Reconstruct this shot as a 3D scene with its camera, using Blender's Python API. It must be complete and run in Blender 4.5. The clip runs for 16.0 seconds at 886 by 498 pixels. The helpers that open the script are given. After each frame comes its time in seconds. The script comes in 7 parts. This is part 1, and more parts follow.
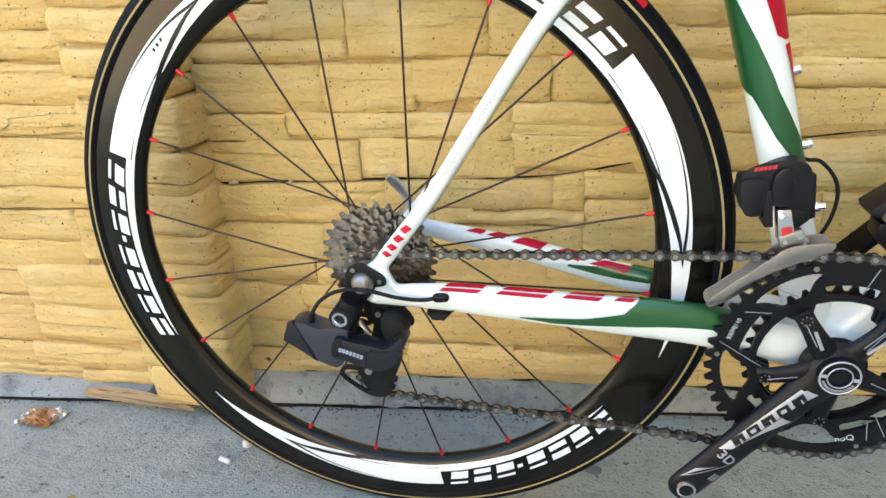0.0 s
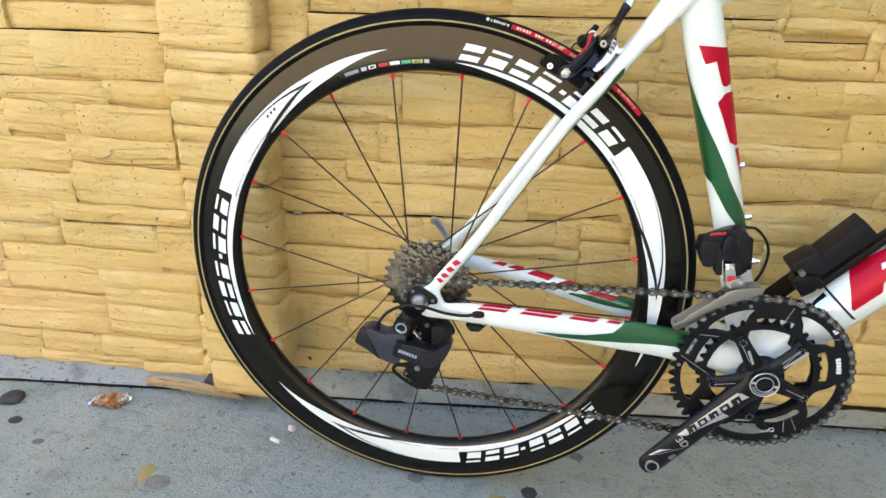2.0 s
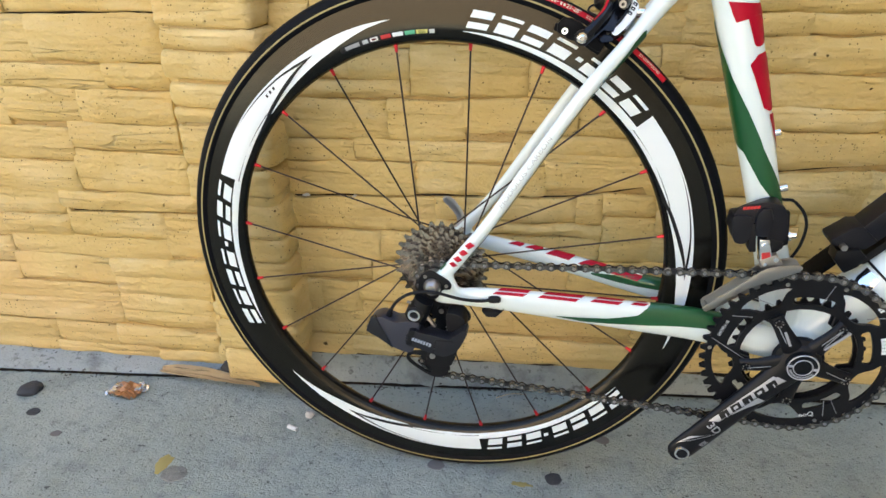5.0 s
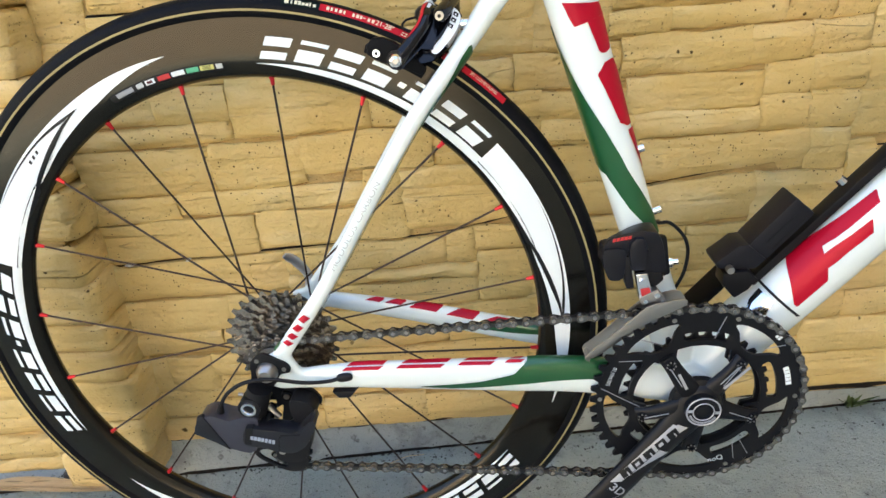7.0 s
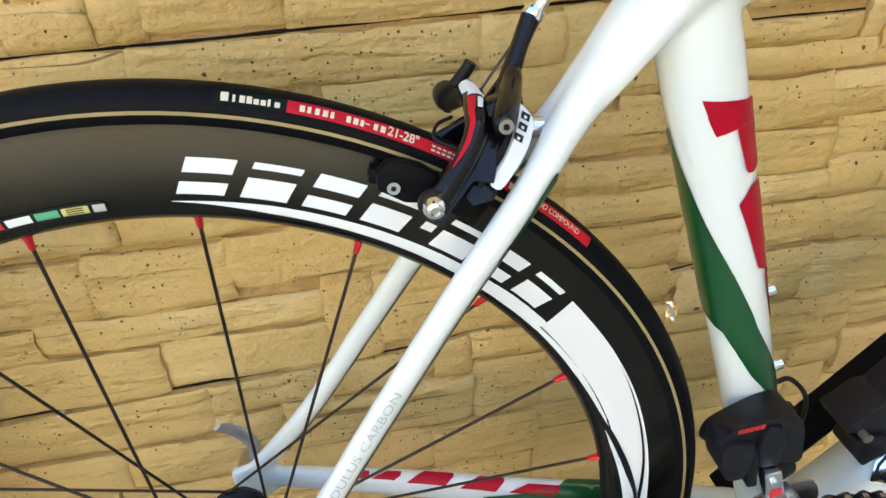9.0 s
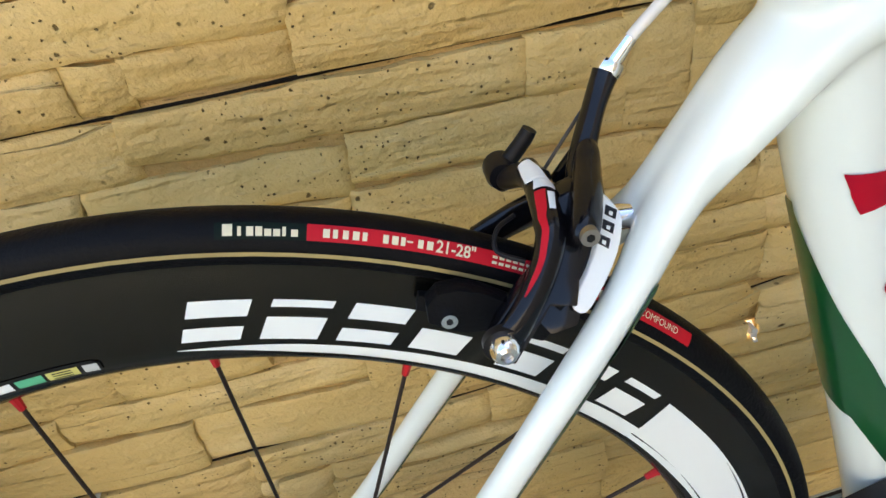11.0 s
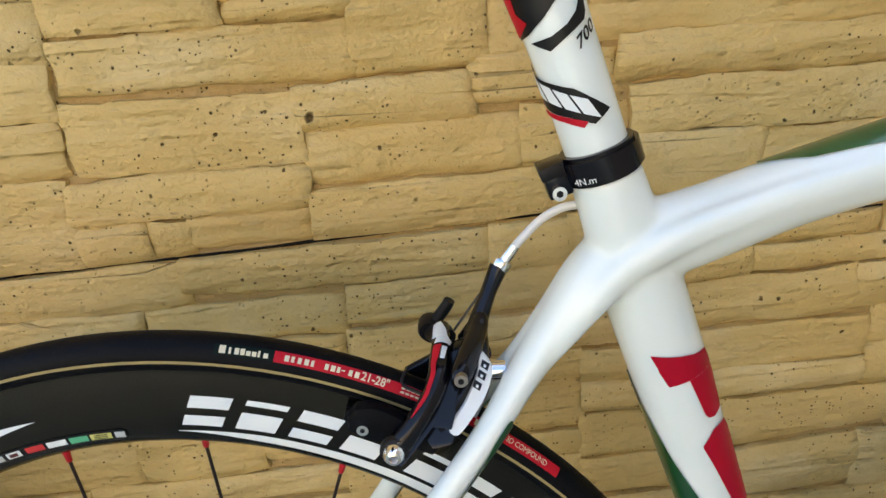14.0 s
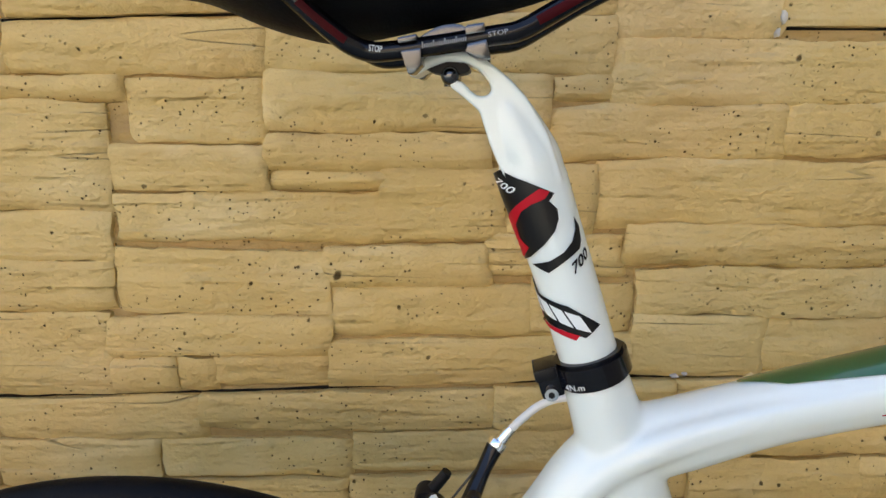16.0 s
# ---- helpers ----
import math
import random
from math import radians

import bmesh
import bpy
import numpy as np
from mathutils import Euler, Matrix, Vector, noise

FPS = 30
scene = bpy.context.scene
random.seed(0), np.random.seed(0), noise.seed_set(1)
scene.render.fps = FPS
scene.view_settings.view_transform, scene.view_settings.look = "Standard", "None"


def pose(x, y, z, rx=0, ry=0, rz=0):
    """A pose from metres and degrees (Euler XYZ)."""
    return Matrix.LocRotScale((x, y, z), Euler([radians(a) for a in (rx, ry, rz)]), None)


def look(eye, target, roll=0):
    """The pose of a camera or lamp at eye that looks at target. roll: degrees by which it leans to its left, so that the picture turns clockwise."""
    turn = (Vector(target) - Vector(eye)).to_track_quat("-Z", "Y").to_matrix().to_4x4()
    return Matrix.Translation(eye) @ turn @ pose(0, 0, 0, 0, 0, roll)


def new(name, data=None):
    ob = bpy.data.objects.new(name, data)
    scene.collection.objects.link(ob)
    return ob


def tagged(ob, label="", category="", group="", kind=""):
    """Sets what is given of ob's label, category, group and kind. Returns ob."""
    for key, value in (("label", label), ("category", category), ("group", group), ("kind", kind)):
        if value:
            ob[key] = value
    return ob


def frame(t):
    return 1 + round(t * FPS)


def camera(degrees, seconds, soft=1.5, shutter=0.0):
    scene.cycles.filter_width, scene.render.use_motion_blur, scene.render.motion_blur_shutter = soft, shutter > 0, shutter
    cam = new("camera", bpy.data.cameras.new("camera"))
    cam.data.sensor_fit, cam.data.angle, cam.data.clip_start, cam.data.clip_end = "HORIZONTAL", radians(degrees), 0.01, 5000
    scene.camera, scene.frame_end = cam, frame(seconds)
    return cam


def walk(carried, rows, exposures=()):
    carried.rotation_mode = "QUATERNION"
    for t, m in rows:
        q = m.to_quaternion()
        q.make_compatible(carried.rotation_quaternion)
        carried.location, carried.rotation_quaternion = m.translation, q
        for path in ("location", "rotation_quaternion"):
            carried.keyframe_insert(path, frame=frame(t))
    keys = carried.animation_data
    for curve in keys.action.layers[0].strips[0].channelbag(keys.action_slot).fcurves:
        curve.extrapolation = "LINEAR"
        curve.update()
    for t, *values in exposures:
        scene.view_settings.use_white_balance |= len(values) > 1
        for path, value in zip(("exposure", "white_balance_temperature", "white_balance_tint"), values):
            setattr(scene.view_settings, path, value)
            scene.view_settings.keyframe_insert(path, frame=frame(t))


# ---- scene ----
cam = camera(68.3, 16.0, soft=1.5)
# seconds, place of the eye, turn about x, y, z in degrees; the hub of the rear wheel stands over x = y = 0
PATH = [
    (0, 0.1843, -0.5825, 0.6114, 65.43, 1.37, 11.30),
    (0.5, 0.1504, -0.6332, 0.6495, 65.58, 1.08, 10.64),
    (1, 0.1337, -0.6830, 0.6708, 64.60, 0.61, 10.95),
    (1.5, 0.1335, -0.7276, 0.6892, 64.54, -0.85, 9.63),
    (2, 0.1311, -0.7701, 0.7123, 66.52, -2.37, 9.60),
    (2.5, 0.1275, -0.7836, 0.7271, 66.87, -2.28, 9.89),
    (3, 0.1222, -0.7930, 0.7284, 66.86, -2.71, 10.35),
    (3.5, 0.1174, -0.7918, 0.7213, 66.03, -2.90, 10.47),
    (6, 0.1712, -0.6548, 0.7067, 63.61, 3.16, 8.19),
    (6.5, 0.1947, -0.6237, 0.7050, 63.47, 3.88, 4.65),
    (7, 0.2132, -0.5801, 0.6979, 64.66, 3.39, 2.59),
    (7.5, 0.2045, -0.5049, 0.6939, 62.28, 1.56, -0.89),
    (8, 0.1578, -0.4165, 0.7287, 62.19, 2.01, -1.53),
    (8.5, 0.1326, -0.3695, 0.7465, 60.88, 2.78, -5.90),
    (9, 0.1187, -0.3103, 0.7440, 60.30, 1.34, -7.20),
    (9.5, 0.1217, -0.2555, 0.7504, 59.10, 2.79, -10.33),
    (10, 0.1102, -0.2296, 0.7670, 56.29, 6.26, -9.48),
    (12.5, 0.1583, -0.2102, 0.7762, 56.26, 5.17, -2.04),
    (13, 0.1731, -0.2555, 0.7776, 60.34, 5.85, -0.28),
    (13.5, 0.1846, -0.3051, 0.8058, 66.46, 4.51, 0.86),
    (14, 0.1892, -0.3145, 0.8266, 69.00, 3.96, 0.79),
    (14.5, 0.1944, -0.3211, 0.8446, 73.16, 2.17, 1.88),
    (15, 0.2015, -0.3218, 0.8568, 75.74, 1.15, 2.23),
    (15.5, 0.2039, -0.3261, 0.8665, 77.53, 0.35, 2.41),
    (16, 0.2025, -0.3345, 0.8791, 78.33, -0.23, 4.46),
]
EXPOSURE = [(0.0, 2.78, 6350, 10), (1.5, 2.66, 6350, 10), (3.5, 2.52, 6350, 10), (6.0, 2.38, 6350, 10), (7.0, 2.56, 6350, 10), (8.0, 2.48, 6350, 10), (9.0, 2.4, 6350, 10), (9.5, 2.28, 6350, 10), (12.5, 2.2, 6350, 9), (13.0, 2.3, 6350, 9), (13.5, 2.46, 6350, 10), (14.0, 1.96, 6350, 11), (14.5, 2.02, 6250, 10), (15.5, 1.92, 6150, 12), (16.0, 1.86, 6150, 13)]
walk(cam, [(t, pose(x, y, z, rx, ry, rz)) for t, x, y, z, rx, ry, rz in PATH], EXPOSURE)

# ---- light: the shady side of a lane; the sun stands behind the building and lights the far side ----
world = bpy.data.worlds.new("sky")
scene.world = world
world.use_nodes = True
sky = world.node_tree.nodes.new("ShaderNodeTexSky")
sky.sky_type = "NISHITA"
sky.sun_disc = False
sky.sun_elevation, sky.sun_rotation = radians(46), radians(22)
sky.air_density, sky.dust_density, sky.ozone_density = 1.0, 4.0, 1.0
back = world.node_tree.nodes["Background"]
back.inputs["Strength"].default_value = 0.15
world.node_tree.links.new(sky.outputs["Color"], back.inputs["Color"])
sun = new("sun", bpy.data.lights.new("sun", "SUN"))
sun.data.energy, sun.data.angle, sun.data.color = 4.5, radians(0.6), (1.0, 0.94, 0.86)
sun.matrix_world = look((0, 0, 5), (-0.30, -0.75, 5 - 0.84))

# ---- materials ----
def material(name, colour, rough=0.5, metal=0.0, spots=(), bump=0.0, bump_scale=60.0, stretch=(1, 1, 1), vary=0.0, coat=0.0, fine=0.0, fine_scale=400.0, spec=0.5, tint=None):
    """A node material: base colour, blotches of other colours (scale, low, high, colour, strength) and relief at two scales."""
    m = bpy.data.materials.new(name)
    m.use_nodes = True
    n, l = m.node_tree.nodes, m.node_tree.links
    b = n["Principled BSDF"]
    b.inputs["Roughness"].default_value, b.inputs["Metallic"].default_value = rough, metal
    b.inputs["Coat Weight"].default_value, b.inputs["Coat Roughness"].default_value = coat, 0.08
    b.inputs["Specular IOR Level"].default_value = spec
    if tint:
        b.inputs["Specular Tint"].default_value = (*tint, 1)
    co = n.new("ShaderNodeTexCoord")
    mp = n.new("ShaderNodeMapping")
    mp.inputs["Scale"].default_value = stretch
    l.new(co.outputs["Object"], mp.inputs["Vector"])

    def noisy(scale, detail=4.0, vec=mp, rough_=0.6):
        t = n.new("ShaderNodeTexNoise")
        t.inputs["Scale"].default_value, t.inputs["Detail"].default_value, t.inputs["Roughness"].default_value = scale, detail, rough_
        l.new(vec.outputs["Vector"], t.inputs["Vector"])
        return t.outputs["Fac"]

    def ramp(fac, low, high, a=(0, 0, 0, 1), z=(1, 1, 1, 1)):
        r = n.new("ShaderNodeValToRGB")
        r.color_ramp.elements[0].position, r.color_ramp.elements[1].position = low, high
        r.color_ramp.elements[0].color, r.color_ramp.elements[1].color = a, z
        l.new(fac, r.inputs["Fac"])
        return r.outputs["Color"]

    def mix(fac, a, z):
        x = n.new("ShaderNodeMix")
        x.data_type = "RGBA"
        for sock, v in ((x.inputs["Factor"], fac), (x.inputs["A"], a), (x.inputs["B"], z)):
            if isinstance(v, (int, float)):
                sock.default_value = v
            elif isinstance(v, tuple):
                sock.default_value = (*v[:3], 1)
            else:
                l.new(v, sock)
        return x.outputs["Result"]

    out = None
    if vary or spots:
        out = mix(0.0, tuple(colour), tuple(colour))
    if vary:
        dark, light = tuple(c * (1 - vary) for c in colour), tuple(min(1, c * (1 + vary)) for c in colour)
        info = n.new("ShaderNodeObjectInfo")
        out = mix(ramp(noisy(9.0), 0.3, 0.7), dark, light)
        out = mix(0.35, out, mix(info.outputs["Random"], dark, light))
    for scale, low, high, tint, power in spots:
        f = ramp(noisy(scale), low, high)
        k = n.new("ShaderNodeMath")
        k.operation = "MULTIPLY"
        k.inputs[1].default_value = power
        l.new(f, k.inputs[0])
        out = mix(k.outputs["Value"], out, tint)
    if out is None:
        b.inputs["Base Color"].default_value = (*colour, 1)
    else:
        l.new(out, b.inputs["Base Color"])
    last = None
    for height, scale in ((bump, bump_scale), (fine, fine_scale)):
        if height:
            bp = n.new("ShaderNodeBump")
            bp.inputs["Strength"].default_value, bp.inputs["Distance"].default_value = 1.0, height
            l.new(noisy(scale, 6.0), bp.inputs["Height"])
            if last:
                l.new(last, bp.inputs["Normal"])
            last = bp.outputs["Normal"]
    if last:
        l.new(last, b.inputs["Normal"])
    return m


def stone_paint(name, light, deep, pale):
    """Masonry paint on split stone: chiselled wrinkles in patches, fissures, pits with painted-in shade and faded
    areas.
    """
    m = bpy.data.materials.new(name)
    m.use_nodes = True
    n, l = m.node_tree.nodes, m.node_tree.links
    b = n["Principled BSDF"]
    b.inputs["Roughness"].default_value, b.inputs["Specular IOR Level"].default_value = 0.62, 0.3
    co, info = n.new("ShaderNodeTexCoord"), n.new("ShaderNodeObjectInfo")
    shift = n.new("ShaderNodeVectorMath")
    shift.operation = "MULTIPLY_ADD"
    l.new(info.outputs["Random"], shift.inputs[0])
    shift.inputs[1].default_value = (7.0, 3.0, 11.0)
    l.new(co.outputs["Object"], shift.inputs[2])

    def noisy(scale, stretch, detail=3.0, rough=0.55, per_stone=True):
        mp, t = n.new("ShaderNodeMapping"), n.new("ShaderNodeTexNoise")
        mp.inputs["Scale"].default_value = (1, 1, stretch)
        l.new(shift.outputs["Vector"] if per_stone else co.outputs["Object"], mp.inputs["Vector"])
        l.new(mp.outputs["Vector"], t.inputs["Vector"])
        t.inputs["Scale"].default_value, t.inputs["Detail"].default_value, t.inputs["Roughness"].default_value = scale, detail, rough
        return t.outputs["Fac"]

    def calc(op, a, z=0.0, clamp=False):
        k = n.new("ShaderNodeMath")
        k.operation, k.use_clamp = op, clamp
        for sock, v in zip(k.inputs, (a, z)):
            if isinstance(v, (int, float)):
                sock.default_value = v
            else:
                l.new(v, sock)
        return k.outputs["Value"]

    def between(f, low, high):
        r = n.new("ShaderNodeMapRange")
        r.interpolation_type = "SMOOTHSTEP"
        r.inputs["From Min"].default_value, r.inputs["From Max"].default_value = low, high
        l.new(f, r.inputs["Value"])
        return r.outputs["Result"]

    def mix(fac, a, z):
        x = n.new("ShaderNodeMix")
        x.data_type = "RGBA"
        for sock, v in ((x.inputs["Factor"], fac), (x.inputs["A"], a), (x.inputs["B"], z)):
            if isinstance(v, (int, float)):
                sock.default_value = v
            elif isinstance(v, tuple):
                sock.default_value = (*v, 1)
            else:
                l.new(v, sock)
        return x.outputs["Result"]

    strata = noisy(3.0, 15.0, 3.5, 0.52)
    ledge = between(noisy(2.6, 14.0, 2.0, 0.45), 0.47, 0.53)
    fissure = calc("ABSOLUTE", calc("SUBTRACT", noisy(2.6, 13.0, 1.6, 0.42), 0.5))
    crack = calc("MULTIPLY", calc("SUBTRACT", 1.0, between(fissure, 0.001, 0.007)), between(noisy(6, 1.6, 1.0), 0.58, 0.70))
    chisel = noisy(26, 2.4, 3.0, 0.5)
    patch = between(noisy(7, 1.6, 2.0), 0.40, 0.64)
    swell = noisy(11, 2.2, 2.0, 0.45)
    grit = noisy(260, 1.0, 3.0)

    def pocks(scale, floor, size, patchy):
        """Small holes of uneven size, strewn in patches."""
        vo, jit, jn = n.new("ShaderNodeTexVoronoi"), n.new("ShaderNodeVectorMath"), n.new("ShaderNodeTexNoise")
        vo.inputs["Scale"].default_value, jn.inputs["Scale"].default_value = scale, scale * 1.6
        l.new(shift.outputs["Vector"], jn.inputs["Vector"])
        jit.operation = "MULTIPLY_ADD"
        l.new(jn.outputs["Color"], jit.inputs[0])
        jit.inputs[1].default_value = (0.5 / scale,) * 3
        l.new(shift.outputs["Vector"], jit.inputs[2])
        l.new(jit.outputs["Vector"], vo.inputs["Vector"])
        sep = n.new("ShaderNodeSeparateColor")
        l.new(vo.outputs["Color"], sep.inputs["Color"])
        reach = calc("MULTIPLY", calc("POWER", calc("DIVIDE", calc("SUBTRACT", sep.outputs["Red"], floor, True), 1 - floor), 2.2), size)
        hole = calc("SUBTRACT", 1.0, between(calc("DIVIDE", vo.outputs["Distance"], calc("ADD", reach, 0.001)), 0.5, 1.0))
        return calc("MULTIPLY", hole, between(noisy(patchy, 1.0, 1.0), 0.42, 0.58))

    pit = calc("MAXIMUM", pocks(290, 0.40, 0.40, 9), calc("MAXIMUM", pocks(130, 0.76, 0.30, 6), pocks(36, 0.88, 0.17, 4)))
    tone = mix(between(noisy(2.6, 1.0, 3.0, 0.6, False), 0.35, 0.68), deep, light)
    tone = mix(calc("MULTIPLY", between(noisy(6.5, 2.0, 3.0), 0.50, 0.72), 0.60), tone, pale)
    tone = mix(calc("MULTIPLY", between(noisy(3.1, 1.0, 2.0, 0.5, False), 0.45, 0.70), 0.6), tone, (light[0] * 1.02, light[1] * 0.90, light[2] * 0.95))
    tone = mix(calc("MULTIPLY", info.outputs["Random"], 0.30), tone, tuple(c * 0.90 for c in deep))
    tone = mix(calc("MULTIPLY", between(noisy(4.2, 13.0, 4.0), 0.55, 0.74), 0.38), tone, (deep[0] * 0.70, deep[1] * 0.60, deep[2] * 0.50))
    tone = mix(calc("MULTIPLY", between(noisy(40, 2.0, 4.0), 0.58, 0.78), 0.30), tone, tuple(c * 0.62 for c in deep))
    # cracks and pits carry the shade of their hollows as dark colour
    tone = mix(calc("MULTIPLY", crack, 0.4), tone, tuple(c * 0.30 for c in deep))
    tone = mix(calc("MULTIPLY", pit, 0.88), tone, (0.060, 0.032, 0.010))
    l.new(calc("SUBTRACT", 0.3, calc("MULTIPLY", pit, 0.28)), b.inputs["Specular IOR Level"])
    l.new(tone, b.inputs["Base Color"])
    last = None
    for height, far in ((ledge, 0.0012), (swell, 0.0070), (calc("MULTIPLY", strata, calc("ADD", calc("MULTIPLY", info.outputs["Random"], 0.9), 0.15)), 0.0090), (calc("MULTIPLY", chisel, calc("ADD", calc("MULTIPLY", patch, 0.8), 0.15)), 0.0054), (noisy(95, 1.5, 3.0, 0.5), 0.0034), (calc("MULTIPLY", crack, -1.0), 0.0018), (calc("MULTIPLY", pit, -1.0), 0.0020), (grit, 0.0010)):
        bp = n.new("ShaderNodeBump")
        bp.inputs["Strength"].default_value, bp.inputs["Distance"].default_value = 1.0, far
        l.new(height, bp.inputs["Height"])
        if last:
            l.new(last, bp.inputs["Normal"])
        last = bp.outputs["Normal"]
    l.new(last, b.inputs["Normal"])
    return m


STONE_PAINT = stone_paint("yellow_masonry_paint", (0.725, 0.545, 0.222), (0.650, 0.464, 0.166), (0.785, 0.630, 0.315))
# yellow darkened for grime and partly for the shade in the grooves
JOINT_PAINT = stone_paint("grimy_shaded_yellow_joint", (0.560, 0.395, 0.150), (0.470, 0.315, 0.110), (0.620, 0.455, 0.205))
STREET_WALL = material("tan_render", (0.46, 0.388, 0.292), 0.85, vary=0.15, bump=0.004, bump_scale=20)
# black for the dirt by the pavement and for shade in the wall's joints
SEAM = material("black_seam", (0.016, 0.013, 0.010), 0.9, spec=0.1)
CONCRETE = material("grey_concrete", (0.365, 0.408, 0.358), 0.88, spec=0.2, bump=0.005, bump_scale=70, fine=0.0034, fine_scale=300,
                    spots=((4, 0.42, 0.66, (0.430, 0.470, 0.415), 0.8), (9, 0.50, 0.70, (0.250, 0.280, 0.250), 0.55), (38, 0.52, 0.72, (0.200, 0.218, 0.210), 0.6), (120, 0.56, 0.70, (0.40, 0.425, 0.41), 0.45), (170, 0.60, 0.66, (0.105, 0.108, 0.100), 0.75), (60, 0.665, 0.69, (0.055, 0.055, 0.050), 0.8)))
FOOTING = material("pale_concrete", (0.385, 0.418, 0.390), 0.85, spec=0.2, bump=0.007, bump_scale=45, fine=0.0022, fine_scale=300, spots=((6, 0.48, 0.66, (0.42, 0.45, 0.435), 0.7), (16, 0.54, 0.68, (0.19, 0.20, 0.190), 0.7), (55, 0.60, 0.68, (0.10, 0.10, 0.09), 0.7), (140, 0.60, 0.68, (0.16, 0.16, 0.15), 0.6)))
CARBON = material("black_carbon_rim", (0.0040, 0.0036, 0.0026), 0.20, vary=0.10, spec=0.45, tint=(1.0, 0.91, 0.76))
RUBBER = material("black_rubber", (0.0038, 0.0041, 0.0052), 0.5, spec=0.10, bump=0.0004, bump_scale=500)
TAN = material("tan_sidewall", (0.36, 0.285, 0.115), 0.5, vary=0.15)
WHITE_DECAL = material("white_decal", (0.83, 0.880, 0.870), 0.35)
BLACK_DECAL = material("black_decal", (0.007, 0.007, 0.007), 0.35, spec=0.3)
PEARL = material("pearl_white_paint", (0.825, 0.905, 0.865), 0.28, metal=0.03, coat=0.6)
GREEN = material("metallic_green_paint", (0.010, 0.098, 0.026), 0.30, metal=0.25, coat=0.8)
RED = material("metallic_red_paint", (0.45, 0.0025, 0.021), 0.36, metal=0.15, coat=0.08, spec=0.2)
STEEL = material("worn_steel", (0.42, 0.40, 0.37), 0.35, metal=1.0, vary=0.12)
LEVER_ALLOY = material("satin_lever_alloy", (0.60, 0.60, 0.62), 0.36, metal=0.9)
CLAMP_STEEL = material("brushed_clamp_alloy", (0.125, 0.127, 0.132), 0.17, metal=1.0, vary=0.3)
GREY_STEEL = material("oily_chain_steel", (0.215, 0.198, 0.178), 0.26, metal=0.85, vary=0.3)
# dark blotches and light flecks put shaded gaps and glints into the colour
COG_STEEL = material("cassette_steel", (0.42, 0.37, 0.30), 0.20, metal=0.95, vary=0.4, spots=((90, 0.48, 0.62, (0.055, 0.045, 0.036), 0.70), (260, 0.52, 0.62, (0.62, 0.57, 0.50), 0.5)))
CHROME = material("polished_alloy", (0.88, 0.88, 0.89), 0.13, metal=1.0)
RED_ALLOY = material("red_anodised_nipple", (0.65, 0.02, 0.03), 0.3, metal=0.5)
SPOKE = material("black_spoke_steel", (0.055, 0.040, 0.034), 0.4, metal=0.8)
GREY_PLASTIC = material("graphite_grey_plastic", (0.010, 0.010, 0.013), 0.38, spec=0.25, fine=0.0001, fine_scale=900)
BLACK_PLASTIC = material("black_plastic", (0.010, 0.010, 0.011), 0.45, spec=0.2)
GLOSS_BLACK = material("gloss_black_alloy", (0.005, 0.005, 0.007), 0.16, coat=0.12, spec=0.3)
SATIN_BLACK = material("satin_black_alloy", (0.008, 0.008, 0.009), 0.36, spec=0.22)
RED_PRINT = material("crimson_print", (0.50, 0.010, 0.022), 0.45, spec=0.15)
LABEL_RED = material("red_tyre_label", (0.55, 0.03, 0.03), 0.5)
LABEL_GREEN = material("dark_green_label", (0.004, 0.011, 0.008), 0.5, spec=0.1)
PALE_PRINT = material("pale_blue_grey_print", (0.36, 0.40, 0.46), 0.35)
RAIL_RED = material("faded_red_print", (0.050, 0.004, 0.006), 0.5, spec=0.08)
DARK_RED = material("dark_red_print", (0.085, 0.006, 0.009), 0.3)
CREAM = material("cream_print", (0.75, 0.70, 0.50), 0.5)
GREY_PRINT = material("grey_print", (0.33, 0.34, 0.35), 0.45)
# dark steel of the wire, also painting shaded gaps in chain and cassette
DARK_STEEL = material("darkened_steel", (0.055, 0.052, 0.048), 0.32, metal=0.7, vary=0.25)
BLACK_GUM = material("black_gum", (0.045, 0.046, 0.048), 0.7, vary=0.25, bump=0.002, bump_scale=120)
FAINT_PRINT = material("faint_grey_print", (0.52, 0.55, 0.54), 0.45)
TEAL_PRINT = material("teal_print", (0.10, 0.45, 0.25), 0.5)
YELLOW_PRINT = material("yellow_print", (0.60, 0.58, 0.18), 0.5)
CABLE = material("white_cable_housing", (0.75, 0.75, 0.73), 0.35)
FOIL = material("brown_foil", (0.42, 0.20, 0.08), 0.3, metal=0.3)
SILVER_FOIL = material("silver_foil", (0.75, 0.73, 0.70), 0.25, metal=0.8)
DRY_LEAF = material("dry_leaf", (0.68, 0.51, 0.28), 0.7, vary=0.2, bump=0.003, bump_scale=60, stretch=(0.4, 6, 6), spots=((60, 0.56, 0.66, (0.20, 0.13, 0.06), 0.7),))
PEBBLE = material("dark_pebble", (0.055, 0.05, 0.045), 0.8, vary=0.2, bump=0.002, bump_scale=90)
PALE_BIT = material("pale_chip", (0.62, 0.58, 0.50), 0.8, vary=0.2)
WHITE_CHIP = material("white_chip", (0.78, 0.78, 0.75), 0.7, vary=0.08)
WEED = material("weed_leaf", (0.10, 0.14, 0.04), 0.6, vary=0.3)
STAIN = material("ochre_stain", (0.36, 0.30, 0.10), 0.8, vary=0.2)
PALE_GUM = material("pale_gum", (0.24, 0.245, 0.215), 0.8, vary=0.3, bump=0.003, bump_scale=140)
GUM = material("old_gum", (0.16, 0.15, 0.14), 0.8, vary=0.2)

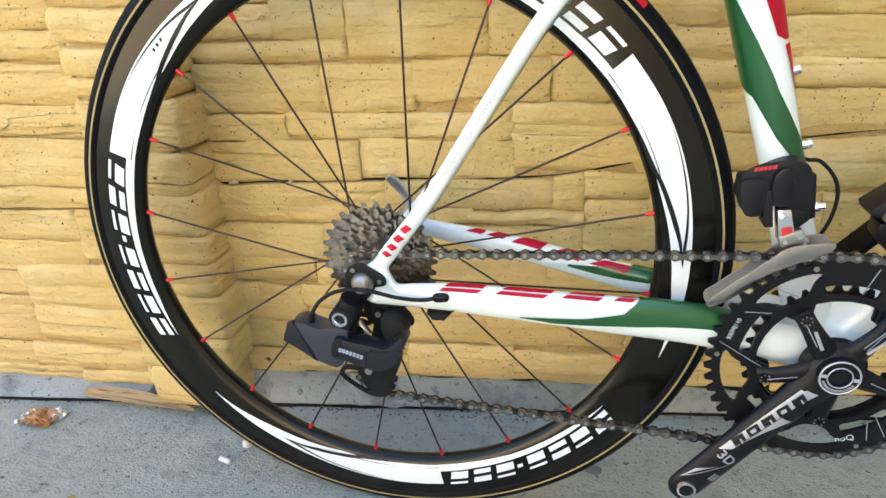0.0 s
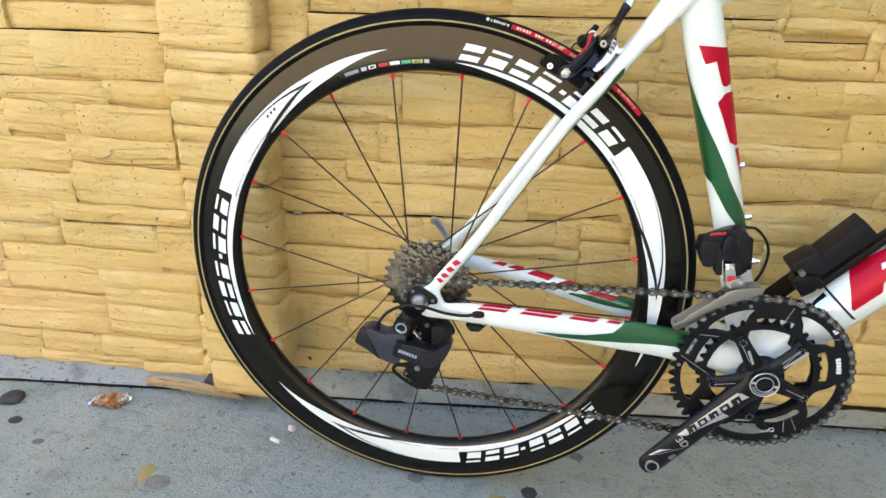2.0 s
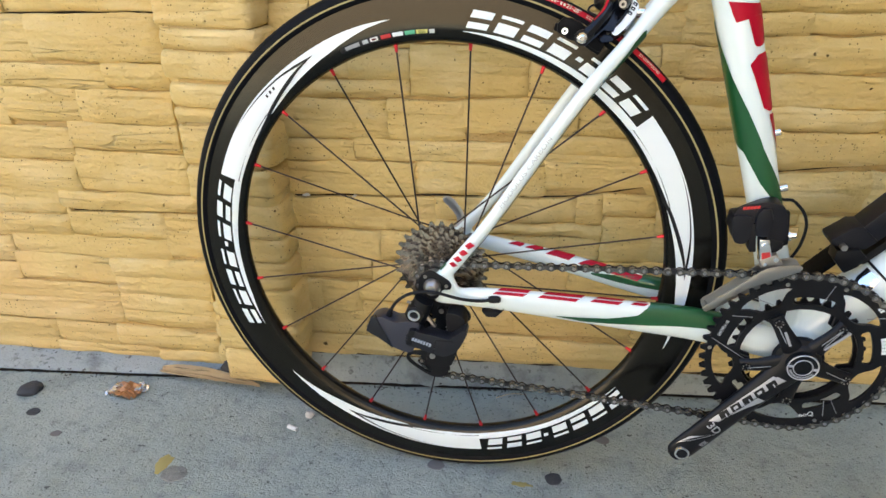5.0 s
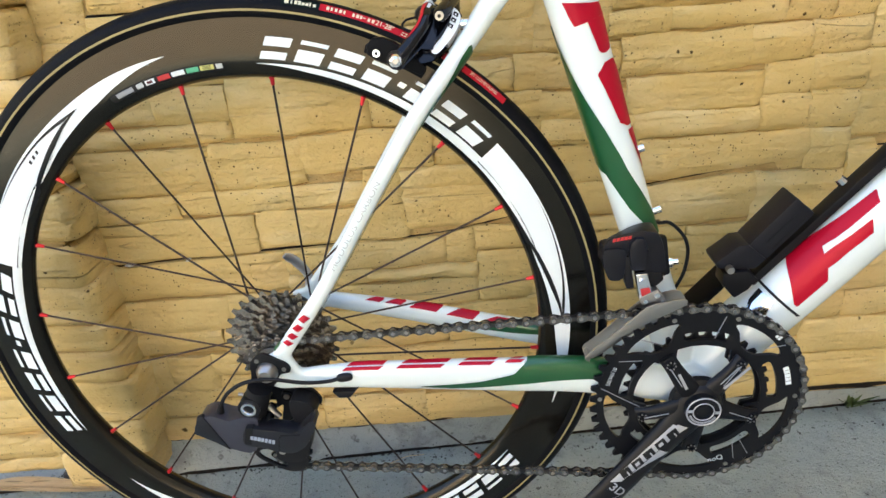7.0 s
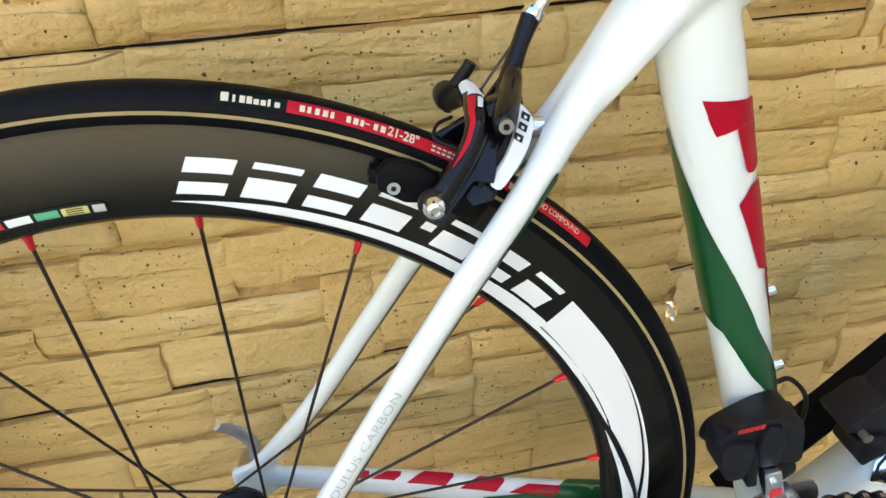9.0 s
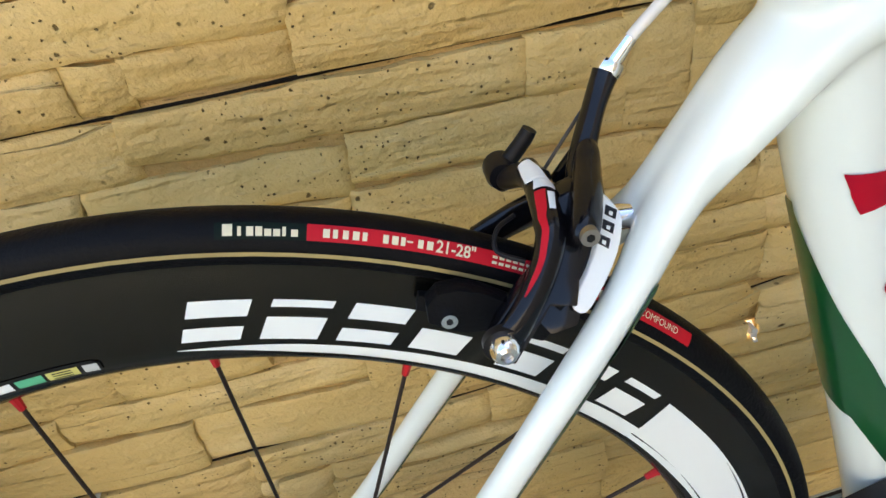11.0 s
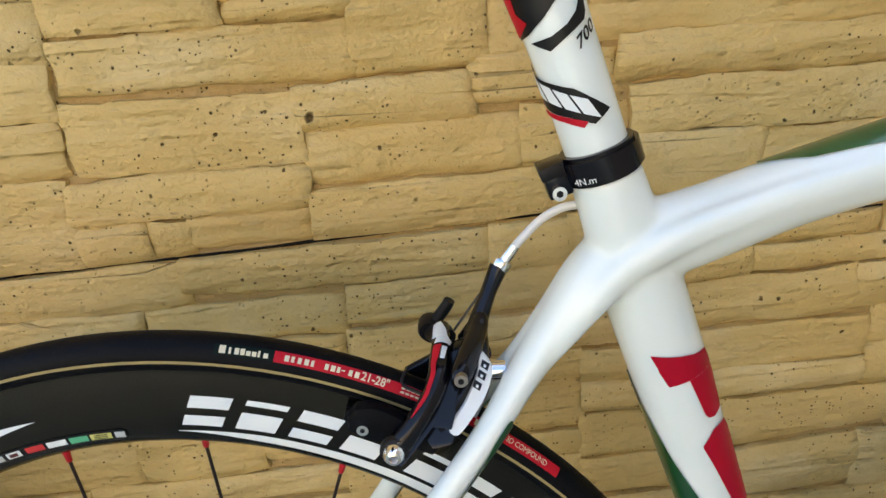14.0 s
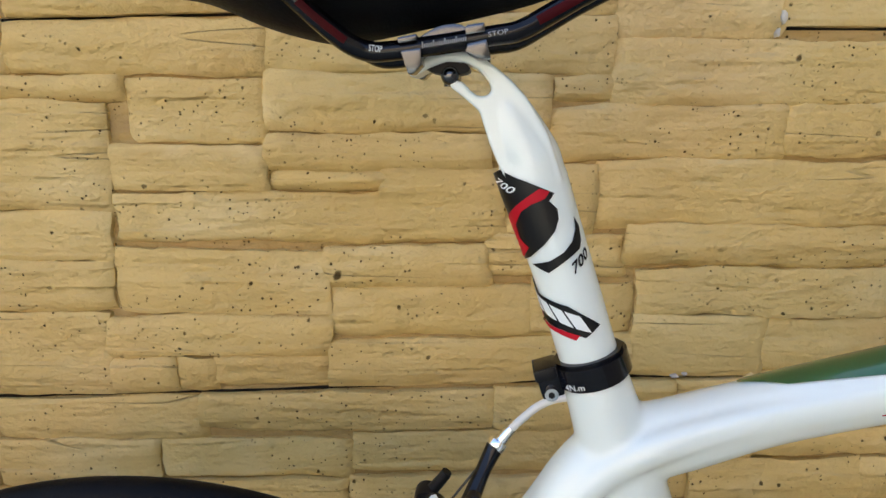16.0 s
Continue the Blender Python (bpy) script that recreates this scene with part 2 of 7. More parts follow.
# ---- building helpers ----
def part(name, bm, mat, parent=None, label="", smooth=True):
    """Links a bmesh as one mesh object, under parent where one is given."""
    me = bpy.data.meshes.new(name)
    bm.normal_update()
    bm.to_mesh(me)
    bm.free()
    if smooth:
        me.polygons.foreach_set("use_smooth", [True] * len(me.polygons))
        me.set_sharp_from_angle(angle=radians(38))
    me.materials.append(mat)
    ob = new(name, me)
    if parent is not None:
        ob.parent = parent
    if label:
        tagged(ob, label)
    return ob


def thing(name, place, label, category, group="", kind=""):
    ob = new(name)
    ob.location = place
    ob.empty_display_size = 0.02
    return tagged(ob, label, category, group, kind)


def weave(pts, n=6):
    """A smooth line through the points, n steps a span; a point holds as many numbers as wanted."""
    a = np.array(pts, float)
    a = np.vstack([2 * a[0] - a[1], a, 2 * a[-1] - a[-2]])
    out = []
    for i in range(1, len(a) - 2):
        for k in range(n):
            t = k / n
            p0, p1, p2, p3 = a[i - 1], a[i], a[i + 1], a[i + 2]
            out.append(0.5 * (2 * p1 + (p2 - p0) * t + (2 * p0 - 5 * p1 + 4 * p2 - p3) * t**2 + (3 * p1 - p0 - 3 * p2 + p3) * t**3))
    out.append(a[-2])
    return np.array(out)


def frames(line):
    """Along a line: points, in-plane normals and side normals (side: nearest to -y, towards the street)."""
    tan = np.gradient(line, axis=0)
    tan /= np.linalg.norm(tan, axis=1)[:, None] + 1e-12
    side = np.array([0, -1.0, 0]) - tan * (tan @ np.array([0, -1.0, 0]))[:, None]
    for i in range(len(side)):
        if np.linalg.norm(side[i]) < 0.05:
            side[i] = np.cross(tan[i], (1, 0, 0))
    side /= np.linalg.norm(side, axis=1)[:, None]
    return tan, np.cross(tan, side), side


def sweep(pts, seg=16, n=6, cap=True, bm=None):
    """A tube through rows of x, y, z, half height in its plane, half width across it."""
    rows = weave(pts, n) if n > 1 else np.array(pts, float)
    line = rows[:, :3]
    tan, up, side = frames(line)
    bm = bm or bmesh.new()
    rings = []
    for p, u, s, r in zip(line, up, side, rows[:, 3:]):
        a, b = (r[0], r[1]) if len(r) > 1 else (r[0], r[0])
        rings.append([bm.verts.new(p + u * a * math.sin(w) + s * b * math.cos(w)) for w in np.linspace(0, 2 * math.pi, seg, endpoint=False)])
    for r0, r1 in zip(rings, rings[1:]):
        for i in range(seg):
            bm.faces.new((r0[i], r0[(i + 1) % seg], r1[(i + 1) % seg], r1[i]))
    if cap:
        bm.faces.new(rings[0][::-1])
        bm.faces.new(rings[-1])
    bmesh.ops.recalc_face_normals(bm, faces=bm.faces)
    return bm


def wrap(pts, stations, lift=0.0006, n=6, across=8, along=40, bm=None):
    """A film of paint on the tube of sweep(pts): stations of (way along 0..1, angle from, angle to) in degrees, 0 facing the street, 90 up."""
    rows = weave(pts, n) if n > 1 else np.array(pts, float)
    tan, up, side = frames(rows[:, :3])
    us = np.linspace(0, 1, len(rows))
    at = lambda arr, u: np.array([np.interp(u, us, arr[:, k]) for k in range(arr.shape[1])])  # noqa: E731
    st = np.array(stations, float)
    bm = bm or bmesh.new()
    grid = []
    for u in np.unique(np.r_[np.linspace(st[0, 0], st[-1, 0], along), st[:, 0]]):
        r = at(rows, u)
        a, b = (r[3], r[4]) if len(r) > 4 else (r[3], r[3])
        u_, s_ = at(up, u), at(side, u)
        lo, hi = np.interp(u, st[:, 0], st[:, 1]), np.interp(u, st[:, 0], st[:, 2])
        grid.append([bm.verts.new(r[:3] + u_ * (a + lift) * math.sin(w) + s_ * (b + lift) * math.cos(w)) for w in np.radians(np.linspace(lo, hi, across))])
    for g0, g1 in zip(grid, grid[1:]):
        for i in range(across - 1):
            bm.faces.new((g0[i], g0[i + 1], g1[i + 1], g1[i]))
    return bm


def lathe(profile, seg=96, axis_at=(0, 0, 0), arc=(0, 360), closed=False, bm=None):
    """Turns rows of (radius, y) round an axis along y."""
    bm = bm or bmesh.new()
    full = abs(arc[1] - arc[0]) >= 360
    angles = np.radians(np.linspace(arc[0], arc[1], seg, endpoint=not full))
    rings = [[bm.verts.new((axis_at[0] + r * math.cos(a), axis_at[1] + y, axis_at[2] + r * math.sin(a))) for r, y in profile] for a in angles]
    pairs = list(zip(rings, rings[1:])) + ([(rings[-1], rings[0])] if full else [])
    m = len(profile)
    for r0, r1 in pairs:
        for i in range(m if closed else m - 1):
            bm.faces.new((r0[i], r0[(i + 1) % m], r1[(i + 1) % m], r1[i]))
    bmesh.ops.remove_doubles(bm, verts=bm.verts, dist=1e-7)
    bmesh.ops.recalc_face_normals(bm, faces=bm.faces)
    return bm


def rod(a, b, r, r2=None, seg=10, bm=None):
    a, b = Vector(a), Vector(b)
    bm = bm or bmesh.new()
    m = Matrix.Translation((a + b) / 2) @ (b - a).to_track_quat("Z", "Y").to_matrix().to_4x4()
    bmesh.ops.create_cone(bm, cap_ends=True, segments=seg, radius1=r, radius2=r if r2 is None else r2, depth=(b - a).length, matrix=m)
    return bm


def slab(outline, y0, y1, bevel=0.0, bm=None, holes=()):
    """A plate with an outline of (x, z), from y0 (street side) to y1, its edges rounded; holes are outlines too."""
    out = bmesh.new()
    loops = []
    for o in (outline, *holes):
        vs = [out.verts.new((x, y0, z)) for x, z in o]
        loops += [out.edges.new((vs[i], vs[(i + 1) % len(vs)])) for i in range(len(vs))]
    bmesh.ops.triangle_fill(out, use_beauty=True, use_dissolve=False, edges=loops)
    faces = list(out.faces)
    ext = bmesh.ops.extrude_face_region(out, geom=faces)
    bmesh.ops.translate(out, vec=(0, y1 - y0, 0), verts=[v for v in ext["geom"] if isinstance(v, bmesh.types.BMVert)])
    bmesh.ops.recalc_face_normals(out, faces=out.faces)
    if bevel:
        sharp = [e for e in out.edges if len(e.link_faces) == 2 and e.calc_face_angle(0) > 0.9]
        bmesh.ops.bevel(out, geom=sharp, offset=bevel, segments=2, profile=0.6, affect="EDGES", clamp_overlap=True)
    if bm is None:
        return out
    me = bpy.data.meshes.new("tmp")
    out.to_mesh(me)
    out.free()
    bm.from_mesh(me)
    bpy.data.meshes.remove(me)
    return bm


def block(size, m, bevel=0.001, bm=None, taper=None):
    """A box of that size at the pose m with rounded edges; taper: scale of its upper face."""
    out = bmesh.new()
    bmesh.ops.create_cube(out, size=1.0)
    bmesh.ops.scale(out, vec=size, verts=out.verts)
    if taper:
        for v in out.verts:
            if v.co.z > 0:
                v.co.x *= taper[0]
                v.co.y *= taper[1]
    if bevel:
        bmesh.ops.bevel(out, geom=list(out.edges), offset=bevel, segments=2, profile=0.6, affect="EDGES", clamp_overlap=True)
    bmesh.ops.transform(out, matrix=m, verts=out.verts)
    if bm is None:
        return out
    me = bpy.data.meshes.new("tmp")
    out.to_mesh(me)
    out.free()
    bm.from_mesh(me)
    bpy.data.meshes.remove(me)
    return bm


def smooth_outline(pts, n=5):
    """A closed rounded outline through points of (x, z)."""
    a = [tuple(p) for p in pts]
    w = weave([a[-1], *a, a[0], a[1]], n)
    return [tuple(p) for p in w[n:-n - 1 + 0][: n * len(a)]]

# ---- ground and walls ----
def plane_right(x):
    return 0.1616 + 0.090 * x


def plane_left(x):
    return 0.157 + 0.050 * x


def plane_pilaster(x):
    return 0.082


def foot_line(x):
    """Where the pavement meets the footing."""
    a = min(1.2, max(-0.9, x))
    return 0.168 + 0.130 * a + 0.07 * (x - a)


bm = bmesh.new()
bmesh.ops.create_grid(bm, x_segments=60, y_segments=60, size=60.0)
ground = tagged(part("ground", bm, CONCRETE, smooth=False), "grey brushed concrete pavement with small stains", "pavement", kind="structure")


def wall(name, xs, front, z0, z1, label, depth=0.25):
    bm = bmesh.new()
    for a, b in zip(xs, xs[1:]):
        v = [bm.verts.new((x, front(x) + 0.0064 + d, z)) for x in (a, b) for d in (0, depth) for z in (z0, z1)]
        for q in ((0, 4, 5, 1), (2, 3, 7, 6), (1, 5, 7, 3), (0, 2, 6, 4), (0, 1, 3, 2), (4, 6, 7, 5)):
            bm.faces.new([v[i] for i in q])
    bmesh.ops.remove_doubles(bm, verts=bm.verts, dist=1e-6)
    bmesh.ops.recalc_face_normals(bm, faces=bm.faces)
    return tagged(part(name, bm, JOINT_PAINT, smooth=False), label, "wall", kind="structure")


def holed_wall(name, x0, x1, front, z0, z1, label, hole, depth=0.25):
    """A wall with a narrow crack (x from, x to, z from, z to at its face) that runs back and up to the daylight behind."""
    bm = bmesh.new()
    ha, hb, hd, hu = hole
    sx, sz, flat = 0.40 * depth, 1.12 * depth, 0.045

    def solid(pts):
        v = [bm.verts.new(p) for p in pts]
        for q in ((0, 4, 5, 1), (2, 3, 7, 6), (1, 5, 7, 3), (0, 2, 6, 4), (0, 1, 3, 2), (4, 6, 7, 5)):
            bm.faces.new([v[i] for i in q])

    def corner(x, d, z):
        return x, front(x - 0.40 * d) + 0.0064 + d, z

    solid([corner(x, d, z) for x, b in ((x0, x0), (ha, ha + sx)) for d, x in ((0, x), (depth, b)) for z in (z0, z1)])
    solid([corner(x, d, z) for x, b in ((hb, hb + sx), (x1, x1)) for d, x in ((0, x), (depth, b)) for z in (z0, z1)])
    solid([corner(x + 0.40 * d, d, z) for x in (ha, hb) for d, t in ((0, hd), (flat, hd)) for z in (z0, t)])
    solid([corner(x + 0.40 * d, d, z) for x in (ha, hb) for d, t in ((flat, hd), (depth, hd + sz - 1.12 * flat)) for z in (z0, t)])
    solid([corner(x + 0.40 * d, d, z) for x in (ha, hb) for d, t in ((0, hu), (depth, hu + sz)) for z in (t, z1)])
    bmesh.ops.recalc_face_normals(bm, faces=bm.faces)
    return tagged(part(name, bm, JOINT_PAINT, smooth=False), label, "wall", kind="structure")


wall_right = holed_wall("wall_right", -0.270, 7.0, plane_right, 0.060, 3.2, "yellow painted wall of rough split-face stone blocks", (0.392, 0.412, 0.3500, 0.3655))
wall_left = wall("wall_left", (-7.0, -0.385), plane_left, 0.012, 3.2, "yellow painted wall of rough split-face stone blocks")
pilaster = wall("wall_pilaster", (-0.384, -0.276), plane_pilaster, 0.028, 3.2, "proud pilaster of yellow painted split-face stone", 0.30)

# a plain unseen wall added behind the camera closes the place and bounces light
bm = block((30.0, 0.3, 3.0), Matrix.Translation((0, -6.0, 1.5)), 0.02)
tagged(part("wall_street", bm, STREET_WALL), "unseen plain tan wall added across the lane for bounced light", "wall", kind="structure")

# and another unseen one, added at the right, keeps the sky off that side
bm = block((0.3, 6.3, 3.6), Matrix.Translation((1.95, -2.96, 1.8)), 0.02)
tagged(part("wall_end", bm, STREET_WALL), "unseen plain tan wall added to shade the right side", "wall", kind="structure")

# pale concrete footing between pavement and wall
bm = bmesh.new()
xs = np.r_[np.linspace(-6, -1.2, 30), np.linspace(-1.18, 1.18, 237), np.linspace(1.2, 7, 30)]
rows = []
for x in xs:
    left = x < -0.33
    low, top = foot_line(x), (plane_left(x) if left else plane_right(x)) + 0.012
    rise = 0.012 if left else 0.062
    low = min(low, top - 0.004) if abs(x) > 1.2 else low
    chip = 0.0022 * noise.noise((x * 9, 0, 0)) + 0.0016 * noise.noise((x * 45, 3, 0))
    row = [bm.verts.new((x, low + chip, -0.02)), bm.verts.new((x, low + chip + 0.0015, 0.0035))]
    for k in range(1, 8):
        f = k / 8
        lump = 0.0030 * noise.noise((x * 14, f * 2.0, 7)) + 0.0016 * noise.noise((x * 50, f * 6, 2))
        row.append(bm.verts.new((x, low + f * (top - low) + chip * (1 - f), max(0.004, 0.007 + f * rise + lump * (0.4 if left else 1.0)))))
    row += [bm.verts.new((x, top, 0.006 + rise)), bm.verts.new((x, top + 0.26, 0.006 + rise)), bm.verts.new((x, top + 0.26, -0.02))]
    rows.append(row)
for r0, r1 in zip(rows, rows[1:]):
    for i in range(len(r0) - 1):
        bm.faces.new((r0[i], r1[i], r1[i + 1], r0[i + 1]))
bmesh.ops.recalc_face_normals(bm, faces=bm.faces)
footing = tagged(part("footing", bm, FOOTING), "pale worn concrete footing strip under the wall", "footing", kind="structure")
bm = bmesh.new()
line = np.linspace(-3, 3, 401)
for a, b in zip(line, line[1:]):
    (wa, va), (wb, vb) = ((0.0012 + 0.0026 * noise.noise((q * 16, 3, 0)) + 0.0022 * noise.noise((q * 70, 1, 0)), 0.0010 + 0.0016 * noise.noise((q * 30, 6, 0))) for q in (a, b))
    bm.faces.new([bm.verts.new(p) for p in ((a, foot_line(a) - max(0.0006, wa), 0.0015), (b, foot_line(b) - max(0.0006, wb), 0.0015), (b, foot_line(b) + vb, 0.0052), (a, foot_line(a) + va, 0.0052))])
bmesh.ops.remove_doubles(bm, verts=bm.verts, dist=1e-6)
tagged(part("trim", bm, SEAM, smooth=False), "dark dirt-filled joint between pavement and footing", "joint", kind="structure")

# crumbs of dirt gathered in the joint and along the wall foot
bm = bmesh.new()
dirt = random.Random(23)
for k in range(520):
    x = dirt.uniform(-0.95, 1.05)
    at_wall = k % 2
    y = (plane_left(x) if x < -0.33 else plane_right(x)) - abs(dirt.gauss(0, 0.006)) - 0.002 if at_wall else foot_line(x) + dirt.gauss(0, 0.005)
    low = foot_line(x)
    top = (plane_left(x) if x < -0.33 else plane_right(x)) + 0.012
    z = 0.006 + (0.012 if x < -0.33 else 0.062) * min(1.0, max(0.0, (y - low) / max(0.01, top - low))) if y > low else 0.0
    r = dirt.uniform(0.0006, 0.0018) * (1.0 if x < -0.39 or x > -0.25 else 0.5)
    bmesh.ops.create_icosphere(bm, subdivisions=1, radius=r, matrix=Matrix.Translation((x, y, z + r * 0.2)) @ Matrix.Rotation(dirt.uniform(0, 3), 4, "Z") @ Matrix.Diagonal((dirt.uniform(0.8, 2.2), 1, 0.6, 1)))
tagged(part("dirt_crumbs", bm, PEBBLE, smooth=False), "dark crumbs of dirt along the wall foot", "dirt", kind="stuff")

# ---- the bicycle ----
bicycle = thing("bicycle", (0, 0, 0), "white, green and red carbon road bicycle leaning beside the wall", "bicycle")
HUB = 0.334
AX = (0, 0, HUB)


def rim_side(r):
    """Half width of the rim at a radius."""
    return float(np.interp(r, (0.2645, 0.2662, 0.270, 0.276, 0.282, 0.288, 0.294, 0.300, 0.306, 0.3125, 0.316), (0.000, 0.0046, 0.0086, 0.0112, 0.0116, 0.0114, 0.0110, 0.0106, 0.0101, 0.0094, 0.0090)))


radii = [0.2645, 0.2652, 0.2662, 0.268, 0.270, 0.273, 0.276, 0.281, 0.286, 0.292, 0.298, 0.305, 0.3125, 0.316, 0.3175]
prof = [(r, -rim_side(r)) for r in radii] + [(r, rim_side(r)) for r in radii[::-1]]
rear_wheel = part("rear_wheel", lathe(prof, 160, AX, closed=True), CARBON, bicycle, "deep black carbon rim with white swoosh decals")
tyre_c, tyre_r = 0.3226, 0.0114
part("tyre", lathe([(tyre_c + tyre_r * math.sin(a), -tyre_r * math.cos(a)) for a in np.linspace(0, 2 * math.pi, 28, endpoint=False)], 160, AX, closed=True), RUBBER, rear_wheel, "slick black tubular road tyre")
for s in (-1, 1):
    part("sidewall_band", lathe([(tyre_c + (tyre_r + 0.0004) * math.sin(a), s * (tyre_r + 0.0004) * math.cos(a)) for a in np.radians((-8, -5, -2, 1))], 160, AX), TAN, rear_wheel, "thin tan band of base tape")


def on_rim(stations, lift=0.0004, across=6, step=1.0, bm=None):
    """A film on the street side of the rim: stations of (angle, radius from, radius to)."""
    st = np.array(sorted(stations), float)
    bm = bm or bmesh.new()
    grid = []
    for a in np.unique(np.r_[np.arange(st[0, 0], st[-1, 0], step), st[:, 0]]):
        lo, hi = np.interp(a, st[:, 0], st[:, 1]), np.interp(a, st[:, 0], st[:, 2])
        c, s = math.cos(radians(a)), math.sin(radians(a))
        grid.append([bm.verts.new((r * c, -rim_side(r) - lift, HUB + r * s)) for r in np.linspace(lo, hi, across)])
    for g0, g1 in zip(grid, grid[1:]):
        for i in range(across - 1):
            bm.faces.new((g0[i], g0[i + 1], g1[i + 1], g1[i]))
    return bm


def rim_block(a0, a1, r0, r1, slant=0.9, lift=0.0004, bm=None):
    """A slanted plain block on the rim: a0 > a1, its top leaning on towards a1."""
    bm = bm or bmesh.new()
    grid = []
    for r in np.linspace(r0, r1, 4):
        d = slant * (r - r0) / 0.02
        grid.append([bm.verts.new((r * math.cos(radians(a - d)), -rim_side(r) - lift, HUB + r * math.sin(radians(a - d)))) for a in np.linspace(a0, a1, 5)])
    for g0, g1 in zip(grid, grid[1:]):
        for i in range(4):
            bm.faces.new((g0[i], g0[i + 1], g1[i + 1], g1[i]))
    return bm


for turn in (0, 120, 240):
    end = 41.0 + turn
    white = on_rim([(end - s, lo, hi) for s, lo, hi in ((0, 0.2725, 0.3000), (3, 0.2722, 0.2998), (9, 0.2718, 0.2998), (16, 0.2728, 0.2992), (19.5, 0.2736, 0.2986), (22, 0.2722, 0.2980), (25, 0.2724, 0.2974), (30.5, 0.2748, 0.2962), (36, 0.2771, 0.2954), (39.5, 0.2789, 0.2952), (43.7, 0.2811, 0.2952), (48.5, 0.2853, 0.2952), (54, 0.2900, 0.2946), (59.5, 0.2931, 0.2933))])
    on_rim([(end + s, lo, hi) for s, lo, hi in ((0, 0.2722, 0.2806), (6, 0.2722, 0.2806), (9, 0.2724, 0.2800), (19, 0.2738, 0.2800), (28, 0.2742, 0.2796), (35, 0.2748, 0.2796), (40, 0.2768, 0.2790), (44.5, 0.2782, 0.2785))], bm=white)
    part("swoosh_decal", white, WHITE_DECAL, rear_wheel, "white swoosh decal")
    dark = on_rim([(end - s, lo, hi) for s, lo, hi in ((13, 0.2702, 0.2720), (17, 0.2694, 0.2731), (19.6, 0.2698, 0.2741), (20.6, 0.2718, 0.2750), (22.6, 0.2732, 0.2771), (26, 0.2754, 0.2796), (31, 0.2793, 0.2838), (35, 0.2839, 0.2868), (38, 0.2865, 0.2880), (39.9, 0.2882, 0.2883))], lift=0.0008)
    on_rim([(end - s, lo, hi) for s, lo, hi in ((12, 0.2984, 0.2985), (17, 0.2968, 0.2975), (23, 0.2945, 0.2959), (29, 0.2922, 0.2939), (33.9, 0.2890, 0.2916), (35.8, 0.2876, 0.2904), (38, 0.2878, 0.2892), (39.9, 0.2882, 0.2883))], lift=0.0008, bm=dark)
    part("swoosh_outline", dark, BLACK_DECAL, rear_wheel, "black lines within the white swoosh")
    # plain slanted bars in place of a maker's name
    width = [4.5, 4.5, 4.5, 4.3, 1.3, 4.3, 4.1, 4.1]
    a = end + 44.0
    for k, w in enumerate(width):
        bm = bmesh.new()
        if k == 4:
            rim_block(a - 0.4, a - w - 0.4, 0.2890, 0.2935, slant=1.3, bm=bm)
        else:
            cut = (0.2896, 0.2938)[k % 2]
            for lo, hi in ((0.2824, cut - 0.0008), (cut + 0.0038, 0.3010)):
                d = 1.3 * (lo - 0.2822) / 0.02
                rim_block(a - d, a - w - d, lo, hi, slant=1.3, bm=bm)
        part("decal_block", bm, WHITE_DECAL, rear_wheel)
        a -= w + (0.78 if k == 4 else 1.48)
# dark maker's strip with small coloured patches
part("spec_label", on_rim([(91.6, 0.2748, 0.2790), (92.2, 0.2732, 0.2806), (114.0, 0.2732, 0.2806), (114.6, 0.2748, 0.2790)], lift=0.0005), BLACK_DECAL, rear_wheel, "small black label strip")
for a0, a1, mat in ((113.2, 109.6, GREY_PRINT), (108.8, 107.4, FAINT_PRINT), (106.9, 105.0, WHITE_DECAL), (104.3, 101.9, LABEL_RED), (101.5, 99.0, WHITE_DECAL), (98.6, 96.3, TEAL_PRINT), (96.0, 93.4, YELLOW_PRINT), (93.0, 91.8, FAINT_PRINT)):
    part("label_patch", on_rim([(a1, 0.2750, 0.2792), (a0, 0.2750, 0.2792)], lift=0.0009), mat, rear_wheel)
part("label_patch", on_rim([(105.4, 0.2760, 0.2782), (106.5, 0.2760, 0.2782)], lift=0.0012), DARK_RED, rear_wheel)
for k in range(3):
    part("label_bar", on_rim([(93.9, 0.2757 + 0.0012 * k, 0.2762 + 0.0012 * k), (95.5, 0.2757 + 0.0012 * k, 0.2762 + 0.0012 * k)], lift=0.0012), BLACK_DECAL, rear_wheel)
for k in range(3):
    part("pen_mark", rim_block(134.2 + k * 1.3, 133.6 + k * 1.3, 0.2868, 0.2900, lift=0.0009), BLACK_DECAL, rear_wheel)


def on_tyre(a0, a1, f0, f1, lift=0.0006, seg=24):
    """A film on the street side of the tyre: angles round the wheel, and round the tyre (0 facing the street, 90 outwards)."""
    return lathe([(tyre_c + (tyre_r + lift) * math.sin(w), -(tyre_r + lift) * math.cos(w)) for w in np.radians(np.linspace(f0, f1, 6))], seg, AX, (a0, a1))


part("tyre_label", on_tyre(75.6, 53.5, 25, 55, seg=60), RED_PRINT, rear_wheel, "red printed tyre label")
part("tyre_label", on_tyre(53.0, 45.0, 25, 55, seg=30), RED_PRINT, rear_wheel, "red printed tyre label")
part("tyre_label", on_tyre(81.2, 75.6, 25, 55), LABEL_GREEN, rear_wheel, "dark green printed tyre label")
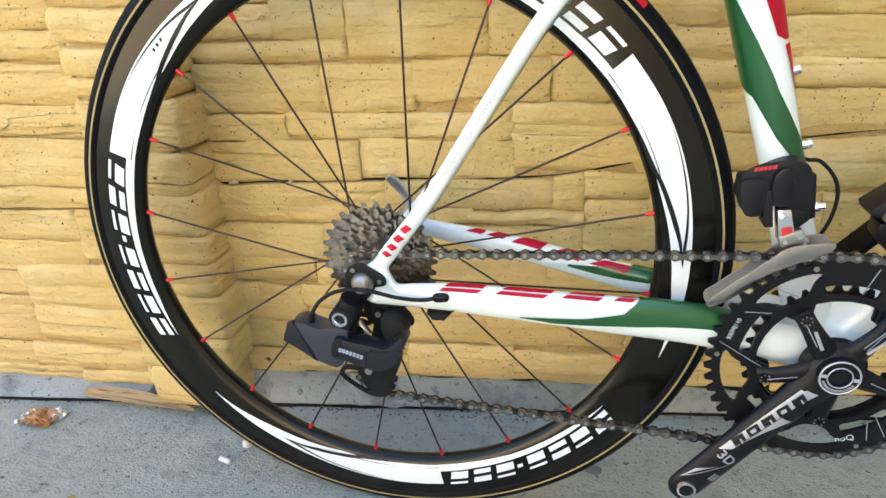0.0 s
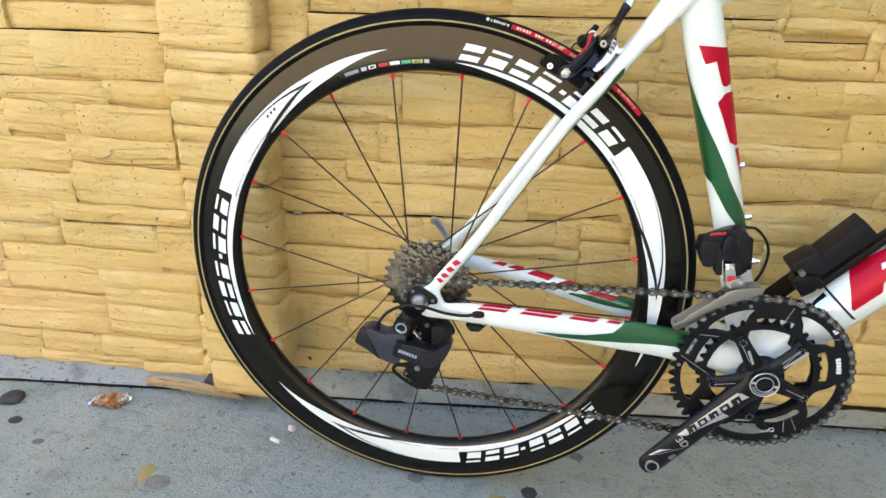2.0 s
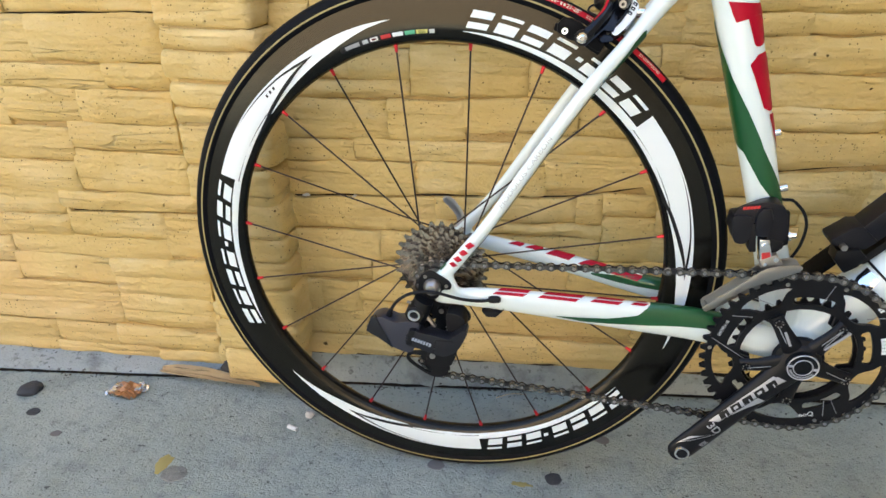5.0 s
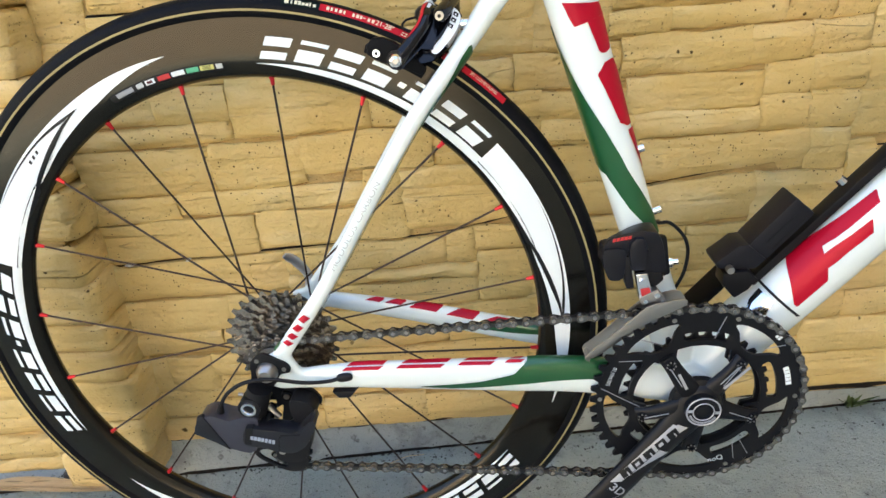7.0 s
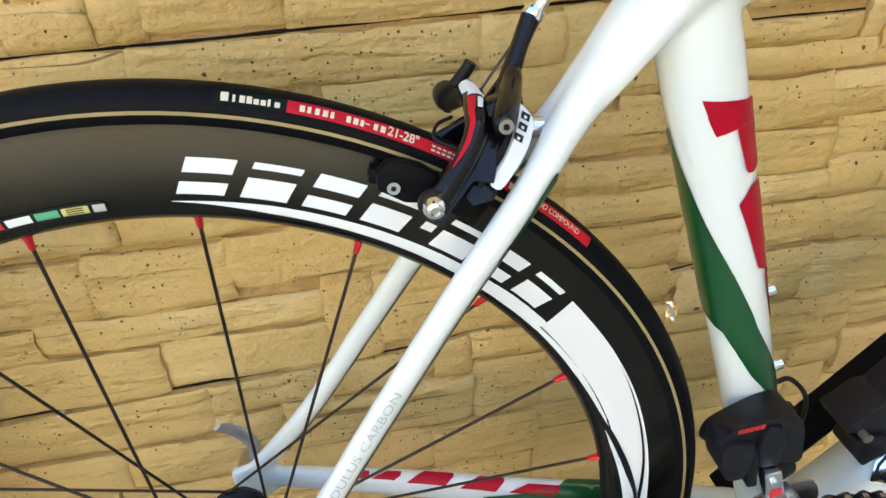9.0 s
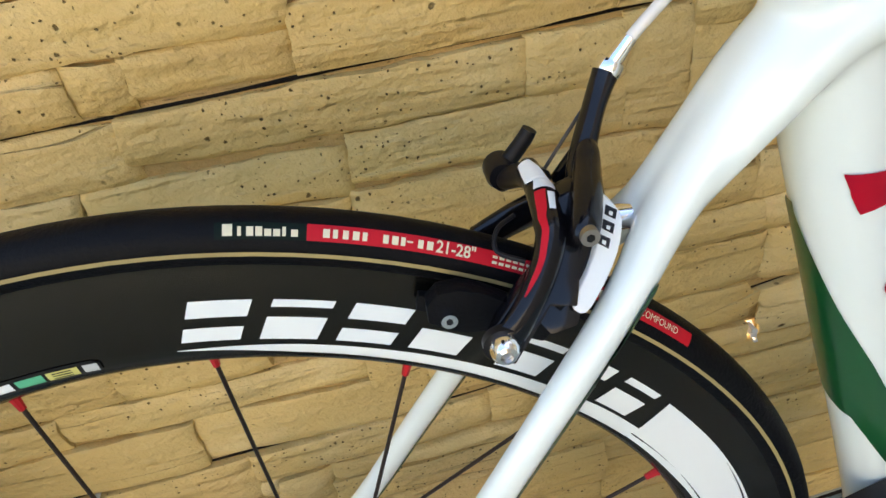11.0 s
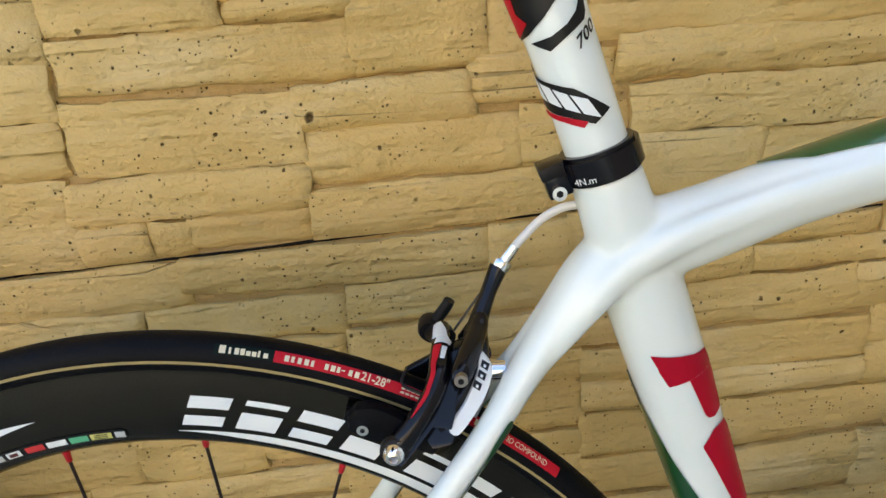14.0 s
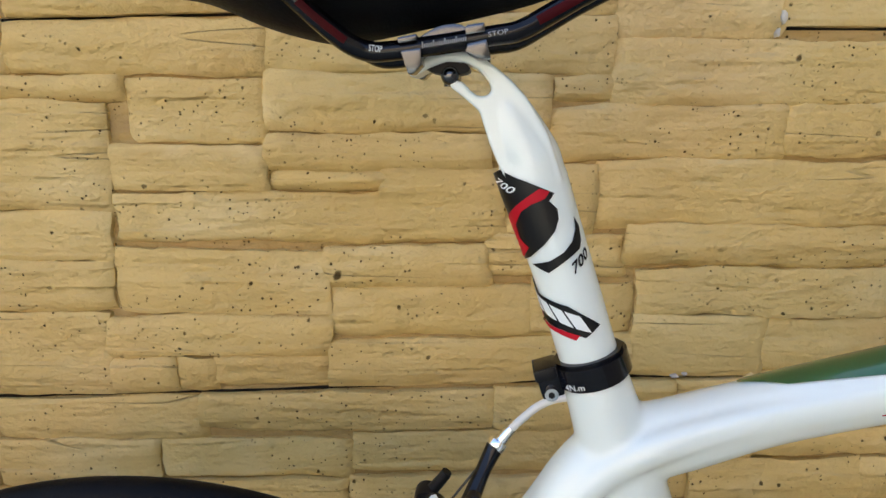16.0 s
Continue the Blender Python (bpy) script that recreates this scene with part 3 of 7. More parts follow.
# plain bars in place of the makers' words
part("print_bar", on_tyre(80.7, 80.1, 31, 51, 0.0010, 4), CREAM, rear_wheel)
for k, a in enumerate(np.arange(79.8, 76.1, -0.54)):
    part("print_bar", on_tyre(a, a - (0.22 if k in (0, 5) else 0.42), 31, 47 if k in (0, 1, 2, 5) else 43, 0.0010, 4), CREAM, rear_wheel)
for k, a in enumerate(np.r_[np.arange(74.6, 71.7, -0.62), np.arange(70.8, 69.4, -0.58), 68.5, 67.9]):
    part("print_bar", on_tyre(a, a - (0.42, 0.30, 0.36)[k % 3], 32, 47, 0.0010, 4), CREAM, rear_wheel)
part("print_bar", on_tyre(69.25, 68.85, 39, 42, 0.0010, 4), CREAM, rear_wheel)
for a in np.arange(63.3, 60.4, -0.5):
    for f in (31, 41):
        part("print_bar", on_tyre(a, a - 0.36, f, f + 5, 0.0010, 4), CREAM, rear_wheel)
for a in (55.4, 54.6):
    part("print_bar", on_tyre(a, a - 0.5, 31, 47, 0.0010, 4), CREAM, rear_wheel)

# spokes: the right side laced tangent, the left side radial
for k in range(20):
    a = radians(101.87 - 18 * k)
    rim_p = Vector((0.2700 * math.cos(a), 0, HUB + 0.2700 * math.sin(a)))
    right = k % 2 == 0
    if right:
        lean = radians(-80 if (k // 2) % 2 else 80)
        hub_p = Vector((0.022 * math.cos(a + lean), -0.017, HUB + 0.022 * math.sin(a + lean)))
    else:
        lean = radians(75 if (k // 2) % 2 else -75)
        hub_p = Vector((0.020 * math.cos(a + lean), 0.036, HUB + 0.020 * math.sin(a + lean)))
    way = (hub_p - rim_p).normalized()
    part("spoke", rod(rim_p + way * 0.004, hub_p, 0.00105, seg=8), SPOKE, rear_wheel)
    bm = rod(rim_p - way * 0.004, rim_p + way * 0.006, 0.0028, 0.0026, 8)
    rod(rim_p + way * 0.006, rim_p + way * 0.0125, 0.0022, 0.0017, 8, bm)
    part("nipple", bm, RED_ALLOY, rear_wheel)
hub = part("hub", lathe([(0.0, 0.050), (0.010, 0.050), (0.011, 0.042), (0.020, 0.041), (0.022, 0.037), (0.020, 0.034), (0.013, 0.028), (0.0115, 0.0), (0.014, -0.010), (0.025, -0.014), (0.026, -0.018), (0.018, -0.020), (0.017, -0.055), (0.009, -0.058), (0.0, -0.058)], 40, AX), SATIN_BLACK, rear_wheel, "black alloy hub shell")

# ---- frame ----
def seat_x(z):
    return 0.2855 - 0.329 * (z - 0.66)


SEAT_TUBE = [(seat_x(z), 0, z, a, b) for z, a, b in ((0.742, 0.0178, 0.0178), (0.715, 0.0195, 0.0185), (0.680, 0.0215, 0.019), (0.640, 0.0215, 0.018), (0.600, 0.0207, 0.0175), (0.560, 0.0200, 0.0175), (0.520, 0.0192, 0.0175), (0.480, 0.0184, 0.0175), (0.440, 0.0178, 0.0175), (0.400, 0.0178, 0.018), (0.340, 0.0195, 0.020), (0.272, 0.021, 0.024))]
TOP_TUBE = [(0.262, 0, 0.698, 0.024, 0.017), (0.305, 0, 0.7105, 0.0205, 0.019), (0.350, 0, 0.7262, 0.0182, 0.0195), (0.405, 0, 0.7418, 0.0188, 0.0195), (0.480, 0, 0.763, 0.019, 0.0195), (0.620, 0, 0.803, 0.020, 0.020), (0.780, 0, 0.848, 0.022, 0.021), (0.945, 0, 0.893, 0.026, 0.022)]
DOWN_TUBE = [(0.418, 0, 0.270, 0.026, 0.030), (0.455, 0, 0.305, 0.030, 0.030), (0.4966, 0, 0.353, 0.031, 0.029), (0.540, 0, 0.403, 0.0312, 0.028), (0.5827, 0, 0.4533, 0.0312, 0.027), (0.700, 0, 0.590, 0.031, 0.026), (0.830, 0, 0.742, 0.030, 0.025), (0.962, 0, 0.885, 0.030, 0.024)]
STAY_UPPER_R = [(0.276, -0.001, 0.704, 0.022, 0.017), (0.2518, -0.002, 0.6862, 0.0142, 0.0160), (0.2328, -0.004, 0.6600, 0.0108, 0.0145), (0.2131, -0.0125, 0.6335, 0.0092, 0.0115), (0.1945, -0.0250, 0.6096, 0.0081, 0.0088), (0.1537, -0.0420, 0.5594, 0.0077, 0.0070), (0.109, -0.049, 0.489, 0.0076, 0.0066), (0.0644, -0.056, 0.417, 0.0074, 0.0064), (0.032, -0.062, 0.372, 0.0080, 0.0060), (0.012, -0.066, 0.346, 0.0085, 0.0052)]
STAY_UPPER_L = [(x, -y * k, z, a, b) for (x, y, z, a, b), k in zip(STAY_UPPER_R, (1, 1, 1, 0.45, 0.72, 0.92) + (1,) * 9)]
STAY_LOWER_R = [(0.010, -0.0665, 0.3195, 0.0100, 0.0055), (0.0725, -0.0600, 0.3185, 0.0142, 0.0080), (0.150, -0.0525, 0.3120, 0.0170, 0.0090), (0.229, -0.0450, 0.3045, 0.0195, 0.0100), (0.308, -0.0370, 0.2960, 0.0208, 0.0115), (0.400, -0.0260, 0.274, 0.0195, 0.015)]
STAY_LOWER_L = [(0.010, 0.0665, 0.337, 0.0100, 0.0055), (0.060, 0.0610, 0.331, 0.0112, 0.0075), (0.137, 0.0530, 0.3205, 0.0128, 0.0085), (0.234, 0.0450, 0.3020, 0.0142, 0.0095), (0.310, 0.0370, 0.2915, 0.0160, 0.0110), (0.400, 0.0260, 0.276, 0.0195, 0.015)]
HEAD_TUBE = [(0.920, 0, 0.985, 0.024), (0.950, 0, 0.892, 0.025), (0.978, 0, 0.806, 0.026)]
bm = bmesh.new()
for pts in (SEAT_TUBE, TOP_TUBE, DOWN_TUBE, STAY_UPPER_R, STAY_UPPER_L, STAY_LOWER_R, STAY_LOWER_L, HEAD_TUBE):
    sweep(pts, 20, 5, bm=bm)
FLOW = [(0.2130, 0.0115, 0.6260, 0.0040, 0.0040), (0.2255, 0.0130, 0.6430, 0.0052, 0.0046), (0.2385, 0.0146, 0.6605, 0.0064, 0.0050), (0.2512, 0.0160, 0.6775, 0.0074, 0.0058), (0.2655, 0.0168, 0.6950, 0.0084, 0.0062), (0.2800, 0.0172, 0.7050, 0.0090, 0.0064), (0.2950, 0.0172, 0.7125, 0.0088, 0.0060), (0.3150, 0.0168, 0.7195, 0.0086, 0.0054), (0.3450, 0.0165, 0.7285, 0.0084, 0.0050), (0.3900, 0.0165, 0.7400, 0.0080, 0.0046), (0.4500, 0.0160, 0.7570, 0.0070, 0.0042)]
for s in (-1, 1):
    sweep([(x, s * y, z, a, b) for x, y, z, a, b in FLOW], 16, 5, bm=bm)
rod((0.415, -0.038, 0.272), (0.415, 0.038, 0.272), 0.0235, seg=32, bm=bm)
for s in (-1, 1):
    dz = 0.0 if s < 0 else 0.006
    slab(smooth_outline([(-0.010, 0.338 + dz), (0.000, 0.348), (0.018, 0.352), (0.026, 0.340 + dz), (0.030, 0.328 + dz), (0.022, 0.313 + dz), (0.006, 0.310 + dz), (-0.008, 0.322 + dz)]), s * 0.066 - 0.004, s * 0.066 + 0.004, bm=bm)
frame_ob = part("frame", bm, PEARL, bicycle, "pearl white carbon frame with green and red bands")
rm = frame_ob.modifiers.new("fuse", "REMESH")
rm.mode, rm.voxel_size, rm.use_smooth_shade = "VOXEL", 0.0018, True
sm = frame_ob.modifiers.new("soften", "SMOOTH")
sm.factor, sm.iterations = 0.5, 14

# painted bands: (way along, angle from, angle to)
def band(name, pts, stations, mat, label="", lift=0.0007):
    return part(name, wrap(pts, stations, lift), mat, frame_ob, label)


band("red_block", SEAT_TUBE, [(0.252, 24, 24), (0.254, 18, 24), (0.270, -36, 20), (0.275, -64, 20), (0.293, -70, 15), (0.298, -72, 13)], RED)
band("red_block", SEAT_TUBE, [(0.298, -70, -16), (0.312, -70, -18), (0.352, -64, -24), (0.358, -60, -28), (0.361, -42, -38)], RED)
band("red_block", SEAT_TUBE, [(0.376, -62, -30), (0.392, -72, -6), (0.396, -74, -6), (0.420, -74, -12), (0.494, -70, -27), (0.506, -68, -48)], RED)
band("red_block", SEAT_TUBE, [(0.514, -80, -46), (0.522, -84, -46), (0.560, -84, -56), (0.600, -84, -70)], RED)
band("green_swoosh", SEAT_TUBE, [(0.285, 84, 92), (0.298, 84, 125), (0.358, 63, 150), (0.413, 45, 150), (0.493, 15, 130), (0.560, -6, 96), (0.578, -10, 66), (0.586, -12, 50), (0.617, -24, 34), (0.667, -46, 12), (0.701, -63, -10), (0.718, -64, -22), (0.745, -66, -44)], GREEN, "metallic green swoosh on the seat tube")
for lo, hi, a0 in ((0.190, 0.305, -40), (0.325, 0.460, -44), (0.475, 0.575, -52), (0.590, 0.640, -60)):
    w = hi - lo
    band("red_block", STAY_LOWER_R, [(lo, a0 - 1, a0), (lo + 0.012, a0 - 16, a0), (lo + 0.80 * w, a0 - 16, a0), (lo + 0.80 * w + 0.012, a0 - 16, a0 - 15)], RED)
    band("red_block", STAY_LOWER_R, [(lo + 0.014, a0 - 24, a0 - 23), (lo + 0.03, -96, a0 - 23), (hi - 0.01, -96, a0 - 23), (hi, -96, -90)], RED)
band("green_swoosh", STAY_LOWER_R, [(0.387, 30, 33), (0.463, 18, 40), (0.533, 6, 30), (0.602, -16, 18), (0.616, -21, 16), (0.640, -54, 13), (0.650, -104, 12), (0.700, -112, 4), (0.802, -112, -9), (0.860, -112, -14)], GREEN, "metallic green swoosh on the chain stay")
for lo, hi, a0, a1 in ((0.245, 0.300, -44, -80), (0.305, 0.360, -44, -86), (0.372, 0.450, -36, -96), (0.462, 0.530, -30, -90), (0.540, 0.630, -30, -70)):
    band("red_block", STAY_LOWER_L, [(lo, a0 - 2, a0), (lo + 0.03, a1, a0), (hi - 0.012, a1, a0 + 2), (hi, a1, a1 + 20)], RED)
band("green_swoosh", STAY_LOWER_L, [(0.500, -4, 6), (0.560, -30, 6), (0.628, -69, -2), (0.650, -112, -6), (0.700, -120, -12), (0.800, -120, -16)], GREEN, "metallic green swoosh on the far chain stay")
for pts in (STAY_UPPER_R, STAY_UPPER_L):
    band("green_line", pts, [(0.410, -30, -22), (0.418, -70, -16), (0.448, -90, -18), (0.497, -104, -50), (0.577, -108, -64), (0.740, -108, -72), (0.900, -104, -76)], GREEN, "green line along the rear of the stay")
for k in range(4):
    u = 0.935 - 0.026 * k
    band("red_block", STAY_UPPER_R, [(u - 0.017, -22, 26), (u, -4, 42)], RED)
band("green_patch", STAY_UPPER_R, [(0.945, 52, 96), (0.985, 52, 96)], GREEN)
band("green_swoosh", TOP_TUBE, [(0.255, -100, -94), (0.263, -110, -90), (0.312, -118, -63), (0.421, -118, -44), (0.560, -118, -36), (0.800, -118, -30)], GREEN, "metallic green swoosh on the top tube")
band("red_line", TOP_TUBE, [(0.405, 14, 16), (0.430, 12, 20), (0.560, 8, 26), (0.800, 0, 40)], RED)
band("red_block", DOWN_TUBE, [(0.3155, -7, -2), (0.317, -9, 0), (0.345, -42, 0), (0.374, -84, 0), (0.393, -84, 0), (0.411, -84, -17), (0.427, -83, -15.5)], RED, "large red block on the down tube")
band("red_block", DOWN_TUBE, [(0.427, -83, -39.5), (0.436, -82, -51), (0.470, -76, -46), (0.514, -70, -43), (0.567, -64, -42), (0.574, -63, -60)], RED)
band("red_block", DOWN_TUBE, [(0.427, -39, -15.5), (0.467, -36, -15), (0.496, -33, -13.5), (0.532, -31, -12), (0.546, -30, -28)], RED)


def lettering(words, size, place, mat, parent, name="lettering", bold=0.0):
    """Words in the built-in font, each point (x, y) of them carried by place(x, y)."""
    cu = bpy.data.curves.new("tmp", "FONT")
    cu.body, cu.size, cu.align_x, cu.align_y, cu.offset, cu.resolution_u = words, size, "CENTER", "CENTER", bold, 3
    ob = new("tmp", cu)
    me = bpy.data.meshes.new_from_object(ob)
    bpy.data.objects.remove(ob)
    bm = bmesh.new()
    bm.from_mesh(me)
    bpy.data.meshes.remove(me)
    bpy.data.curves.remove(cu)
    for v in bm.verts:
        v.co = place(v.co.x, v.co.y)
    return part(name, bm, mat, parent, smooth=False)


def on_tube(pts, u0, a0, turn=0.0, lift=0.0011, n=6):
    """Carries flat points onto the tube of sweep(pts) round (way along u0, angle a0); turn: degrees by which the writing is turned from reading along it."""
    rows = weave(pts, n)
    tan, up, side = frames(rows[:, :3])
    us = np.linspace(0, 1, len(rows))
    length = float(np.linalg.norm(np.diff(rows[:, :3], axis=0), axis=1).sum())
    c, s = math.cos(radians(turn)), math.sin(radians(turn))

    def place(x, y):
        along, across = c * x - s * y, s * x + c * y
        u = u0 + along / length
        r = np.array([np.interp(u, us, rows[:, k]) for k in range(rows.shape[1])])
        w = radians(a0) - across / r[3]
        i = min(int(u * (len(rows) - 1)), len(rows) - 1)
        return Vector(r[:3] + up[i] * (r[3] + lift) * math.sin(w) + side[i] * (r[4] + lift) * math.cos(w))
    return place


lettering("MODULUS CARBON", 0.0060, on_tube(STAY_UPPER_R, 0.690, 8, 180), FAINT_PRINT, frame_ob)


def on_tyre_at(a0, f0):
    """Carries flat points onto the street side of the tyre, reading clockwise from the angle a0."""
    def place(x, y):
        f = radians(f0) + y / tyre_r
        r = tyre_c + (tyre_r + 0.0011) * math.sin(f)
        a = radians(a0) - x / r
        return Vector((r * math.cos(a), -(tyre_r + 0.0011) * math.cos(f), HUB + r * math.sin(a)))
    return place


lettering("21-28\"", 0.0060, on_tyre_at(65.9, 40), CREAM, rear_wheel, bold=0.0001)
lettering("3D COMPOUND", 0.0040, on_tyre_at(49.2, 40), CREAM, rear_wheel)


# ---- seat post, clamp, saddle ----
def seat_line(z0, z1, r, n=6):
    return [(seat_x(z), 0, z, r, r) for z in np.linspace(z0, z1, n)]


POST = [(x + d, y, z, a, b) for (x, y, z, _, b), d, a in zip(seat_line(0.735, 0.875, 0.0157), (0, 0, 0, -0.0006, -0.0016, -0.0018), (0.0157, 0.0157, 0.0157, 0.0163, 0.0174, 0.0175))]
bm = sweep(POST[:5] + [(seat_x(0.856), 0, 0.856, 0.0156, 0.0156), (0.2160, 0, 0.8650, 0.0152, 0.0150), (0.2120, 0, 0.8730, 0.0138, 0.0142), (0.2083, 0, 0.8810, 0.0118, 0.0132), (0.2055, 0, 0.8865, 0.0080, 0.0120)], 24, 4)
slab([(0.2365, 0.8470), (0.2282, 0.8704), (0.2175, 0.8873), (0.2103, 0.8949), (0.2040, 0.9001), (0.1977, 0.9047), (0.1898, 0.9081), (0.1820, 0.9090), (0.1711, 0.9070), (0.1648, 0.9032), (0.1600, 0.8975), (0.1625, 0.8962), (0.1711, 0.9010), (0.1790, 0.9037), (0.1883, 0.9032), (0.1950, 0.8995), (0.1994, 0.8941), (0.2008, 0.8903), (0.1985, 0.8880), (0.1940, 0.8876), (0.1908, 0.8900), (0.1865, 0.8946), (0.1810, 0.8955), (0.1800, 0.8925), (0.1870, 0.8872), (0.1949, 0.8805), (0.2000, 0.8650), (0.2040, 0.8560), (0.2110, 0.8420)], -0.0120, 0.0120, 0.0, bm)
post = part("seat_post", bm, PEARL, bicycle, "pearl white carbon seat post with black and red decals")
rm = post.modifiers.new("fuse", "REMESH")
rm.mode, rm.voxel_size, rm.use_smooth_shade = "VOXEL", 0.0009, True
sm = post.modifiers.new("soften", "SMOOTH")
sm.factor, sm.iterations = 0.5, 14


def post_patch(outline, mat, name, lift=0.0007):
    """A printed patch on the post: an outline of (way along, angle) laid round it."""
    out = bmesh.new()
    vs = []
    for (u0, a0), (u1, a1) in zip(outline, outline[1:] + outline[:1]):
        for k in range(4):
            vs.append(out.verts.new((u0 + (u1 - u0) * k / 4, (a0 + (a1 - a0) * k / 4) / 100, 0)))
    edges = [out.edges.new((vs[i], vs[(i + 1) % len(vs)])) for i in range(len(vs))]
    bmesh.ops.triangle_fill(out, use_beauty=True, use_dissolve=False, edges=edges)
    for cut in np.arange(-1.2, 1.0, 0.08):
        bmesh.ops.bisect_plane(out, geom=list(out.verts) + list(out.edges) + list(out.faces), plane_co=(0, cut, 0), plane_no=(0, 1, 0))
    for cut in np.arange(0.2, 1.0, 0.04):
        bmesh.ops.bisect_plane(out, geom=list(out.verts) + list(out.edges) + list(out.faces), plane_co=(cut, 0, 0), plane_no=(1, 0, 0))
    rows = weave(POST, 6)
    _, up, side = frames(rows[:, :3])
    us = np.linspace(0, 1, len(rows))
    for v in out.verts:
        r = [np.interp(v.co.x, us, rows[:, k]) for k in range(5)]
        u_, s_ = (np.array([np.interp(v.co.x, us, q[:, k]) for k in range(3)]) for q in (up, side))
        w = radians(v.co.y * 100)
        v.co = Vector(np.array(r[:3]) + u_ * (r[3] + lift) * math.sin(w) + s_ * (r[4] + lift) * math.cos(w))
    return part(name, out, mat, post)


post_patch([(0.856, -104), (0.871, -51), (0.810, -12), (0.745, 24), (0.726, 12), (0.692, 21), (0.660, 18), (0.625, 6), (0.592, -18), (0.558, -54), (0.540, -104), (0.611, -108), (0.706, -108)], BLACK_DECAL, "black_decal")
post_patch([(0.776, 3), (0.756, 17), (0.738, 6), (0.735, -15), (0.721, -36), (0.680, -60), (0.630, -64), (0.592, -48), (0.562, -72), (0.552, -104), (0.597, -106), (0.658, -100), (0.713, -76), (0.752, -32)], RED_PRINT, "red_decal", 0.0011)
post_patch([(0.647, 48), (0.610, 55), (0.561, 49), (0.539, 40), (0.517, 6), (0.493, -27), (0.533, -56), (0.533, -18), (0.548, 9), (0.573, 30), (0.608, 44)], BLACK_DECAL, "black_decal")
post_patch([(0.470, -106), (0.432, -84), (0.400, -46), (0.365, -12), (0.267, 36), (0.239, 3), (0.285, -36), (0.320, -84), (0.345, -106)], BLACK_DECAL, "black_decal")
post_patch([(0.345, -106), (0.320, -84), (0.287, -38), (0.254, -6), (0.239, -15), (0.272, -44), (0.302, -84), (0.325, -106)], RED_PRINT, "red_decal", 0.0011)
for a0, a1 in ((-100, -74), (-70, -46), (-42, -20), (-16, 8)):
    mid = lambda a: 0.370 - 0.00075 * (a + 60) - (0.00050 * (a + 60) if a > -60 else 0)  # noqa: E731
    post_patch([(mid(a0) + 0.036, a0 - 5), (mid(a1) + 0.036, a1 - 5), (mid(a1) - 0.034, a1 + 7), (mid(a0) - 0.034, a0 + 7)], WHITE_DECAL, "white_block", 0.0011)


def slanted(place, lean, squat):
    """Writing that leans forward."""
    return lambda x, y: place(x + lean * y, squat * y)


lettering("700", 0.0084, slanted(on_tube(POST, 0.816, -54, -128, 0.0012), 0.5, 0.72), WHITE_DECAL, post, bold=0.0001)
lettering("700", 0.0084, slanted(on_tube(POST, 0.500, 34, -62), 0.5, 0.80), BLACK_DECAL, post, bold=0.0002)

CLAMP = seat_line(0.7415, 0.7560, 0.0205, 2)
bm = sweep([(x, y, z, 0.0204, 0.0204) for x, y, z, _, _ in CLAMP], 40, 1)
bmesh.ops.bevel(bm, geom=[e for e in bm.edges if len(e.link_faces) == 2 and e.calc_face_angle(0) > 1.0], offset=0.002, segments=2, affect="EDGES")
axis_m = Matrix.Translation((seat_x(0.7475), 0, 0.7475)) @ Matrix.Rotation(radians(-18.2), 4, "Y")
block((0.0125, 0.018, 0.0175), axis_m @ Matrix.Translation((-0.0235, 0, 0.0005)), 0.002, bm)
clamp = part("seat_clamp", bm, GLOSS_BLACK, bicycle, "black alloy seat clamp with a silver bolt")
for dz in (-0.005,):
    part("bolt", rod(axis_m @ Vector((-0.0245, -0.0085, dz)), axis_m @ Vector((-0.0245, -0.0118, dz)), 0.0036, seg=20), CHROME, clamp)
    part("bolt_socket", rod(axis_m @ Vector((-0.0245, -0.0112, dz)), axis_m @ Vector((-0.0245, -0.0122, dz)), 0.0018, seg=6), BLACK_PLASTIC, clamp)
part("clamp_slot", block((0.012, 0.019, 0.0065), axis_m @ Matrix.Translation((-0.0245, 0, 0.0055)), 0.001), SATIN_BLACK, clamp)
CL = [(x, y, z, 0.0206, 0.0206) for x, y, z, _, _ in seat_line(0.7330, 0.7650, 0.02, 6)]
lettering("4N.m", 0.0048, on_tube(CL, 0.40, -34, -90), WHITE_DECAL, clamp)

# saddle clamp on the post head
head = part("saddle_clamp", slab(smooth_outline([(0.1640, 0.9120), (0.1700, 0.9165), (0.1770, 0.9195), (0.1850, 0.9200), (0.1900, 0.9170), (0.1900, 0.9125), (0.1780, 0.9105), (0.1660, 0.9090)], 3), -0.0170, 0.0170, 0.0020), CLAMP_STEEL, bicycle, "polished alloy saddle clamp with ridged cradle")
for s in (-1, 1):
    for quad in ([(0.1575, 0.9130), (0.1665, 0.9147), (0.1668, 0.9118), (0.1580, 0.9102)], [(0.1590, 0.9072), (0.1685, 0.9086), (0.1690, 0.9010), (0.1650, 0.8970), (0.1625, 0.8968)],
                 [(0.1885, 0.9182), (0.1971, 0.9194), (0.1975, 0.9152), (0.1885, 0.9138)], [(0.1893, 0.9102), (0.1983, 0.9122), (0.2002, 0.9038), (0.1940, 0.9036), (0.1888, 0.9065)]):
        part("clamp_ear", slab(quad, s * 0.0225 - 0.0062, s * 0.0225 + 0.0062, 0.0009), CLAMP_STEEL, head)
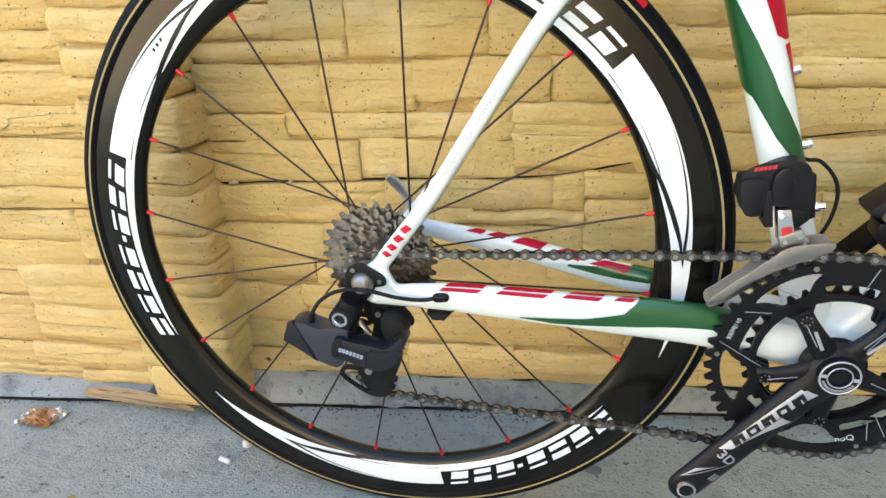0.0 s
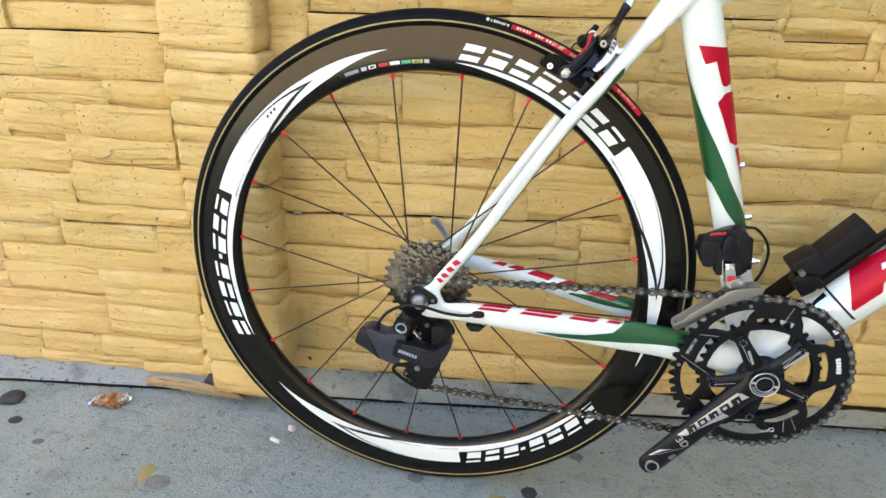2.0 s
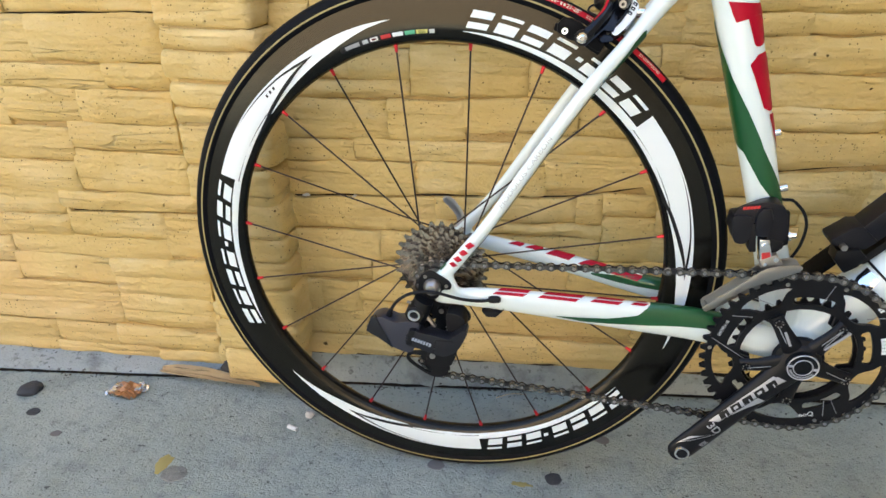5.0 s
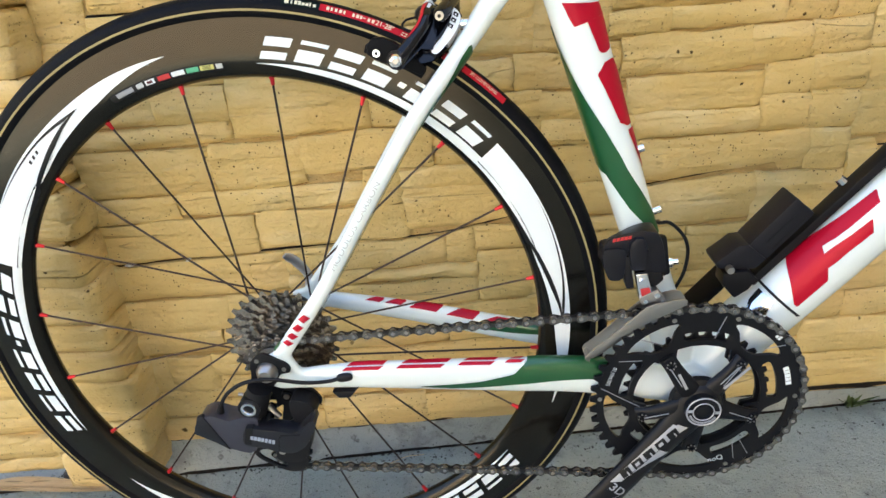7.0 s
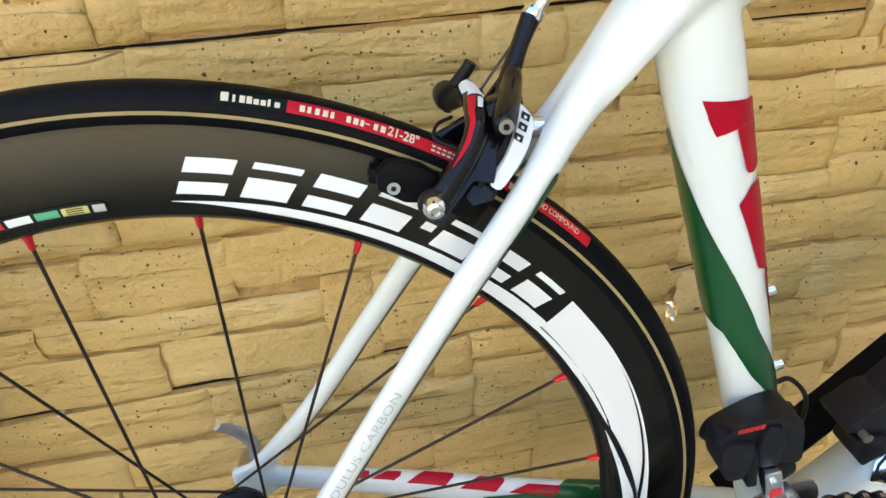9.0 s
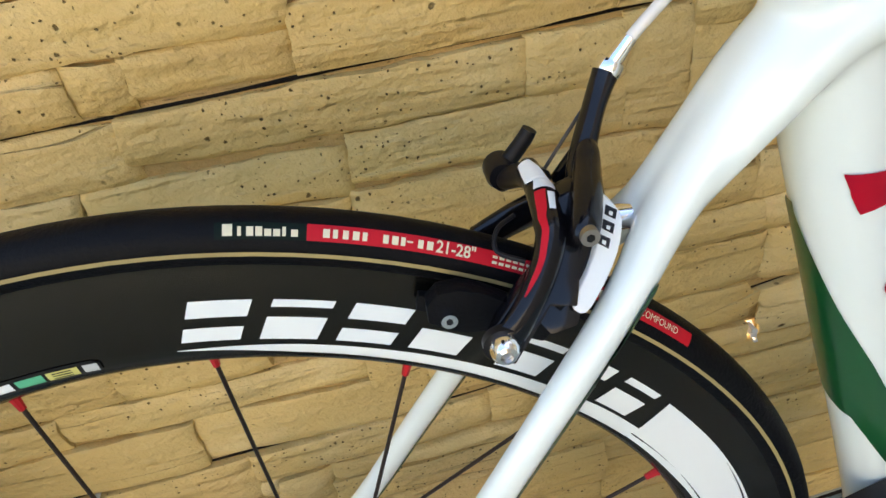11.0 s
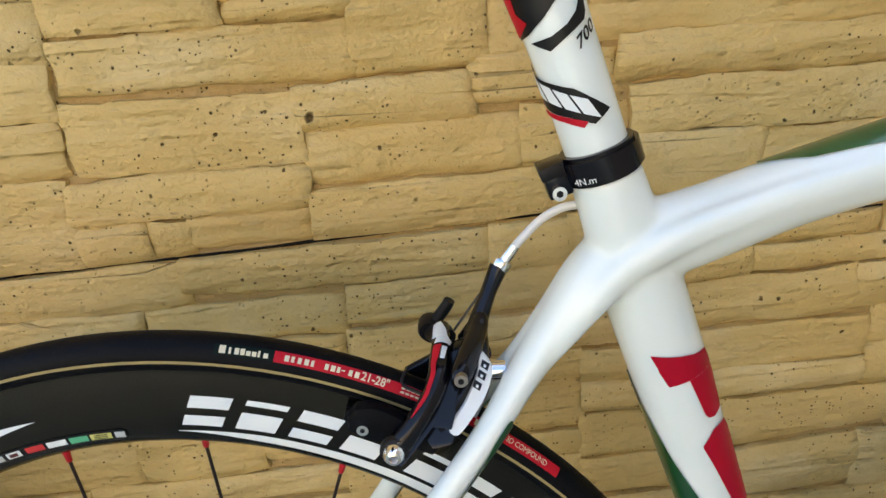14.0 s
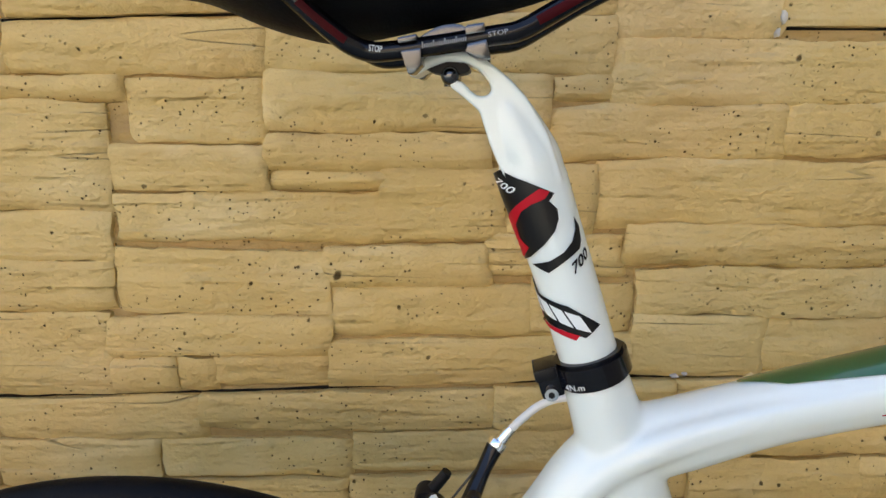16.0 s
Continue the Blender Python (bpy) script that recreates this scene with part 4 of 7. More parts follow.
for k in range(24):
    x = 0.1690 + k * 0.00085
    part("scale_tick", rod((x, -0.02705, 0.9085 + k * 0.00013), (x, -0.02705, (0.9112 if k % 6 == 0 else 0.9102) + k * 0.00013), 0.00026, seg=4), GREY_PRINT, head)
part("cradle", slab([(0.1640, 0.9070), (0.1900, 0.9085), (0.1900, 0.9120), (0.1640, 0.9105)], -0.0182, 0.0182, 0.0008), BLACK_PLASTIC, head)
part("cradle_base", slab(smooth_outline([(0.1690, 0.9000), (0.1770, 0.9040), (0.1870, 0.9035), (0.1900, 0.8995), (0.1810, 0.8975)], 3), -0.0100, 0.0100, 0.001), BLACK_PLASTIC, head)
bm = lathe([(0.0, -0.0140), (0.0020, -0.0138), (0.0038, -0.0124), (0.0045, -0.0100), (0.0045, 0.0100), (0.0038, 0.0124), (0.0, 0.0138)], 24, (0.1806, 0, 0.8972))
rod((0.1810, 0, 0.8925), (0.1810, 0, 0.9020), 0.0042, seg=16, bm=bm)
part("clamp_bolt", bm, CLAMP_STEEL, head, "steel barrel bolt")

def saddle_shell(rows, seg=32):
    """Rows of x, z, half width, height above, belly depth: a padded top with flat wings and a belly under the middle."""
    rows = weave(rows, 4)
    bm = bmesh.new()
    rings = []
    for x, z, w, up, low in rows:
        ring = []
        for a in np.linspace(0, 2 * math.pi, seg, endpoint=False):
            c, q = math.cos(a), math.sin(a)
            dz = up * q if q >= 0 else -low * max(0.0, 1 - (c / 0.55) ** 2) - 0.004 * math.sqrt(max(0.0, 1 - c * c))
            ring.append(bm.verts.new((x, w * c, z + dz)))
        rings.append(ring)
    for r0, r1 in zip(rings, rings[1:]):
        for i in range(seg):
            bm.faces.new((r0[i], r0[(i + 1) % seg], r1[(i + 1) % seg], r1[i]))
    bm.faces.new(rings[0][::-1])
    bm.faces.new(rings[-1])
    bmesh.ops.recalc_face_normals(bm, faces=bm.faces)
    return bm


saddle = part("saddle", saddle_shell([(0.036, 0.950, 0.030, 0.010, 0.010), (0.060, 0.946, 0.056, 0.018, 0.010), (0.085, 0.944, 0.066, 0.021, 0.0180), (0.105, 0.943, 0.066, 0.021, 0.0230), (0.125, 0.943, 0.062, 0.021, 0.0265), (0.145, 0.944, 0.054, 0.021, 0.0250), (0.165, 0.945, 0.046, 0.020, 0.0220), (0.190, 0.947, 0.036, 0.019, 0.0190), (0.220, 0.951, 0.028, 0.018, 0.0160), (0.255, 0.957, 0.022, 0.016, 0.011), (0.290, 0.959, 0.020, 0.0145, 0.011), (0.316, 0.957, 0.013, 0.009, 0.006)]), RUBBER, bicycle, "black padded road saddle on red-marked carbon rails")
for s in (-1, 1):
    part("saddle_rail", sweep([(0.085, s * 0.036, 0.9480, 0.0042), (0.099, s * 0.033, 0.9400, 0.0045), (0.1120, s * 0.030, 0.9293, 0.0046), (0.1232, s * 0.028, 0.9196, 0.0048), (0.1340, s * 0.0245, 0.9112, 0.0048), (0.1435, s * 0.022, 0.9075, 0.0048), (0.155, s * 0.022, 0.9078, 0.0046), (0.178, s * 0.022, 0.9107, 0.0046), (0.200, s * 0.022, 0.9142, 0.0046), (0.213, s * 0.0215, 0.9165, 0.0048), (0.228, s * 0.020, 0.9245, 0.0048), (0.245, s * 0.018, 0.9340, 0.0048), (0.275, s * 0.013, 0.9480, 0.0045)], 12, 5), GLOSS_BLACK, saddle, "glossy black carbon rail")
    rail = [(0.213, s * 0.0215, 0.9165, 0.0049, 0.0049), (0.228, s * 0.020, 0.9245, 0.0049, 0.0049), (0.245, s * 0.018, 0.9340, 0.0049, 0.0049)]
    part("rail_mark", wrap(rail, [(0.25, -20, 30), (0.95, -20, 30)], 0.0002), RAIL_RED, saddle)
    rail = [(0.1120, s * 0.030, 0.9293, 0.0047, 0.0047), (0.1232, s * 0.028, 0.9196, 0.0049, 0.0049), (0.1340, s * 0.0245, 0.9112, 0.0049, 0.0049)]
    part("rail_mark", wrap(rail, [(0.05, -24, 16), (0.95, -24, 16)], 0.0002), RAIL_RED, saddle)
RAIL = [(0.138, -0.0222, 0.9095, 0.0050, 0.0050), (0.155, -0.022, 0.9078, 0.0048, 0.0048), (0.178, -0.022, 0.9107, 0.0048, 0.0048), (0.2100, -0.0215, 0.9160, 0.0050, 0.0050)]
lettering("STOP", 0.0038, on_tube(RAIL, 0.19, 0, 0, 0.0004), WHITE_DECAL, saddle)
lettering("STOP", 0.0028, on_tube(RAIL, 0.93, 0, 0, 0.0004), GREY_PRINT, saddle)

# ---- rear brake ----
def mixed(pts, seg=24, n=6):
    return sweep(pts, seg, n)


caliper = part("brake_caliper", mixed([(0.2065, 0.0340, 0.6800, 0.0056, 0.0054), (0.2030, 0.0315, 0.6735, 0.0050, 0.0054), (0.1985, 0.0270, 0.6650, 0.0047, 0.0056), (0.1925, 0.0190, 0.6520, 0.0058, 0.0060), (0.1895, 0.0080, 0.6410, 0.0085, 0.0080), (0.1850, -0.0040, 0.6290, 0.0110, 0.0095), (0.1770, -0.0140, 0.6190, 0.0110, 0.0095), (0.1660, -0.0230, 0.6125, 0.0085, 0.0070)]), GLOSS_BLACK, bicycle, "gloss black dual-pivot brake caliper")
ARM = [(0.1713, 0.0260, 0.6468, 0.0048, 0.0050), (0.1716, 0.0130, 0.6464, 0.0054, 0.0054), (0.1712, 0.0000, 0.6456, 0.0058, 0.0056), (0.1706, -0.0095, 0.6430, 0.0060, 0.0054), (0.1698, -0.0165, 0.6400, 0.0060, 0.0050), (0.1666, -0.0225, 0.6340, 0.0058, 0.0048), (0.1615, -0.0290, 0.6280, 0.0056, 0.0046), (0.1555, -0.0340, 0.6213, 0.0056, 0.0042), (0.1490, -0.0375, 0.6145, 0.0062, 0.0040), (0.1430, -0.0385, 0.6090, 0.0050, 0.0036)]
part("brake_arm", mixed(ARM), GLOSS_BLACK, caliper, "curved black brake arm with a red edge")
part("red_edge", wrap(ARM, [(0.225, 8, 50), (0.300, 14, 52), (0.413, 26, 52), (0.556, 32, 56), (0.662, 40, 60), (0.733, 50, 56)], 0.0005), RED_PRINT, caliper)
part("white_mark", wrap(ARM, [(0.020, 0, 60), (0.080, -24, 64), (0.150, -36, 60), (0.212, -34, 54)], 0.0005), WHITE_DECAL, caliper)
part("white_mark", wrap(ARM, [(0.235, -26, 2), (0.330, -14, 8)], 0.0005), WHITE_DECAL, caliper)
part("far_arm", mixed([(0.190, 0.010, 0.640, 0.010, 0.007), (0.184, 0.026, 0.630, 0.009, 0.006), (0.168, 0.036, 0.618, 0.008, 0.005), (0.149, 0.038, 0.608, 0.007, 0.005)]), GLOSS_BLACK, caliper)


def lean(bm):
    """The caliper's face leans out towards the street at its foot."""
    for v in bm.verts:
        v.co.y -= 0.007 + (0.6445 - v.co.z) * 0.85
    return bm


part("caliper_body", lean(slab([(0.1770, 0.6470), (0.1850, 0.6490), (0.1908, 0.6450), (0.1905, 0.6400), (0.1880, 0.6320), (0.1827, 0.6215), (0.1757, 0.6085), (0.1647, 0.6070), (0.1605, 0.6120), (0.1690, 0.6257), (0.1750, 0.6394)], 0.0045, 0.0150, 0.0018)), GLOSS_BLACK, caliper)
part("arm_web", lean(slab(smooth_outline([(0.1683, 0.6416), (0.1754, 0.643), (0.1819, 0.6379), (0.179, 0.6302), (0.1754, 0.6172), (0.1657, 0.6187), (0.1492, 0.6045), (0.139, 0.6097), (0.1538, 0.6234), (0.1634, 0.6299)], 2), -0.0020, 0.0050, 0.0016)), GLOSS_BLACK, caliper)
part("pivot_lug", mixed([(0.1955, 0.0230, 0.6600, 0.0020, 0.0020), (0.1938, 0.0170, 0.6550, 0.0048, 0.0050), (0.1915, 0.0100, 0.6510, 0.0056, 0.0058), (0.1865, -0.0060, 0.6468, 0.0062, 0.0062), (0.1818, -0.0190, 0.6424, 0.0060, 0.0054), (0.1795, -0.0230, 0.6400, 0.0040, 0.0030)]), GLOSS_BLACK, caliper)
part("white_plate", lean(slab(smooth_outline([(0.1925, 0.6465), (0.1968, 0.6432), (0.1985, 0.6385), (0.1945, 0.6297), (0.1868, 0.6210), (0.1784, 0.6142), (0.1738, 0.6172), (0.1817, 0.6250), (0.1876, 0.6332), (0.1910, 0.6405)], 3), 0.0, 0.0045, 0.0012)), WHITE_DECAL, caliper, "white curved name plate on the caliper")
for a, b in ((0.1935, 0.6425), (0.1915, 0.6385), (0.1888, 0.6345)):
    part("dark_block", lean(slab([(a, b + 0.0016), (a + 0.0038, b - 0.0004), (a + 0.0024, b - 0.0030), (a - 0.0012, b - 0.0010)], -0.0006, 0.0005)), BLACK_DECAL, caliper)
    part("white_slot", lean(slab([(a + 0.0008, b - 0.0001), (a + 0.0020, b - 0.0007), (a + 0.0014, b - 0.0017), (a + 0.0003, b - 0.0011)], -0.0009, 0.0005)), WHITE_DECAL, caliper)
part("pivot_bolt", rod((0.1818, -0.014, 0.6428), (0.1818, -0.0262, 0.6428), 0.0036, seg=18), STEEL, caliper)
part("pivot_socket", rod((0.1818, -0.0258, 0.6428), (0.1818, -0.0266, 0.6428), 0.0017, seg=6), BLACK_PLASTIC, caliper)
part("centre_bolt", rod((0.186, 0, 0.6330), (0.2060, 0, 0.6325), 0.0054, seg=16), CHROME, caliper)
part("steel_spacer", sweep([(0.1960, -0.0090, 0.6330, 0.0030, 0.0022), (0.1915, -0.0150, 0.6260, 0.0032, 0.0022), (0.1860, -0.0220, 0.6190, 0.0030, 0.0022)], 10, 4), STEEL, caliper)
part("pad_bolt", lathe([(0.0024, -0.0468), (0.0040, -0.0462), (0.0053, -0.0440), (0.0058, -0.0415), (0.0058, -0.0380), (0.0024, -0.0380)], 28, (0.1456, 0, 0.6122), closed=True), CHROME, caliper, "polished domed pad bolt")
part("pad_washer", rod((0.1456, -0.0370, 0.6122), (0.1456, -0.0405, 0.6122), 0.0076, seg=24), SATIN_BLACK, caliper)
part("bolt_socket", rod((0.1456, -0.0440, 0.6122), (0.1456, -0.0452, 0.6122), 0.0025, seg=6), STEEL, caliper)
part("pad_holder", slab([(0.1200, 0.6150), (0.1202, 0.6232), (0.1249, 0.6280), (0.1330, 0.6284), (0.1420, 0.6250), (0.1560, 0.6150), (0.1690, 0.6030), (0.1640, 0.5960), (0.1454, 0.6060), (0.1330, 0.6074)], -0.0250, -0.0160, 0.0015), RUBBER, caliper, "black brake pad and holder")
part("brake_pad", slab([(0.118, 0.6230), (0.140, 0.6160), (0.168, 0.5985), (0.163, 0.5920), (0.138, 0.6070), (0.116, 0.6160)], -0.0170, -0.0125, 0.001), RUBBER, caliper)
part("pad_screw", rod((0.1280, -0.0248, 0.6165), (0.1280, -0.0275, 0.6165), 0.0032, seg=16), CHROME, caliper)
part("screw_socket", rod((0.1280, -0.0272, 0.6165), (0.1280, -0.0278, 0.6165), 0.0014, seg=6), BLACK_PLASTIC, caliper)
part("release_lever", mixed([(0.1765, 0.0428, 0.6565, 0.0034, 0.0034), (0.1742, 0.0430, 0.6525, 0.0036, 0.0036), (0.1692, 0.0440, 0.6455, 0.0038, 0.0040), (0.1638, 0.0450, 0.6385, 0.0040, 0.0044)]), BLACK_PLASTIC, caliper, "black quick-release lever")
part("cable_anchor", lathe([(0.0, -0.007), (0.0064, -0.007), (0.0076, -0.004), (0.0076, 0.005), (0.0, 0.005)], 24, (0.1632, 0.0450, 0.6378)), SATIN_BLACK, caliper)
part("far_link", mixed([(0.1740, 0.0180, 0.6440, 0.0048, 0.0060), (0.1710, 0.0300, 0.6420, 0.0048, 0.0060), (0.1645, 0.0400, 0.6360, 0.0054, 0.0050), (0.1625, 0.0430, 0.6320, 0.0040, 0.0040)]), SATIN_BLACK, caliper)
part("spring", sweep([(0.160, 0.002, 0.640, 0.0010), (0.152, -0.004, 0.6385, 0.0010), (0.150, -0.012, 0.634, 0.0010), (0.160, -0.016, 0.630, 0.0010)], 8, 6), BLACK_PLASTIC, caliper)
part("cable_wire", rod((0.1751, 0.026, 0.6403), (0.2055, 0.033, 0.6790), 0.0008, seg=8), DARK_STEEL, caliper, "bare steel brake cable")
part("arm_rib", slab([(0.1985, 0.6620), (0.1905, 0.6560), (0.1800, 0.6420), (0.1850, 0.6375), (0.1930, 0.6480)], 0.0200, 0.0250, 0.0010), GLOSS_BLACK, caliper)
bm = lathe([(0.0, -0.0030), (0.0058, -0.0030), (0.0062, -0.0018), (0.0062, 0.0018), (0.0055, 0.0032), (0.0, 0.0034)], 32)
bmesh.ops.transform(bm, matrix=Matrix.Translation((0.2082, 0.0350, 0.6815)) @ (Vector((0.0100, 0.001, 0.0165)).to_track_quat("Y", "Z").to_matrix().to_4x4()), verts=bm.verts)
barrel = part("barrel_adjuster", bm, CHROME, caliper, "silver knurled barrel adjuster")
part("ferrule", rod((0.2090, 0.0350, 0.6825), (0.2165, 0.0348, 0.6925), 0.0040, 0.0032, 16), CHROME, caliper)
part("cable_housing", sweep([(0.2155, 0.0348, 0.6910, 0.0025), (0.2220, 0.0340, 0.6985, 0.0025), (0.2310, 0.0320, 0.7080, 0.0025), (0.2420, 0.0290, 0.7150, 0.0025), (0.2560, 0.0260, 0.7175, 0.0025), (0.275, 0.0235, 0.7170, 0.0025), (0.292, 0.0200, 0.7160, 0.0025), (0.305, 0.0120, 0.7160, 0.0025)], 12, 6), CABLE, caliper, "white cable housing curving behind the seat tube")

# small parts on the seat tube: bottle bosses
for x, z in ((0.3525, 0.5165), (0.3725, 0.4560)):
    part("bottle_bolt", rod((x - 0.008, 0, z - 0.003), (x + 0.0055, 0, z + 0.0018), 0.0040, 0.0042, 14), CHROME, bicycle, "silver bottle cage bolt")


# ---- drive train ----
BB = (0.4139, 0.2775)


def toothed(n, r_root, r_tip, phase=0.0):
    """Outline of a sprocket with n teeth."""
    pts = []
    for k in range(n):
        for d, r in ((-0.36, r_root), (-0.14, r_tip), (0.10, r_tip), (0.32, r_root)):
            a = 2 * math.pi * (k + d) / n + phase
            pts.append((r * math.cos(a), r * math.sin(a)))
    return pts


def at(pts, c):
    return [(x + c[0], z + c[1]) for x, z in pts]


def circle(r, n=24, c=(0, 0)):
    return [(c[0] + r * math.cos(a), c[1] + r * math.sin(a)) for a in np.linspace(0, 2 * math.pi, n, endpoint=False)]


# the body is dark to paint the shade between the cogs
cassette = part("cassette", lathe([(0.0, -0.0565), (0.013, -0.0565), (0.0165, -0.0560), (0.0165, -0.0545), (0.015, -0.054), (0.015, -0.016), (0.0, -0.016)], 32, AX), DARK_STEEL, bicycle, "worn steel ten-speed cassette, dark with chain oil and painted-in gaps")
for k, n in enumerate((28, 25, 23, 21, 19, 17, 15, 13, 12, 11)):
    pitch = 0.0127 / (2 * math.sin(math.pi / n))
    y = -0.0180 - 0.0039 * k
    hole = 0.6 * pitch if n > 20 else 0.012
    holes = [circle(hole, 24, (0, HUB))] if n <= 20 else [circle(0.017, 20, (0, HUB))] + [circle(pitch * 0.115, 8, (0.68 * pitch * math.cos(b), HUB + 0.68 * pitch * math.sin(b))) for b in np.linspace(0, 2 * math.pi, 9, endpoint=False)]
    part("cog", slab(at(toothed(n, pitch - 0.0034, pitch + 0.0026, 0.3 * k), (0, HUB)), y - 0.0007, y + 0.0007, holes=holes), COG_STEEL, cassette)
part("lockring", lathe([(0.011, -0.0580), (0.0150, -0.0578), (0.0155, -0.0560), (0.011, -0.0558)], 32, AX, closed=True), STEEL, cassette)

# quick release: nut on the street side, lever on the wall side
axle = part("quick_release", lathe([(0.0, -0.0830), (0.0060, -0.0828), (0.0085, -0.0800), (0.0105, -0.0760), (0.0108, -0.0715), (0.0, -0.0715)], 28, AX), STEEL, bicycle, "polished steel axle skewer with a lever")
part("lever", sweep([(0.004, 0.080, 0.336, 0.0050, 0.004), (0.0075, 0.079, 0.350, 0.0050, 0.0034), (0.0068, 0.077, 0.3630, 0.0056, 0.0028), (-0.0018, 0.0755, 0.3765, 0.0062, 0.0024), (-0.0085, 0.0710, 0.3855, 0.0060, 0.0021), (-0.0125, 0.0675, 0.3900, 0.0036, 0.0016)], 14, 5), LEVER_ALLOY, axle, "curved silver lever")
part("lever_cap", rod((0.002, 0.071, 0.335), (0.002, 0.086, 0.335), 0.010, seg=20), STEEL, axle)
part("dropout", slab(smooth_outline([(-0.0170, 0.3290), (-0.0150, 0.3450), (-0.0040, 0.3540), (0.0080, 0.3490), (0.0200, 0.3410), (0.0215, 0.3330), (0.0120, 0.3300), (0.0060, 0.3200), (-0.0030, 0.3130), (-0.0150, 0.3120), (-0.0200, 0.3190)]), -0.0735, -0.0700, 0.0006), SATIN_BLACK, bicycle, "black gear hanger plate on the dropout")
for x, z in ((-0.0085, 0.3465), (0.0165, 0.3365)):
    part("hanger_screw", rod((x, -0.0732, z), (x, -0.0745, z), 0.0022, seg=12), STEEL, bicycle)

# rear derailleur
GRAPHITE = material("graphite_metallic_paint", (0.052, 0.054, 0.072), 0.30, metal=0.35, coat=0.3, vary=0.1)
# dark tone of the outer link, which also puts shade on a motor facet
DARK_GRAPHITE = material("dark_shaded_graphite", (0.012, 0.0125, 0.017), 0.34, metal=0.2, coat=0.2)
MOTOR = [(-0.0771, 0.2767), (-0.072, 0.2901), (-0.0668, 0.2945), (-0.0583, 0.2974), (-0.0492, 0.2944), (-0.04, 0.2914), (-0.0286, 0.2943), (-0.0142, 0.2942), (-0.012, 0.2855), (-0.0201, 0.2539), (-0.0333, 0.2524), (-0.0506, 0.2601), (-0.0627, 0.2684)]
der = part("rear_derailleur", slab(smooth_outline(MOTOR, 2), -0.0930, -0.0700, 0.0040), GRAPHITE, bicycle, "graphite grey electronic rear derailleur")
# lower-left facet of the motor, its shade given as darker paint
part("motor_facet", slab([(-0.077, 0.2769), (-0.0707, 0.2961), (-0.0652, 0.299), (-0.057, 0.282), (-0.0446, 0.2556), (-0.05, 0.2602), (-0.062, 0.2686)], -0.0945, -0.0890, 0.0014), DARK_GRAPHITE, der)
LINK = [(-0.0237, 0.2855), (-0.0106, 0.2847), (0.0093, 0.2817), (0.0245, 0.2795), (0.0337, 0.2868), (0.0423, 0.2939), (0.0453, 0.2896), (0.0434, 0.2838), (0.0392, 0.2736), (0.0318, 0.2624), (0.0187, 0.2549), (0.0045, 0.2571), (-0.0118, 0.2624), (-0.0275, 0.2669)]
part("outer_link", slab(smooth_outline(LINK, 3), -0.0985, -0.0800, 0.0034), DARK_GRAPHITE, der, "grey outer link with a silver name plate")
part("link_joint", slab([(-0.0227, 0.2873), (-0.0149, 0.2873), (-0.0201, 0.2666), (-0.0272, 0.2673)], -0.0990, -0.0800, 0.0008), BLACK_PLASTIC, der)
part("link_groove", slab([(0.0079, 0.2755), (0.01, 0.2777), (0.0298, 0.2784), (0.0296, 0.2773), (0.0107, 0.2766), (0.0086, 0.274), (0.0062, 0.2576), (0.0054, 0.2583)], -0.0991, -0.0960), BLACK_PLASTIC, der)
for k in range(7):
    x, z = -0.0202 + 0.0034 * k, 0.2733 + -0.00096 * k
    part("name_bar", slab([(x, z), (x + 0.0026, z - 0.0002), (x + 0.0034, z + 0.0040), (x + 0.0008, z + 0.0042)], -0.0991, -0.0975), PALE_PRINT, der)
part("name_bar", slab([(-0.0180, 0.2732), (-0.0085, 0.2722), (-0.0083, 0.2732), (-0.0178, 0.2742)], -0.0990, -0.0975), GREY_PRINT, der)
part("mount_barrel", rod((-0.0085, -0.0790, 0.3195), (-0.0190, -0.0800, 0.2930), 0.0118, 0.0125, seg=28), BLACK_PLASTIC, der)
part("mount_collar", rod((-0.0182, -0.0740, 0.3043), (-0.0182, -0.0915, 0.3043), 0.0108, seg=28), BLACK_PLASTIC, der)
part("mount_bolt", lathe([(0.0040, -0.0915), (0.0052, -0.0935), (0.0074, -0.0935), (0.0080, -0.0912), (0.0080, -0.0880), (0.0040, -0.0880)], 28, (-0.0182, 0, 0.3043), closed=True), CHROME, der, "silver ring bolt")
part("stop_screw", rod((-0.0230, -0.0860, 0.3170), (-0.0275, -0.0870, 0.3185), 0.0018, seg=10), STEEL, der)
part("knuckle", slab(smooth_outline([(0.0180, 0.3030), (0.0290, 0.3045), (0.0390, 0.2985), (0.0410, 0.2850), (0.0290, 0.2750), (0.0200, 0.2800)], 4), -0.0820, -0.0580, 0.0040), BLACK_PLASTIC, der)
part("knuckle_plate", slab(smooth_outline([(0.0090, 0.3110), (0.0240, 0.3120), (0.0360, 0.3040), (0.0440, 0.2920), (0.0400, 0.2850), (0.0200, 0.2990), (0.0090, 0.3030)], 4), -0.0620, -0.0590, 0.0008), BLACK_PLASTIC, der)
part("link_pin", rod((-0.0070, -0.0620, 0.2850), (-0.0070, -0.0860, 0.2790), 0.0050, seg=16), SATIN_BLACK, der)
part("link_spring", rod((-0.0080, -0.0700, 0.2900), (0.0020, -0.0720, 0.2780), 0.0036, seg=14), STEEL, der)
